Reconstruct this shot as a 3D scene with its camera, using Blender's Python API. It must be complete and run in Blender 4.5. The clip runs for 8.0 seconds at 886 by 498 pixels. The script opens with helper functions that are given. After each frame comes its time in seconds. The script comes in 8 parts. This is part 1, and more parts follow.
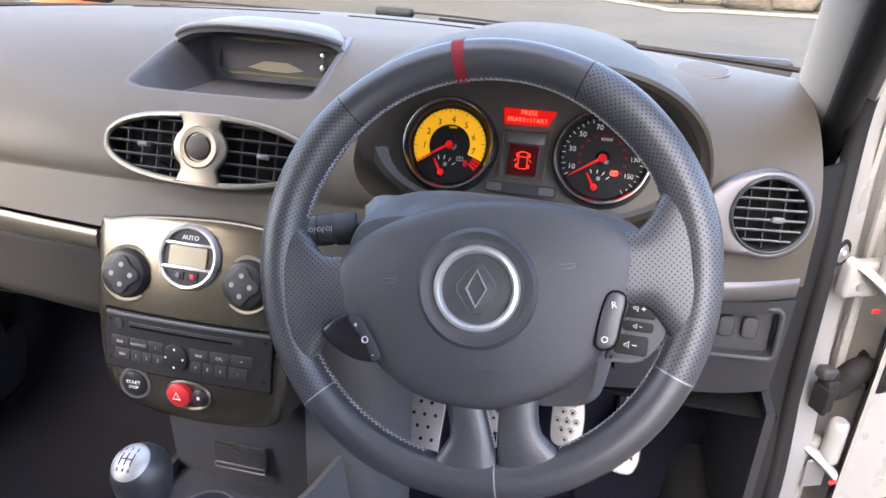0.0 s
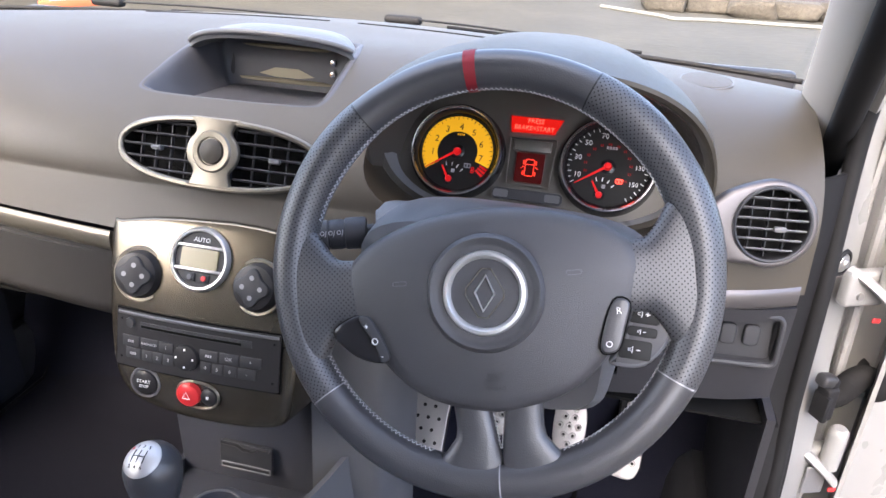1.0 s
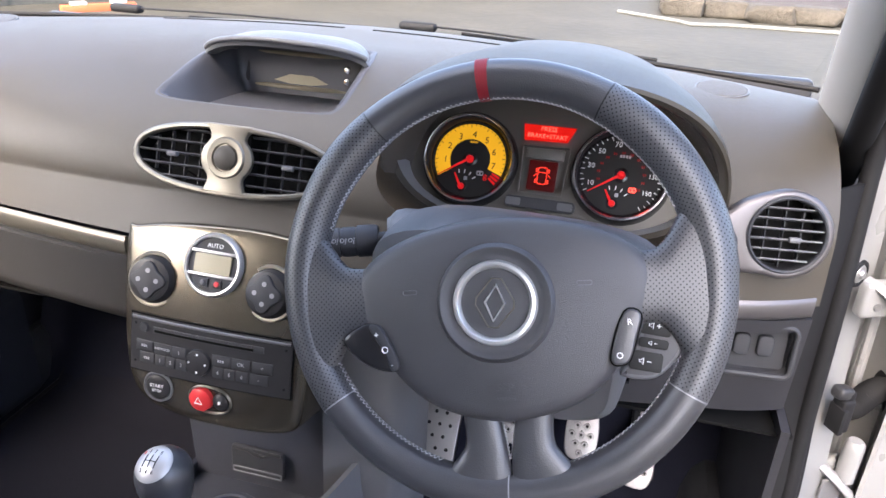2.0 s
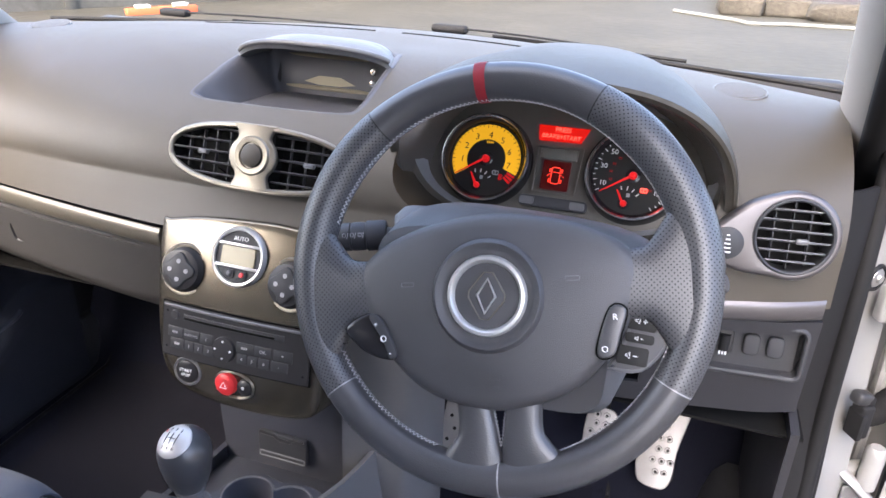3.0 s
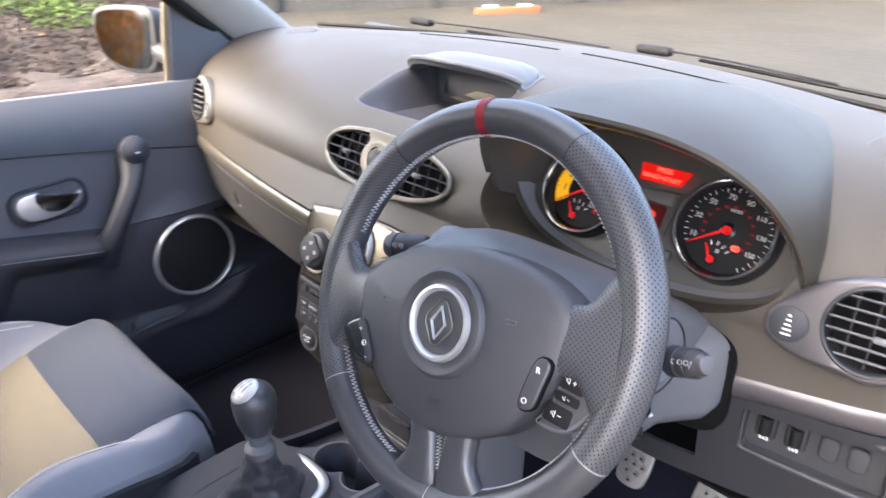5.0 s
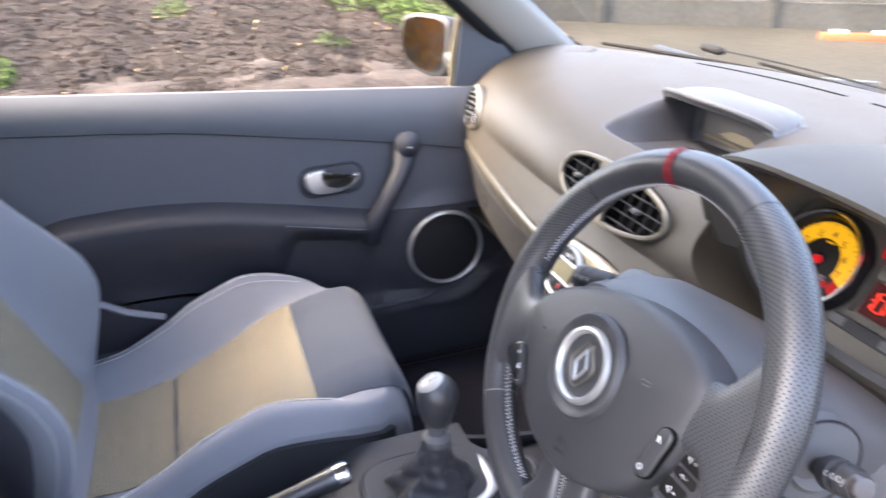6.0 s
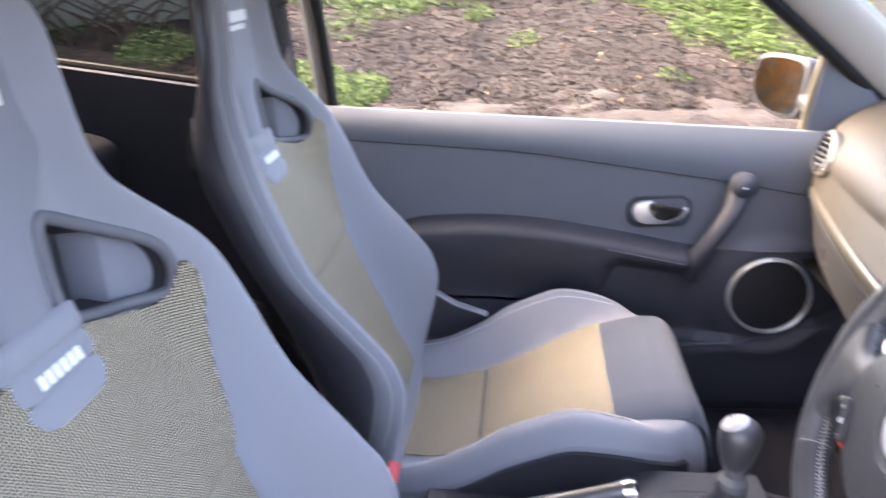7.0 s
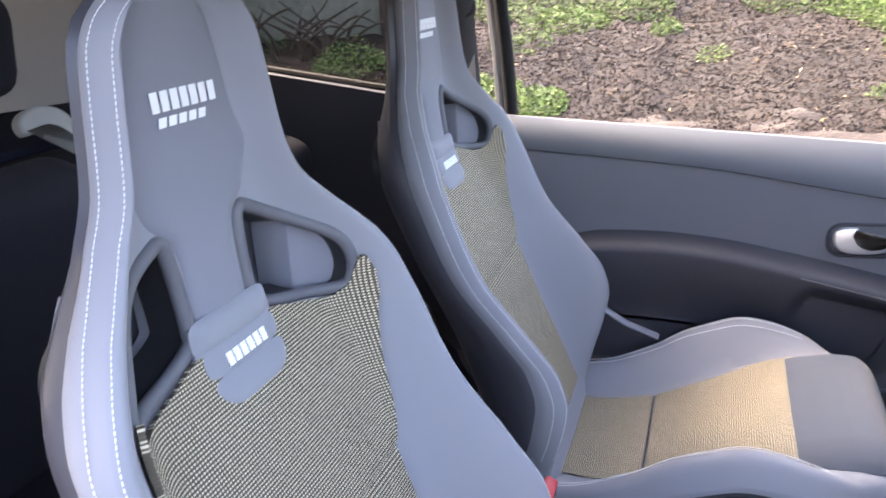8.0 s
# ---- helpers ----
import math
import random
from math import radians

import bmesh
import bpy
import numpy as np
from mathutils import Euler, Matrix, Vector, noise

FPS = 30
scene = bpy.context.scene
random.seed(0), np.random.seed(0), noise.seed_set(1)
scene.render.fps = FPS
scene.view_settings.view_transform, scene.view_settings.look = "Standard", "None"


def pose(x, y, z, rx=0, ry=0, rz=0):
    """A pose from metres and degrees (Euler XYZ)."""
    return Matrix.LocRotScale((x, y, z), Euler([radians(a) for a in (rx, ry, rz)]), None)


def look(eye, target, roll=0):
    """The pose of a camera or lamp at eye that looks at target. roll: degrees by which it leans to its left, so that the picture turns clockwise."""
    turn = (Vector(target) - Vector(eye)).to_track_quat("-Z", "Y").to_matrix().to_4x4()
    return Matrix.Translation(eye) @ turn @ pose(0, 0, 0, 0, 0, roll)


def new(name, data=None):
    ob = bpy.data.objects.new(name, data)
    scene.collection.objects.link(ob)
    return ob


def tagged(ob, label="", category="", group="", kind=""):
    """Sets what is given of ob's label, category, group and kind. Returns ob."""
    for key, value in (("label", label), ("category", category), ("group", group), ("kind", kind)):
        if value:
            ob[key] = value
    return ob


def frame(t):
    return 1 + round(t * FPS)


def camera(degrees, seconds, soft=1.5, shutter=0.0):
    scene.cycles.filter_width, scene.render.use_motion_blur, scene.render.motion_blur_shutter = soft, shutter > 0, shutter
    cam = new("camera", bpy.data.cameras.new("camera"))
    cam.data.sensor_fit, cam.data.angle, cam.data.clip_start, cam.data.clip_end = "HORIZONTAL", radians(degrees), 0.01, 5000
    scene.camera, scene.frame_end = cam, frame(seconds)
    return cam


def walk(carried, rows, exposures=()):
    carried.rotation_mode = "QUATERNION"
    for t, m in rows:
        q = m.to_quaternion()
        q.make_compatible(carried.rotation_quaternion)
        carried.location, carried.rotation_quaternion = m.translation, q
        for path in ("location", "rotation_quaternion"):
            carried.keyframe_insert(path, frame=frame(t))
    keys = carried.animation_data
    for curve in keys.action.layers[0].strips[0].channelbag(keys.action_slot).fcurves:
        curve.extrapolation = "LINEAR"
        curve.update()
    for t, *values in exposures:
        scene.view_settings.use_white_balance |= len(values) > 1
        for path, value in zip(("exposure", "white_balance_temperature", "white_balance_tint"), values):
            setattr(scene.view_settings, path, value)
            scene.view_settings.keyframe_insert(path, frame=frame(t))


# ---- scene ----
cam = camera(62.5, 8.0, shutter=0.5)
PATH = [
    (0, (0.449, -0.475, 1.2), (0.057, 1.276, 0.317), 2.1),
    (0.5, (0.447, -0.486, 1.202), (0.055, 1.267, 0.322), 2.5),
    (1, (0.446, -0.489, 1.206), (0.047, 1.267, 0.335), 2.7),
    (1.5, (0.445, -0.486, 1.207), (0.033, 1.27, 0.343), 2.7),
    (3, (0.5, -0.499, 1.219), (-0.076, 1.209, 0.353), 1.6),
    (3.5, (0.557, -0.524, 1.227), (-0.15, 1.129, 0.35), 0.5),
    (4, (0.623, -0.507, 1.249), (-0.264, 1.055, 0.371), -0.6),
    (4.2, (0.655, -0.48, 1.255), (-0.307, 1.038, 0.377), -0.9),
    (5.3, (0.774, -0.321, 1.252), (-0.666, 0.761, 0.383), -0.4),
    (5.5, (0.785, -0.302, 1.256), (-0.745, 0.651, 0.389), -0.3),
    (6, (0.815, -0.273, 1.276), (-0.898, 0.315, 0.429), -0.3),
    (6.5, (0.868, -0.287, 1.288), (-0.95, -0.104, 0.474), -0.7),
    (7, (0.885, -0.309, 1.292), (-0.951, -0.529, 0.531), -1.6),
    (7.5, (0.875, -0.328, 1.294), (-0.929, -0.833, 0.595), -2.2),
    (8, (0.877, -0.319, 1.278), (-0.872, -0.983, 0.57), -2.8),
]
walk(cam, [(t, look(eye, target, roll)) for t, eye, target, roll in PATH], exposures=[(0.0, 3.82, 6750, 11), (3.0, 3.80, 6600, 11), (4.0, 3.88, 6650, 11), (5.5, 3.99, 6950, 11), (6.5, 4.19, 7200, 14), (7.0, 4.32, 7300, 16), (8.0, 4.25, 7300, 15)])

# ---- daylight: a bright overcast afternoon ----
world = bpy.data.worlds.new("overcast_sky")
scene.world = world
world.use_nodes = True
wn = world.node_tree
sky = wn.nodes.new("ShaderNodeTexSky")
sky.sky_type = "NISHITA"
sky.sun_disc = False
sky.sun_elevation, sky.sun_rotation = radians(45), radians(200)
sky.air_density, sky.dust_density, sky.ozone_density = 0.7, 5.0, 0.6
wn.links.new(sky.outputs[0], wn.nodes["Background"].inputs[0])
wn.nodes["Background"].inputs[1].default_value = 0.15
sun_data = bpy.data.lights.new("sun", "SUN")
sun_data.energy, sun_data.angle, sun_data.color = 0.12, radians(60), (1.0, 0.96, 0.90)
sun = new("sun", sun_data)
sun.matrix_world = look((-1.6, -4.4, 4.6), (0, 0, 0))

# ---- materials ----
def nodes_of(name):
    m = bpy.data.materials.new(name)
    m.use_nodes = True
    t = m.node_tree
    return m, t, t.nodes["Principled BSDF"]


def stuff(name, color, rough=0.5, metal=0.0, grain=900, bump=0.15, var=0.12, spots=9, coat=0.0, spec=0.5, coords="Object", sheen=0.0):
    """A surface with grain at one scale and blotches at another."""
    m, t, b = nodes_of(name)
    tc = t.nodes.new("ShaderNodeTexCoord")
    fine, broad = t.nodes.new("ShaderNodeTexNoise"), t.nodes.new("ShaderNodeTexNoise")
    for n, s, d in ((fine, grain, 3), (broad, spots, 4)):
        t.links.new(tc.outputs[coords], n.inputs["Vector"])
        n.inputs["Scale"].default_value, n.inputs["Detail"].default_value = s, d
    mix = t.nodes.new("ShaderNodeMixRGB")
    lo, hi = [c * (1 - var) for c in color], [min(1, c * (1 + var)) for c in color]
    mix.inputs[1].default_value, mix.inputs[2].default_value = (*lo, 1), (*hi, 1)
    add = t.nodes.new("ShaderNodeMath")
    add.operation = "MULTIPLY_ADD"
    t.links.new(fine.outputs[0], add.inputs[0])
    add.inputs[1].default_value = 0.5
    half = t.nodes.new("ShaderNodeMath")
    half.operation = "MULTIPLY"
    half.inputs[1].default_value = 0.5
    t.links.new(broad.outputs[0], half.inputs[0])
    t.links.new(half.outputs[0], add.inputs[2])
    t.links.new(add.outputs[0], mix.inputs[0])
    t.links.new(mix.outputs[0], b.inputs["Base Color"])
    ra = t.nodes.new("ShaderNodeMapRange")
    ra.inputs[3].default_value, ra.inputs[4].default_value = max(0.02, rough - 0.08), min(1, rough + 0.08)
    t.links.new(broad.outputs[0], ra.inputs[0])
    t.links.new(ra.outputs[0], b.inputs["Roughness"])
    b.inputs["Metallic"].default_value = metal
    b.inputs["Coat Weight"].default_value = coat
    b.inputs["Specular IOR Level"].default_value = spec
    b.inputs["Sheen Weight"].default_value = sheen
    if bump:
        bp = t.nodes.new("ShaderNodeBump")
        bp.inputs["Strength"].default_value, bp.inputs["Distance"].default_value = bump, 0.0006
        t.links.new(fine.outputs[0], bp.inputs["Height"])
        t.links.new(bp.outputs[0], b.inputs["Normal"])
    return m


def scraps(name, cols, rough=0.85):
    """Small loose pieces, each with a tone of its own."""
    m, t, b = nodes_of(name)
    geo, ramp = t.nodes.new("ShaderNodeNewGeometry"), t.nodes.new("ShaderNodeValToRGB")
    t.links.new(geo.outputs["Random Per Island"], ramp.inputs[0])
    el = ramp.color_ramp.elements
    while len(el) < len(cols):
        el.new(0.5)
    for k, c in enumerate(cols):
        el[k].position = k / (len(cols) - 1)
        el[k].color = (*c, 1)
    t.links.new(ramp.outputs[0], b.inputs["Base Color"])
    b.inputs["Roughness"].default_value, b.inputs["Specular IOR Level"].default_value = rough, 0.25
    return m


def leather(name, color, rough, scale, bump, dots=0.0, spec=0.5):
    """Grained leather; dots: the pitch of its perforation in metres, along the surface."""
    m, t, b = nodes_of(name)
    tc = t.nodes.new("ShaderNodeTexCoord")
    vo, no = t.nodes.new("ShaderNodeTexVoronoi"), t.nodes.new("ShaderNodeTexNoise")
    vo.inputs["Scale"].default_value, no.inputs["Scale"].default_value = scale, 14
    for n in (vo, no):
        t.links.new(tc.outputs["Object"], n.inputs["Vector"])
    ramp = t.nodes.new("ShaderNodeMixRGB")
    ramp.inputs[1].default_value = (*[c * 0.85 for c in color], 1)
    ramp.inputs[2].default_value = (*[c * 1.2 for c in color], 1)
    t.links.new(no.outputs[0], ramp.inputs[0])
    colour, height = ramp.outputs[0], vo.outputs["Distance"]
    b.inputs["Roughness"].default_value, b.inputs["Specular IOR Level"].default_value = rough, spec
    if dots:
        sep = t.nodes.new("ShaderNodeSeparateXYZ")
        t.links.new(tc.outputs["UV"], sep.inputs[0])

        def wave(out, shift):
            a, s = t.nodes.new("ShaderNodeMath"), t.nodes.new("ShaderNodeMath")
            a.operation, s.operation = "MULTIPLY_ADD", "COSINE"
            a.inputs[1].default_value, a.inputs[2].default_value = 2 * math.pi / dots, shift
            t.links.new(out, a.inputs[0])
            t.links.new(a.outputs[0], s.inputs[0])
            return s.outputs[0]
        mul, cut = t.nodes.new("ShaderNodeMath"), t.nodes.new("ShaderNodeMapRange")
        mul.operation = "MULTIPLY"
        t.links.new(wave(sep.outputs[0], 0), mul.inputs[0])
        t.links.new(wave(sep.outputs[1], 0), mul.inputs[1])
        cut.inputs[1].default_value, cut.inputs[2].default_value = 0.66, 0.84
        t.links.new(mul.outputs[0], cut.inputs[0])
        hole = t.nodes.new("ShaderNodeMixRGB")
        hole.inputs[2].default_value = (0.007, 0.007, 0.008, 1)
        t.links.new(cut.outputs[0], hole.inputs[0])
        t.links.new(colour, hole.inputs[1])
        colour = hole.outputs[0]
        dull = t.nodes.new("ShaderNodeMapRange")
        dull.inputs[3].default_value, dull.inputs[4].default_value = spec, 0.0
        t.links.new(cut.outputs[0], dull.inputs[0])
        t.links.new(dull.outputs[0], b.inputs["Specular IOR Level"])
        sub = t.nodes.new("ShaderNodeMath")
        sub.operation = "MULTIPLY_ADD"
        sub.inputs[1].default_value = -2.0
        t.links.new(cut.outputs[0], sub.inputs[0])
        t.links.new(height, sub.inputs[2])
        height = sub.outputs[0]
    t.links.new(colour, b.inputs["Base Color"])
    bp = t.nodes.new("ShaderNodeBump")
    bp.inputs["Strength"].default_value, bp.inputs["Distance"].default_value = bump, 0.0008
    t.links.new(height, bp.inputs["Height"])
    t.links.new(bp.outputs[0], b.inputs["Normal"])
    return m


def knit(name, dark, light, pitch, along=1.3):
    """Woven cloth: rows of pale dots over a dark ground, at a pitch in metres along the surface."""
    m, t, b = nodes_of(name)
    tc = t.nodes.new("ShaderNodeTexCoord")
    sep = t.nodes.new("ShaderNodeSeparateXYZ")
    t.links.new(tc.outputs["UV"], sep.inputs[0])

    def sine(out, period):
        a, s = t.nodes.new("ShaderNodeMath"), t.nodes.new("ShaderNodeMath")
        a.operation, s.operation = "MULTIPLY", "SINE"
        a.inputs[1].default_value = 2 * math.pi / period
        t.links.new(out, a.inputs[0])
        t.links.new(a.outputs[0], s.inputs[0])
        return s.outputs[0]
    row, dash = sine(sep.outputs[1], pitch * 2), sine(sep.outputs[0], pitch * 2 * along)
    half, add = t.nodes.new("ShaderNodeMath"), t.nodes.new("ShaderNodeMath")
    half.operation, add.operation = "MULTIPLY", "MULTIPLY_ADD"
    half.inputs[1].default_value, add.inputs[1].default_value = 0.56, 0.60
    t.links.new(dash, half.inputs[0])
    t.links.new(row, add.inputs[0])
    t.links.new(half.outputs[0], add.inputs[2])
    cut = t.nodes.new("ShaderNodeMapRange")
    cut.inputs[1].default_value, cut.inputs[2].default_value = 0.10, 0.70
    t.links.new(add.outputs[0], cut.inputs[0])
    no = t.nodes.new("ShaderNodeTexNoise")
    no.inputs["Scale"].default_value = 260
    t.links.new(tc.outputs["Object"], no.inputs["Vector"])
    tone = t.nodes.new("ShaderNodeMixRGB")
    tone.inputs[1].default_value, tone.inputs[2].default_value = (*[c * 0.75 for c in light], 1), (*[c * 1.2 for c in light], 1)
    t.links.new(no.outputs[0], tone.inputs[0])
    mix = t.nodes.new("ShaderNodeMixRGB")
    mix.inputs[1].default_value = (*dark, 1)
    t.links.new(cut.outputs[0], mix.inputs[0])
    t.links.new(tone.outputs[0], mix.inputs[2])
    t.links.new(mix.outputs[0], b.inputs["Base Color"])
    b.inputs["Roughness"].default_value, b.inputs["Specular IOR Level"].default_value = 0.85, 0.25
    bp = t.nodes.new("ShaderNodeBump")
    bp.inputs["Strength"].default_value, bp.inputs["Distance"].default_value = 0.5, 0.0008
    t.links.new(cut.outputs[0], bp.inputs["Height"])
    t.links.new(bp.outputs[0], b.inputs["Normal"])
    return m


def glow(name, color, strength, base=(0.02, 0.02, 0.02)):
    m, t, b = nodes_of(name)
    b.inputs["Base Color"].default_value = (*base, 1)
    b.inputs["Emission Color"].default_value, b.inputs["Emission Strength"].default_value = (*color, 1), strength
    b.inputs["Roughness"].default_value, b.inputs["Specular IOR Level"].default_value = 0.4, 0.15
    return m


def clear(name, tint, gloss=0.04):
    """Thin glass: mostly see-through, with a gloss that grows at a slant."""
    m = bpy.data.materials.new(name)
    m.use_nodes = True
    t = m.node_tree
    t.nodes.clear()
    out, mix = t.nodes.new("ShaderNodeOutputMaterial"), t.nodes.new("ShaderNodeMixShader")
    tr, gl, lw = t.nodes.new("ShaderNodeBsdfTransparent"), t.nodes.new("ShaderNodeBsdfGlossy"), t.nodes.new("ShaderNodeLayerWeight")
    fr, po = t.nodes.new("ShaderNodeMapRange"), t.nodes.new("ShaderNodeMath")
    lw.inputs[0].default_value = 0.5
    po.operation, po.inputs[1].default_value = "POWER", 5.0
    t.links.new(lw.outputs["Facing"], po.inputs[0])
    t.links.new(po.outputs[0], fr.inputs[0])
    fr.inputs[3].default_value, fr.inputs[4].default_value = 0.05, 0.8
    tr.inputs[0].default_value, gl.inputs["Roughness"].default_value = (*tint, 1), gloss
    for a, b_ in ((fr.outputs[0], mix.inputs[0]), (tr.outputs[0], mix.inputs[1]), (gl.outputs[0], mix.inputs[2]), (mix.outputs[0], out.inputs[0])):
        t.links.new(a, b_)
    return m


DASH = stuff("grained_dash_plastic", (0.043, 0.0365, 0.0275), 0.50, grain=1400, bump=0.45, var=0.12, spec=0.46)
KNEE = stuff("dark_knee_panel_plastic", (0.021, 0.021, 0.0245), 0.5, grain=1400, bump=0.35, var=0.1, spec=0.35)
# darker copy of the satin silver, with the driver's side shade in its colour
DIMSILVER = stuff("shaded_dull_silver_paint", (0.105, 0.098, 0.102), 0.34, metal=0.6, grain=2500, bump=0.03, var=0.06)
DOORLOW = stuff("dark_lower_door_plastic", (0.038, 0.039, 0.048), 0.5, grain=1400, bump=0.3, spec=0.35)
LOWER = stuff("dark_lower_dash_plastic", (0.036, 0.0355, 0.036), 0.5, grain=1400, bump=0.35, var=0.1, spec=0.35)
SHELL = stuff("dark_satin_shell", (0.060, 0.059, 0.070), 0.36, grain=600, bump=0.03)
BEZEL = stuff("pale_gold_bezel_plastic", (0.19, 0.165, 0.11), 0.42, grain=2500, bump=0.02, metal=0.2)
SAILEDGE = stuff("dull_gold_trim_edge", (0.10, 0.085, 0.055), 0.6, grain=900, bump=0.1)
# near-black that puts the shade of recesses and gaps into the colour
VOID = stuff("recess_shade_black", (0.005, 0.005, 0.005), 0.8, grain=700, bump=0.0, spec=0.1)
DARK = stuff("dark_grained_plastic", (0.032, 0.033, 0.037), 0.5, grain=1400, bump=0.3, spec=0.32)
BLACK = stuff("black_plastic", (0.022, 0.022, 0.024), 0.4, grain=700, bump=0.05, spec=0.32)
GLOSSBLACK = stuff("gloss_black_plastic", (0.016, 0.016, 0.018), 0.2, grain=300, bump=0.0, spec=0.35)
SHROUD = stuff("column_shroud_plastic", (0.102, 0.104, 0.111), 0.45, grain=1400, bump=0.3, spec=0.4)
STACK = stuff("satin_stack_paint", (0.165, 0.146, 0.114), 0.26, metal=0.9, grain=2500, bump=0.0, var=0.06)
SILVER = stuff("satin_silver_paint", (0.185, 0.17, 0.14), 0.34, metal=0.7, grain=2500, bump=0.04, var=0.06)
CHROME = stuff("brushed_chrome", (0.75, 0.75, 0.76), 0.16, metal=1.0, grain=600, bump=0.02, var=0.04)
PEDAL = stuff("brushed_pedal_alloy", (0.31, 0.298, 0.290), 0.42, metal=0.5, grain=500, bump=0.1, var=0.15, spots=60)
ALLOY = stuff("drilled_alloy", (0.32, 0.32, 0.32), 0.35, metal=0.8, grain=500, bump=0.08, var=0.12, spots=60)
LEATHER = leather("smooth_black_leather", (0.037, 0.037, 0.041), 0.36, 900, 0.16, spec=0.85)
PERF = leather("perforated_black_leather", (0.046, 0.047, 0.052), 0.38, 1500, 0.16, dots=0.0044, spec=0.85)
PAD = leather("grained_airbag_cover", (0.040, 0.040, 0.044), 0.42, 1500, 0.30, spec=0.6)
CLOTH = stuff("grey_blue_seat_cloth", (0.224, 0.226, 0.252), 0.85, grain=1600, bump=0.3, var=0.08, spec=0.25, sheen=0.15)
# the seat cloth made darker, for panels that face away from the light
HEADCLOTH = stuff("shaded_panel_cloth", (0.186, 0.187, 0.216), 0.85, grain=1600, bump=0.3, var=0.08, spec=0.25, sheen=0.15)
ROLLCLOTH = stuff("dark_blue_grey_roll_cloth", (0.054, 0.064, 0.086), 0.85, grain=1600, bump=0.3, var=0.08, spec=0.25, sheen=0.15)
KNIT = knit("olive_striped_knit", (0.085, 0.071, 0.052), (0.68, 0.59, 0.425), 0.0019, 1.0)
FOLD = stuff("dark_sewn_fold", (0.020, 0.017, 0.013), 0.9, grain=900, bump=0.2)
CARPET = stuff("black_carpet", (0.011, 0.012, 0.020), 0.95, grain=500, bump=0.9, var=0.35, spec=0.08)
GAITER = leather("soft_black_leather", (0.036, 0.037, 0.042), 0.34, 900, 0.25, spec=0.8)
KNOBCAP = stuff("satin_knob_cap", (0.50, 0.49, 0.48), 0.42, metal=0.45, grain=600, bump=0.02, var=0.05)
RUBBER = stuff("black_rubber", (0.008, 0.008, 0.009), 0.7, grain=400, bump=0.1, spec=0.2)
SLATE = stuff("slate_console_plastic", (0.046, 0.049, 0.061), 0.45, grain=1400, bump=0.3, spec=0.35)
WHITE = stuff("white_car_paint", (0.19, 0.19, 0.192), 0.3, grain=800, bump=0.02, var=0.03, coat=0.4)
PILLAR = stuff("pale_grey_pillar_trim", (0.29, 0.272, 0.245), 0.7, grain=1500, bump=0.25, var=0.05)
DOORUP = stuff("blue_grey_door_plastic", (0.082, 0.090, 0.106), 0.5, grain=1400, bump=0.3, spec=0.3)
DOORCLOTH = stuff("dark_door_vinyl", (0.108, 0.112, 0.128), 0.5, grain=1200, bump=0.35)
RED = stuff("red_plastic", (0.55, 0.03, 0.035), 0.35, grain=500, bump=0.03)
REDTHREAD = stuff("red_leather_band", (0.26, 0.012, 0.022), 0.6, grain=900, bump=0.3)
THREAD = stuff("pale_thread", (0.6, 0.6, 0.6), 0.8, grain=900, bump=0.0)
INK = stuff("white_ink", (0.75, 0.75, 0.75), 0.6, grain=900, bump=0.0)
DIAL = stuff("black_dial", (0.012, 0.012, 0.012), 0.5, grain=900, bump=0.0, spec=0.2)
YELLOW = glow("lit_yellow_dial", (1.0, 0.5, 0.02), 0.04, (0.62, 0.32, 0.015))
LCD = stuff("unlit_display", (0.27, 0.24, 0.155), 0.18, grain=300, bump=0.0, var=0.05)
REDGLOW = glow("lit_red_display", (1.0, 0.012, 0.006), 0.05, (0.1, 0.005, 0.005))
GLOWTEXT = glow("bright_red_letters", (1.0, 0.06, 0.04), 0.30, (0.5, 0.05, 0.04))
DIMRED = glow("dim_red_mark", (0.6, 0.01, 0.01), 0.025, (0.10, 0.01, 0.01))
REDLINE = glow("lit_red_outline", (1.0, 0.04, 0.02), 0.13, (0.4, 0.03, 0.02))
REDINK = glow("lit_red_mark", (1.0, 0.012, 0.02), 0.030, (0.36, 0.010, 0.010))
GLASS = clear("clear_glass", (0.96, 0.98, 0.97), 0.0)
TINT = clear("tinted_glass", (0.17, 0.17, 0.16), 0.0)
SCREEN = stuff("unlit_mirror_display", (0.34, 0.305, 0.22), 0.60, metal=0.4, grain=300, bump=0.0, var=0.05)
SLOT = stuff("soft_grey_slot_plastic", (0.105, 0.105, 0.118), 0.6, grain=1400, bump=0.15)
REARTRIM = stuff("brown_grey_rear_trim", (0.5, 0.44, 0.40), 0.8, grain=1500, bump=0.25, var=0.05)
BELT = stuff("tan_belt_webbing", (0.30, 0.26, 0.24), 0.8, grain=1800, bump=0.4)
MIRROR = stuff("mirror_glass", (0.24, 0.24, 0.24), 0.02, metal=1.0, grain=100, bump=0.0, var=0.0)
HANDLE = stuff("satin_chrome", (0.80, 0.80, 0.80), 0.30, metal=0.85, grain=900, bump=0.02, var=0.03)
SATIN = stuff("satin_aluminium", (0.55, 0.55, 0.54), 0.36, metal=0.7, grain=900, bump=0.02, var=0.04)
STITCH = stuff("grey_thread", (0.3, 0.3, 0.31), 0.8, grain=900, bump=0.0)
POD = stuff("light_grey_pod_plastic", (0.088, 0.089, 0.094), 0.42, grain=1400, bump=0.3, spec=0.4)
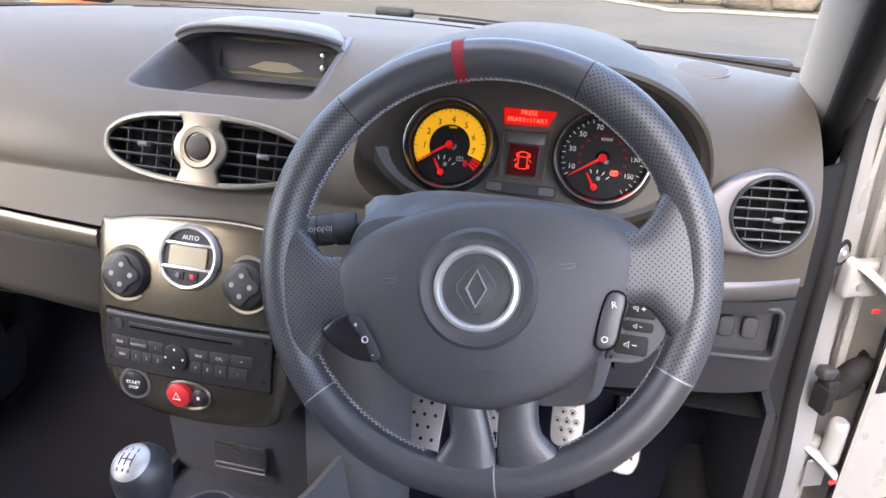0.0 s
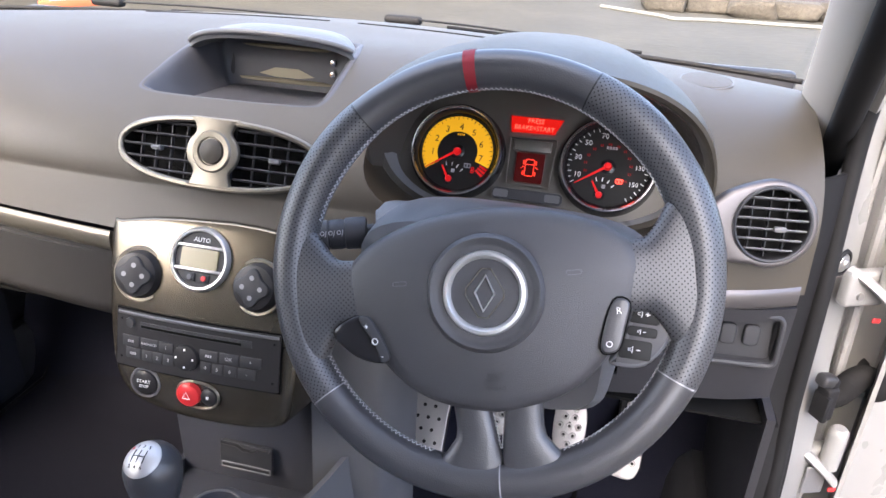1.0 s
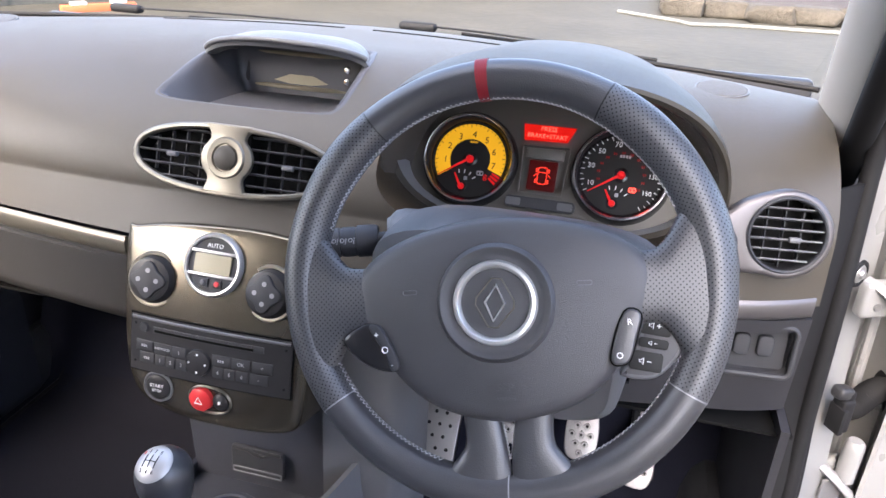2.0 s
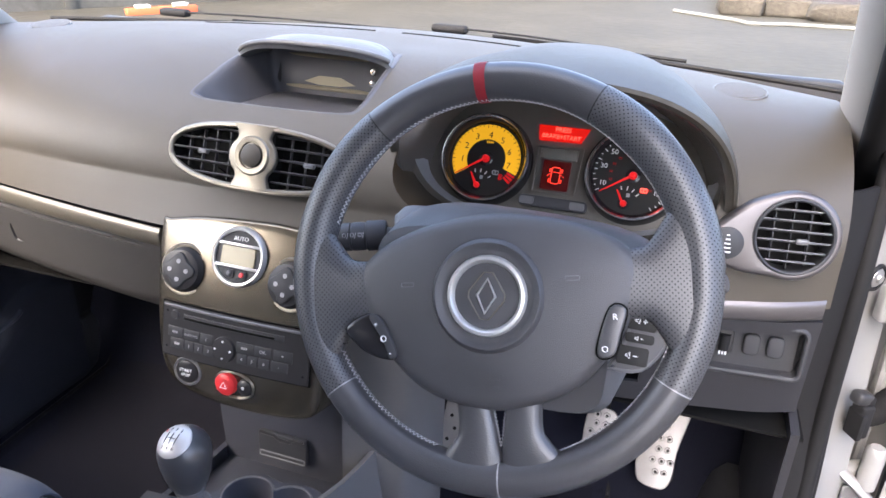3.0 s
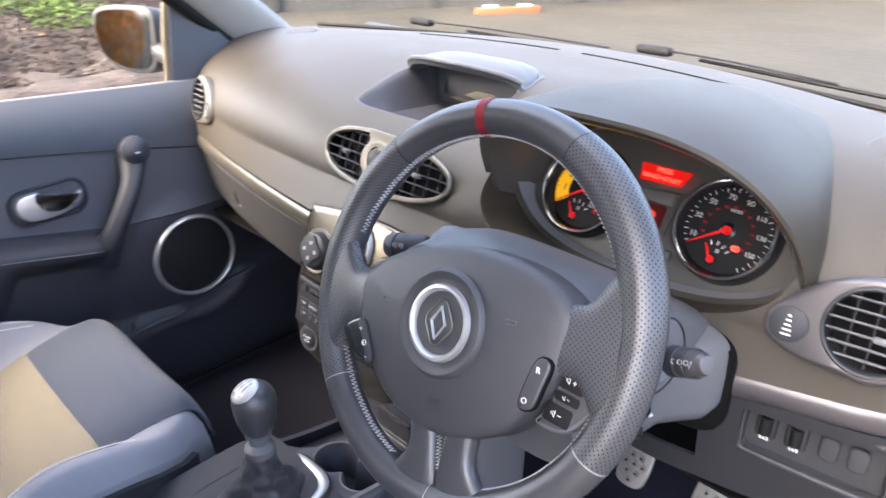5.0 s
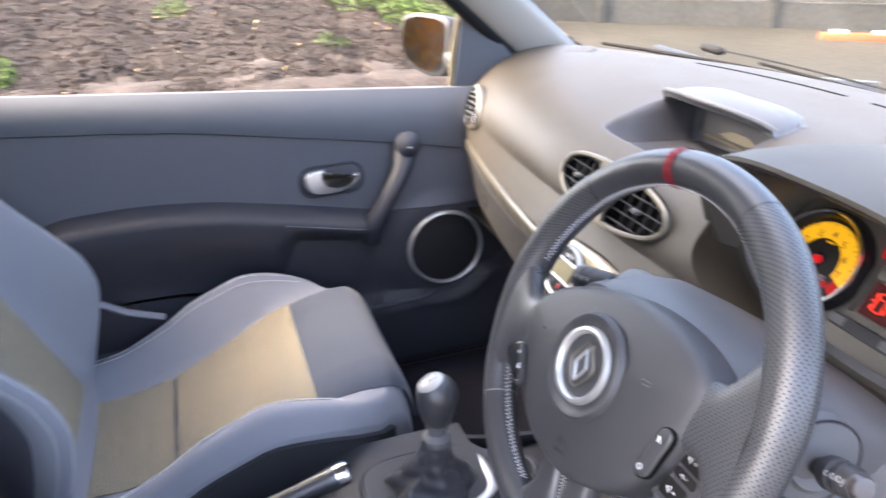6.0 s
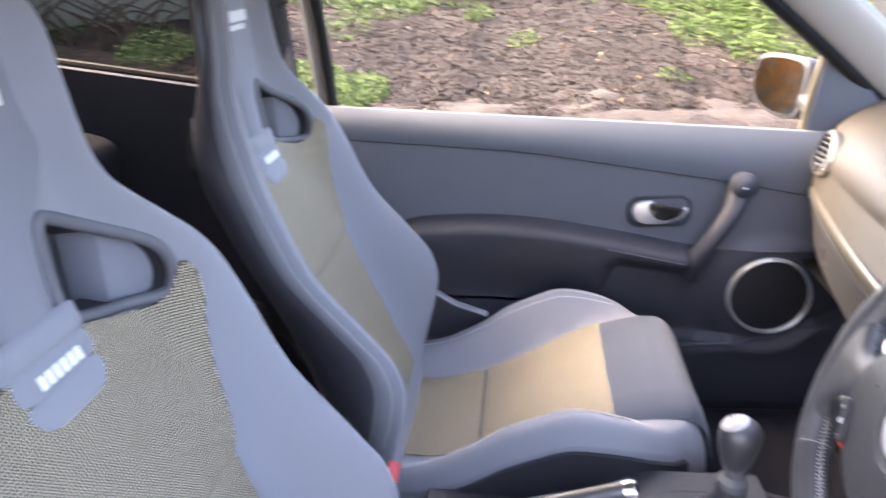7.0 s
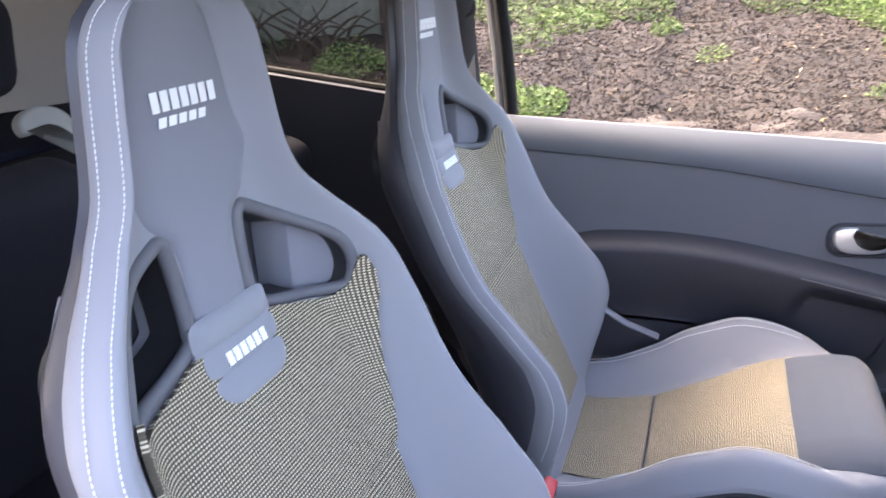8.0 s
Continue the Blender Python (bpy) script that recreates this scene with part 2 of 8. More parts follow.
# the pod's grey made darker: the hood's shade is in this colour
TRAYSHADE = stuff("shaded_tray_plastic", (0.054, 0.056, 0.066), 0.42, grain=1400, bump=0.3, spec=0.4)
GRAB = stuff("dark_blue_grey_grab_plastic", (0.034, 0.037, 0.047), 0.38, grain=1400, bump=0.2, spec=0.4)
LINING = stuff("smooth_dark_hood_lining", (0.085, 0.078, 0.070), 0.24, grain=900, bump=0.02, spec=0.5)
EMBOSS = stuff("embossed_cover_marks", (0.036, 0.036, 0.040), 0.5, grain=900, bump=0.1)
SURROUND = stuff("grey_cluster_surround_plastic", (0.190, 0.191, 0.198), 0.45, grain=1400, bump=0.15, spec=0.45)
PALETHREAD = stuff("pale_wheel_thread", (0.50, 0.50, 0.51), 0.8, grain=900, bump=0.0)
DARKGREY = stuff("dark_satin_metal_paint", (0.105, 0.099, 0.088), 0.42, metal=0.25, grain=2500, bump=0.05)

# ---- building blocks ----
class Geo:
    def __init__(self, v=None, f=None, uv=None):
        self.v, self.f, self.uv = [Vector(p) for p in (v or [])], list(f or []), uv

    def at(self, m):
        return Geo([m @ p for p in self.v], self.f, self.uv)

    def __add__(self, o):
        n = len(self.v)
        uv = None if self.uv is None and o.uv is None else (self.uv or [(0, 0)] * n) + (o.uv or [(0, 0)] * len(o.v))
        return Geo(self.v + o.v, self.f + [tuple(i + n for i in f) for f in o.f], uv)


def total(geos):
    out = Geo()
    for g in geos:
        out = out + g
    return out


PLACE = {}


def thing(name, m, label, category, group="", kind=""):
    ob = new(name)
    ob.empty_display_size = 0.02
    ob.matrix_world = m
    PLACE[ob.name] = m.copy()
    return tagged(ob, label, category, group, kind)


def part(name, geo, material, parent=None, label="", smooth=40, local=False, kind=""):
    """One mesh object under a thing or a part; its points are in the world, or local to the parent."""
    me = bpy.data.meshes.new(name)
    bm = bmesh.new()
    vs = [bm.verts.new(p) for p in geo.v]
    for f in geo.f:
        if len(set(f)) > 2:
            try:
                bm.faces.new([vs[i] for i in f])
            except ValueError:
                pass
    if geo.uv is not None:
        bm.verts.index_update()
        lay = bm.loops.layers.uv.new("along")
        for f in bm.faces:
            for l in f.loops:
                l[lay].uv = geo.uv[l.vert.index]
    else:
        bmesh.ops.remove_doubles(bm, verts=bm.verts[:], dist=1e-6)
    bmesh.ops.recalc_face_normals(bm, faces=bm.faces[:])
    for f in bm.faces:
        f.smooth = True
    bm.to_mesh(me)
    bm.free()
    me.set_sharp_from_angle(angle=radians(smooth))
    me.materials.append(material)
    ob = new(name, me)
    if parent is not None:
        ob.parent = parent
        if local:
            PLACE[ob.name] = PLACE[parent.name].copy()
        else:
            ob.matrix_parent_inverse = PLACE[parent.name].inverted()
            PLACE[ob.name] = Matrix()
    else:
        PLACE[ob.name] = Matrix()
    return tagged(ob, label, kind=kind)


def axes(origin, z, up=(0, 0, 1)):
    """A frame at origin whose Z looks along z and whose Y is as near to up as can be."""
    z = Vector(z).normalized()
    x = Vector(up).cross(z).normalized()
    y = z.cross(x)
    m = Matrix((x, y, z)).transposed().to_4x4()
    m.translation = Vector(origin)
    return m


def curve(points, n=8, closed=False):
    """A smooth line through points (Catmull-Rom), n steps to a span."""
    p = [Vector(q) for q in points]
    out, k = [], len(p)
    for i in range(k if closed else k - 1):
        g = (lambda j: p[j % k]) if closed else (lambda j: p[min(max(j, 0), k - 1)])
        a, b, c, d = g(i - 1), g(i), g(i + 1), g(i + 2)
        for s in range(n):
            t = s / n
            out.append(0.5 * (2 * b + (c - a) * t + (2 * a - 5 * b + 4 * c - d) * t * t + (3 * b - a - 3 * c + d) * t ** 3))
    if not closed:
        out.append(p[-1].copy())
    return out


def loft(rings, loop=True, caps=True, around=False, uv=False):
    n, v, f = len(rings[0]), [], []
    for r in rings:
        v += [Vector(p) for p in r]
    k = len(rings)
    for i in range(k if around else k - 1):
        for j in range(n if loop else n - 1):
            a, b = i * n + j, i * n + (j + 1) % n
            c, d = ((i + 1) % k) * n + (j + 1) % n, ((i + 1) % k) * n + j
            f.append((a, b, c, d))
    if caps and loop and not around:
        f += [tuple(range(n))[::-1], tuple((k - 1) * n + j for j in range(n))]
    return Geo(v, f)


def sweep(path, radius, n=10, closed=False, flat=1.0, up=(0, 0, 1)):
    """A round bar along a path; radius may vary from point to point, flat squeezes it along up."""
    p = [Vector(q) for q in path]
    k, rings = len(p), []
    side = None
    for i in range(k):
        t = (p[(i + 1) % k] - p[i - 1]) if closed or 0 < i < k - 1 else (p[1] - p[0] if i == 0 else p[-1] - p[-2])
        t.normalize()
        if side is None:
            side = t.cross(Vector(up))
            if side.length < 1e-3:
                side = t.cross(Vector((1, 0, 0)))
        side = (side - t * side.dot(t)).normalized()
        top = side.cross(t)
        r = radius[i] if isinstance(radius, (list, tuple)) else radius
        rings.append([p[i] + r * (math.cos(a) * side + flat * math.sin(a) * top) for a in (2 * math.pi * j / n for j in range(n))])
    return loft(rings, caps=not closed, around=closed)


def lathe(profile, n=32, a0=0.0, a1=360.0):
    """Turns (radius, height) pairs about Z."""
    full = a1 - a0 >= 360
    steps = [radians(a0 + (a1 - a0) * j / n) for j in range(n if full else n + 1)]
    rings = [[Vector((r * math.cos(a), r * math.sin(a), h)) for a in steps] for r, h in profile]
    g = loft(rings, loop=full, caps=False)
    return g


def disc(r, h=0.0, n=32, sx=1.0, sy=1.0):
    return Geo([(r * sx * math.cos(2 * math.pi * j / n), r * sy * math.sin(2 * math.pi * j / n), h) for j in range(n)], [tuple(range(n))])


def rbox(size, r=0.004, seg=2, centre=(0, 0, 0)):
    bm = bmesh.new()
    bmesh.ops.create_cube(bm, size=1.0)
    bmesh.ops.scale(bm, vec=Vector(size), verts=bm.verts[:])
    if r:
        bmesh.ops.bevel(bm, geom=bm.edges[:], offset=min(r, min(size) * 0.45), segments=seg, profile=0.5, affect="EDGES")
    bm.verts.index_update()
    g = Geo([v.co + Vector(centre) for v in bm.verts], [tuple(v.index for v in f.verts) for f in bm.faces])
    bm.free()
    return g


def inset(poly, d):
    """A closed outline in XY drawn in by d."""
    n, out = len(poly), []
    area = sum(poly[i][0] * poly[(i + 1) % n][1] - poly[(i + 1) % n][0] * poly[i][1] for i in range(n))
    s = 1 if area > 0 else -1
    for i in range(n):
        a, b, c = Vector(poly[i - 1][:2]), Vector(poly[i][:2]), Vector(poly[(i + 1) % n][:2])
        t = c - a
        if t.length < 1e-9:
            t = Vector((1, 0))
        t.normalize()
        out.append((b.x - s * t.y * d, b.y + s * t.x * d))
    return out


def prism(poly, h, r=0.0, seg=3, bend=None):
    """An outline in XY raised from 0 to h, its top edge rounded by r; bend(x, y) adds to the height."""
    up = bend or (lambda x, y: 0.0)
    levels = [(0.0, 0.0)] + [(r * (1 - math.cos(math.pi / 2 * k / seg)), h - r + r * math.sin(math.pi / 2 * k / seg)) for k in range(seg + 1)] if r else [(0, 0), (0, h)]
    rings = []
    for d, z in levels:
        q = inset(poly, d) if d else [(p[0], p[1]) for p in poly]
        rings.append([Vector((x, y, z + up(x, y))) for x, y in q])
    g = loft(rings, caps=True)
    return g


def bowl(poly, depth, r=0.003, bend=None):
    """A recess: the outline's walls go down to a floor."""
    up = bend or (lambda x, y: 0.0)
    a = [Vector((p[0], p[1], up(p[0], p[1]))) for p in poly]
    b = [Vector((x, y, -depth)) for x, y in inset(poly, r)]
    return Geo(a + b, loft([a, b], caps=False).f + [tuple(range(len(a), 2 * len(a)))])


def frame_ring(poly, width, h, bend=None, r=0.002):
    """A raised band round an outline."""
    up = bend or (lambda x, y: 0.0)
    rings = []
    for d, z in ((0, 0), (0, h - r), (r, h), (width - r, h), (width, h - r), (width, -0.004)):
        q = inset(poly, d) if d else [(p[0], p[1]) for p in poly]
        rings.append([Vector((x, y, z + up(x, y))) for x, y in q])
    return loft(rings, caps=False)


def sheet(fn, nu, nv, thick=0.004, keep=None, uv=None):
    """A surface fn(u, v), u and v from 0 to 1, with a thickness behind it; keep(point) leaves out faces."""
    pts = [[Vector(fn(i / nu, j / nv)) for j in range(nv + 1)] for i in range(nu + 1)]
    nrm = []
    for i in range(nu + 1):
        row = []
        for j in range(nv + 1):
            du = pts[min(i + 1, nu)][j] - pts[max(i - 1, 0)][j]
            dv = pts[i][min(j + 1, nv)] - pts[i][max(j - 1, 0)]
            c = du.cross(dv)
            row.append(c.normalized() if c.length > 1e-12 else Vector((0, 0, 1)))
        nrm.append(row)
    v = [p for r in pts for p in r]
    f, w = [], nv + 1
    for i in range(nu):
        for j in range(nv):
            mid = (pts[i][j] + pts[i + 1][j] + pts[i][j + 1] + pts[i + 1][j + 1]) / 4
            if keep is None or keep(mid):
                f.append((i * w + j, (i + 1) * w + j, (i + 1) * w + j + 1, i * w + j + 1))
    uvs = [uv(i / nu, j / nv) for i in range(nu + 1) for j in range(nv + 1)] if uv else None
    if thick:
        n = len(v)
        edges = {}
        for q in f:
            for a, b in zip(q, q[1:] + q[:1]):
                edges[(a, b)] = edges.get((a, b), 0) + 1
        rim = [(a, b) for (a, b) in edges if (b, a) not in edges]
        v = v + [p - thick * m for rp, rm in zip(pts, nrm) for p, m in zip(rp, rm)]
        back = [tuple(k + n for k in reversed(q)) for q in f]
        f = f + back + [(b, a, a + n, b + n) for a, b in rim]
        uvs = uvs + uvs if uvs else None
    return Geo(v, f, uvs)


def rounded(w, h, r, n=5):
    """A rounded rectangle's outline, centred."""
    out = []
    for cx, cy, a in ((w / 2 - r, h / 2 - r, 0), (-w / 2 + r, h / 2 - r, 90), (-w / 2 + r, -h / 2 + r, 180), (w / 2 - r, -h / 2 + r, 270)):
        out += [(cx + r * math.cos(radians(a + 90 * k / n)), cy + r * math.sin(radians(a + 90 * k / n))) for k in range(n + 1)]
    return out


def oval(a, b, n=48, p=2.0, cx=0.0, cy=0.0):
    out = []
    for j in range(n):
        t = 2 * math.pi * j / n
        c, s = math.cos(t), math.sin(t)
        out.append((cx + a * math.copysign(abs(c) ** (2 / p), c), cy + b * math.copysign(abs(s) ** (2 / p), s)))
    return out


def words(body, size, depth=0.0003):
    """Lettering in Blender's own font, centred on its frame."""
    cu = bpy.data.curves.new("words", "FONT")
    cu.body, cu.size, cu.extrude = body, size, depth
    cu.align_x, cu.align_y, cu.resolution_u = "CENTER", "CENTER", 2
    ob = bpy.data.objects.new("words", cu)
    scene.collection.objects.link(ob)
    bpy.context.view_layer.update()
    me = bpy.data.meshes.new_from_object(ob.evaluated_get(bpy.context.evaluated_depsgraph_get()))
    g = Geo([v.co.copy() for v in me.vertices], [tuple(p.vertices) for p in me.polygons])
    bpy.data.objects.remove(ob)
    bpy.data.meshes.remove(me)
    bpy.data.curves.remove(cu)
    return g


def bars(n, w, h, gap, thick=0.0004):
    """A row of n plain upright bars, for lettering that stays unread."""
    step = w / n
    return total([rbox((step - gap, h, thick), 0, centre=(-w / 2 + step * (k + 0.5), 0, thick / 2)) for k in range(n)])


def stitches(path, length=0.0035, gap=0.002, r=0.0006, lift=(0, 0, 0)):
    """Thread along a path: short proud dashes."""
    p, out = [Vector(q) + Vector(lift) for q in path], []
    run, want = 0.0, 0.0
    for a, b in zip(p, p[1:]):
        d = (b - a).length
        if d < 1e-6:
            continue
        while want < run + d:
            s = a + (b - a) * ((want - run) / d)
            e = s + (b - a).normalized() * length
            m = axes(s, e - s, up=(0.3, 0.2, 0.9))
            q = [Vector((r, 0, 0)), Vector((0, r, 0)), Vector((-r, 0, 0)), Vector((0, -r, 0))]
            ring = [[m @ (c * 0.6) for c in q], [m @ (c + Vector((0, 0, length / 2))) for c in q], [m @ (c * 0.6 + Vector((0, 0, length))) for c in q]]
            out.append(loft(ring))
            want += length + gap
        run += d
    n = 0
    vs, fs = [], []
    for g in out:
        vs += g.v
        fs += [tuple(i + n for i in f) for f in g.f]
        n += len(g.v)
    return Geo(vs, fs)


def cut_out(geo, cutters):
    """The solid geo less the solid cutters."""
    def solid(g):
        me = bpy.data.meshes.new("solid")
        bm = bmesh.new()
        vs = [bm.verts.new(p) for p in g.v]
        for f in g.f:
            bm.faces.new([vs[i] for i in f])
        bmesh.ops.remove_doubles(bm, verts=bm.verts[:], dist=1e-6)
        bmesh.ops.recalc_face_normals(bm, faces=bm.faces[:])
        bm.to_mesh(me)
        bm.free()
        ob = bpy.data.objects.new("solid", me)
        scene.collection.objects.link(ob)
        return ob
    a = solid(geo)
    others = []
    for c in cutters:
        b = solid(c)
        others.append(b)
        mod = a.modifiers.new("cut", "BOOLEAN")
        mod.operation, mod.object, mod.solver = "DIFFERENCE", b, "EXACT"
    bpy.context.view_layer.update()
    me = bpy.data.meshes.new_from_object(a.evaluated_get(bpy.context.evaluated_depsgraph_get()))
    g = Geo([v.co.copy() for v in me.vertices], [tuple(p.vertices) for p in me.polygons])
    for o in [a] + others:
        bpy.data.objects.remove(o)
    return g


def ease(a, b, x):
    t = min(1.0, max(0.0, (x - a) / (b - a)))
    return t * t * (3 - 2 * t)


def along(x, *pairs):
    """A value that runs smoothly through (x, value) pairs."""
    if x <= pairs[0][0]:
        return pairs[0][1]
    n = len(pairs)
    for i in range(n - 1):
        (a, p), (b, q) = pairs[i], pairs[i + 1]
        if x <= b:
            h, s = b - a, (q - p) / (b - a)
            m = []
            for j in (i, i + 1):
                if j == 0 or j == n - 1:
                    m.append(s)
                else:
                    (xa, ya), (xb, yb), (xc, yc) = pairs[j - 1], pairs[j], pairs[j + 1]
                    l, r = (yb - ya) / (xb - xa), (yc - yb) / (xc - xb)
                    m.append(2 * l * r / (l + r) if l * r > 0 else 0.0)
            t = (x - a) / h
            return p * (2 * t ** 3 - 3 * t * t + 1) + q * (3 * t * t - 2 * t ** 3) + h * (m[0] * (t ** 3 - 2 * t * t + t) + m[1] * (t ** 3 - t * t))
    return pairs[-1][1]

# ---- the car's body: floor, sills, pillars, roof, rear ----
car = thing("car_body", pose(0, -0.4, 0.0), "white three-door hatchback body seen from inside its open driver's side", "car", kind="structure")


def carpet(u, v):
    x, y = -0.66 + 1.36 * u, 0.72 - 2.5 * v
    z = 0.275 + 0.10 * math.exp(-(x / 0.13) ** 2) + 0.42 * ease(0.48, 0.72, y) + 0.14 * ease(-0.75, -0.95, y)
    return x, y, z + 0.004 * math.sin(13 * x + 9 * y)


part("carpet", sheet(carpet, 40, 60, 0.01), CARPET, car, "black carpet")
part("bulkhead", rbox((1.45, 0.03, 0.75), 0.01, centre=(0, 0.80, 0.60)), BLACK, car)
for sx in (-1, 1):
    part("sill", loft([[Vector((sx * (0.665 + 0.05 * c), y, 0.30 + 0.09 * s)) for c, s in ((math.cos(t), math.sin(t)) for t in (2 * math.pi * j / 14 for j in range(14)))] for y in (0.62, 0.2, -0.3, -0.95)]), DARK, car)
    part("outer_sill", rbox((0.10, 1.65, 0.18), 0.04, centre=(sx * 0.775, -0.15, 0.27)), WHITE, car)
    # windscreen pillar: padded trim inside, white skin outside
    base, topp = Vector((sx * 0.705, 0.540, 0.940)), Vector((sx * 0.570, -0.10, 1.430))
    rows_in, rows_out, rows_rub = [], [], []
    for k in range(15):
        t = k / 14
        c = base.lerp(topp, t) + Vector((0, 0, 0.012 * math.sin(math.pi * t)))
        d = (topp - base).normalized()
        inw = Vector((-sx, -0.35, -0.1)).normalized()
        across = d.cross(inw).normalized()
        rows_in.append([c + across * ((0.052 - 0.018 * t) * math.cos(a)) + inw * (0.016 * math.sin(a)) for a in (2 * math.pi * j / 16 for j in range(16))])
        o = c - inw * 0.035
        rows_out.append([o + across * ((0.056 - 0.018 * t) * math.cos(a)) - inw * (0.018 * math.sin(a)) for a in (2 * math.pi * j / 16 for j in range(16))])
        rows_rub.append(c - inw * 0.02 + Vector((0, -0.036, -0.040)))
    part("pillar_trim", loft(rows_in), PILLAR, car, "pale grey windscreen pillar trim")
    part("pillar_skin", loft(rows_out), WHITE, car)
    part("door_seal", sweep(rows_rub, 0.016, 10), RUBBER, car, "black rubber door seal")


def roof(u, v):
    x, y = -0.60 + 1.20 * u, 0.02 - 1.75 * v
    return x, y, 1.455 - 0.03 * (x / 0.6) ** 2 - 0.03 * (2 * v - 0.9) ** 2


part("headlining", sheet(roof, 16, 24, 0.02), PILLAR, car)
part("roof_skin", sheet(lambda u, v: tuple(Vector(roof(u, v)) + Vector((0, 0, 0.035))), 16, 24, 0.005), WHITE, car)


def screen(u, v):
    t = 2 * u - 1
    x = t * (0.70 - 0.13 * v)
    return x, 0.800 - 0.16 * t * t * (1 - v * 0.6) - 0.78 * v, 0.990 + 0.445 * v + 0.045 * math.sin(math.pi * v)


ws = part("windscreen", sheet(screen, 16, 12, 0.0), GLASS, car)
ws.visible_shadow = False
part("windscreen_seal", sweep([screen(k / 24, 0.0) for k in range(25)], 0.004, 8), RUBBER, car)
part("cowl", sheet(lambda u, v: (-0.68 + 1.36 * u, 0.815 - 0.16 * (2 * u - 1) ** 2 + 0.09 * v, 0.968 - 0.02 * v), 20, 4, 0.006), BLACK, car)
part("bonnet", sheet(lambda u, v: ((2 * u - 1) * 0.72, 0.90 - 0.12 * (2 * u - 1) ** 2 + 0.62 * v, 0.955 - 0.10 * v - 0.10 * v * v - 0.05 * (2 * u - 1) ** 4), 20, 12, 0.006), WHITE, car)
for sx in (-1, 1):
    part("wing", sheet(lambda u, v: (sx * (0.72 + 0.09 * v), 0.78 + 0.76 * u, 0.93 - 0.10 * u - 0.55 * v), 8, 8, 0.006), WHITE, car)
part("front_panel", rbox((1.5, 0.10, 0.62), 0.05, centre=(0, 1.52, 0.48)), WHITE, car)

# driver's door aperture: the front post with its seal, hinge wiring and check strap
post = [(0.342, 0.24), (0.342, 0.45), (0.368, 0.60), (0.388, 0.80), (0.415, 1.00), (0.36, 1.10), (0.30, 1.16)]
seal = curve([Vector((0.722, y - 0.012, z)) for y, z in post], 6)
part("front_seal", sweep(seal, 0.011, 10), RUBBER, car, "black rubber door seal")


def post_skin(u, v):
    z = 0.22 + 0.86 * v
    y0 = along(z, (0.22, 0.355), (0.49, 0.352), (0.67, 0.392), (0.82, 0.412), (1.03, 0.445), (1.08, 0.45))
    return 0.735 + 0.055 * u ** 2, y0 + 0.085 * u, z


part("front_post", sheet(post_skin, 10, 24, 0.006), WHITE, car, "white painted door post")
part("post_return", sheet(lambda u, v: (0.787 + 0.07 * u, 0.50 + 0.05 * math.sin(math.pi * u), 0.22 + 0.80 * v), 6, 12, 0.006), WHITE, car)
part("post_cover", sheet(lambda u, v: (0.675 + 0.062 * u, along(0.24 + 0.70 * v, (0.24, 0.330), (0.47, 0.335), (0.62, 0.352), (0.87, 0.345), (1.07, 0.375)) + (along(0.24 + 0.70 * v, (0.24, 0.345), (0.49, 0.342), (0.67, 0.383), (0.82, 0.403), (1.03, 0.436), (1.07, 0.44)) - along(0.24 + 0.70 * v, (0.24, 0.330), (0.47, 0.335), (0.62, 0.352), (0.87, 0.345), (1.07, 0.375))) * u - 0.010 * math.sin(math.pi * u), 0.24 + 0.70 * v), 8, 24, 0.006), RUBBER, car, "dark trim and rubber seal beside the post")
for sx in (-1, 1):
    part("kick_panel", sheet(lambda u, v: (sx * 0.690, 0.37 + 0.43 * u, 0.28 + 0.62 * v), 4, 4, 0.01), KNEE, car)
bolt_m = axes((0.741, 0.398, 0.826), (0.75, -0.65, 0))
bolt = part("check_bolt", lathe([(0, 0.007), (0.005, 0.007), (0.006, 0.004), (0.011, 0.003), (0.0125, 0.0)], 24).at(bolt_m), ALLOY, car)
part("washer", lathe([(0.0125, 0.001), (0.013, 0.003), (0.0165, 0.003), (0.018, 0.0)], 28).at(bolt_m), RUBBER, bolt)

# rear quarter on the passenger's side, with its tinted window
def quarter(u, v):
    y = -0.86 - 0.85 * u
    ztop = 1.005 + 0.12 * u
    return -0.672 - 0.01 * math.sin(math.pi * v), y, 0.32 + (ztop - 0.32) * v


part("quarter_trim", sheet(quarter, 16, 16, 0.02), DOORLOW, car, "black rear side trim")
part("quarter_skin", sheet(lambda u, v: tuple(Vector(quarter(u, v)) + Vector((-0.10, 0, -0.06))), 16, 12, 0.006), WHITE, car)
qg = part("quarter_window", sheet(lambda u, v: (-0.70 + 0.11 * v, -0.84 - 0.70 * u, 1.005 + 0.10 * u + (0.40 - 0.14 * u) * v), 4, 4, 0.0), TINT, car, "dark tinted rear side window")
qg.visible_shadow = False
part("window_seal", sweep([(-0.69, -0.86 - 0.78 * k / 10, 1.008 + 0.11 * k / 10) for k in range(11)], 0.009, 8), RUBBER, car)
def centre_post(sx):
    rows = []
    for k in range(17):
        t = k / 16
        c = Vector((sx * (0.705 - 0.115 * max(0, t - 0.45) / 0.55), -0.835 - 0.02 * t, 0.30 + 1.13 * t))
        rows.append([c + Vector((sx * 0.020 * s, 0.052 * co, 0)) for co, s in ((math.cos(a), math.sin(a)) for a in (2 * math.pi * j / 14 for j in range(14)))])
    return loft(rows)


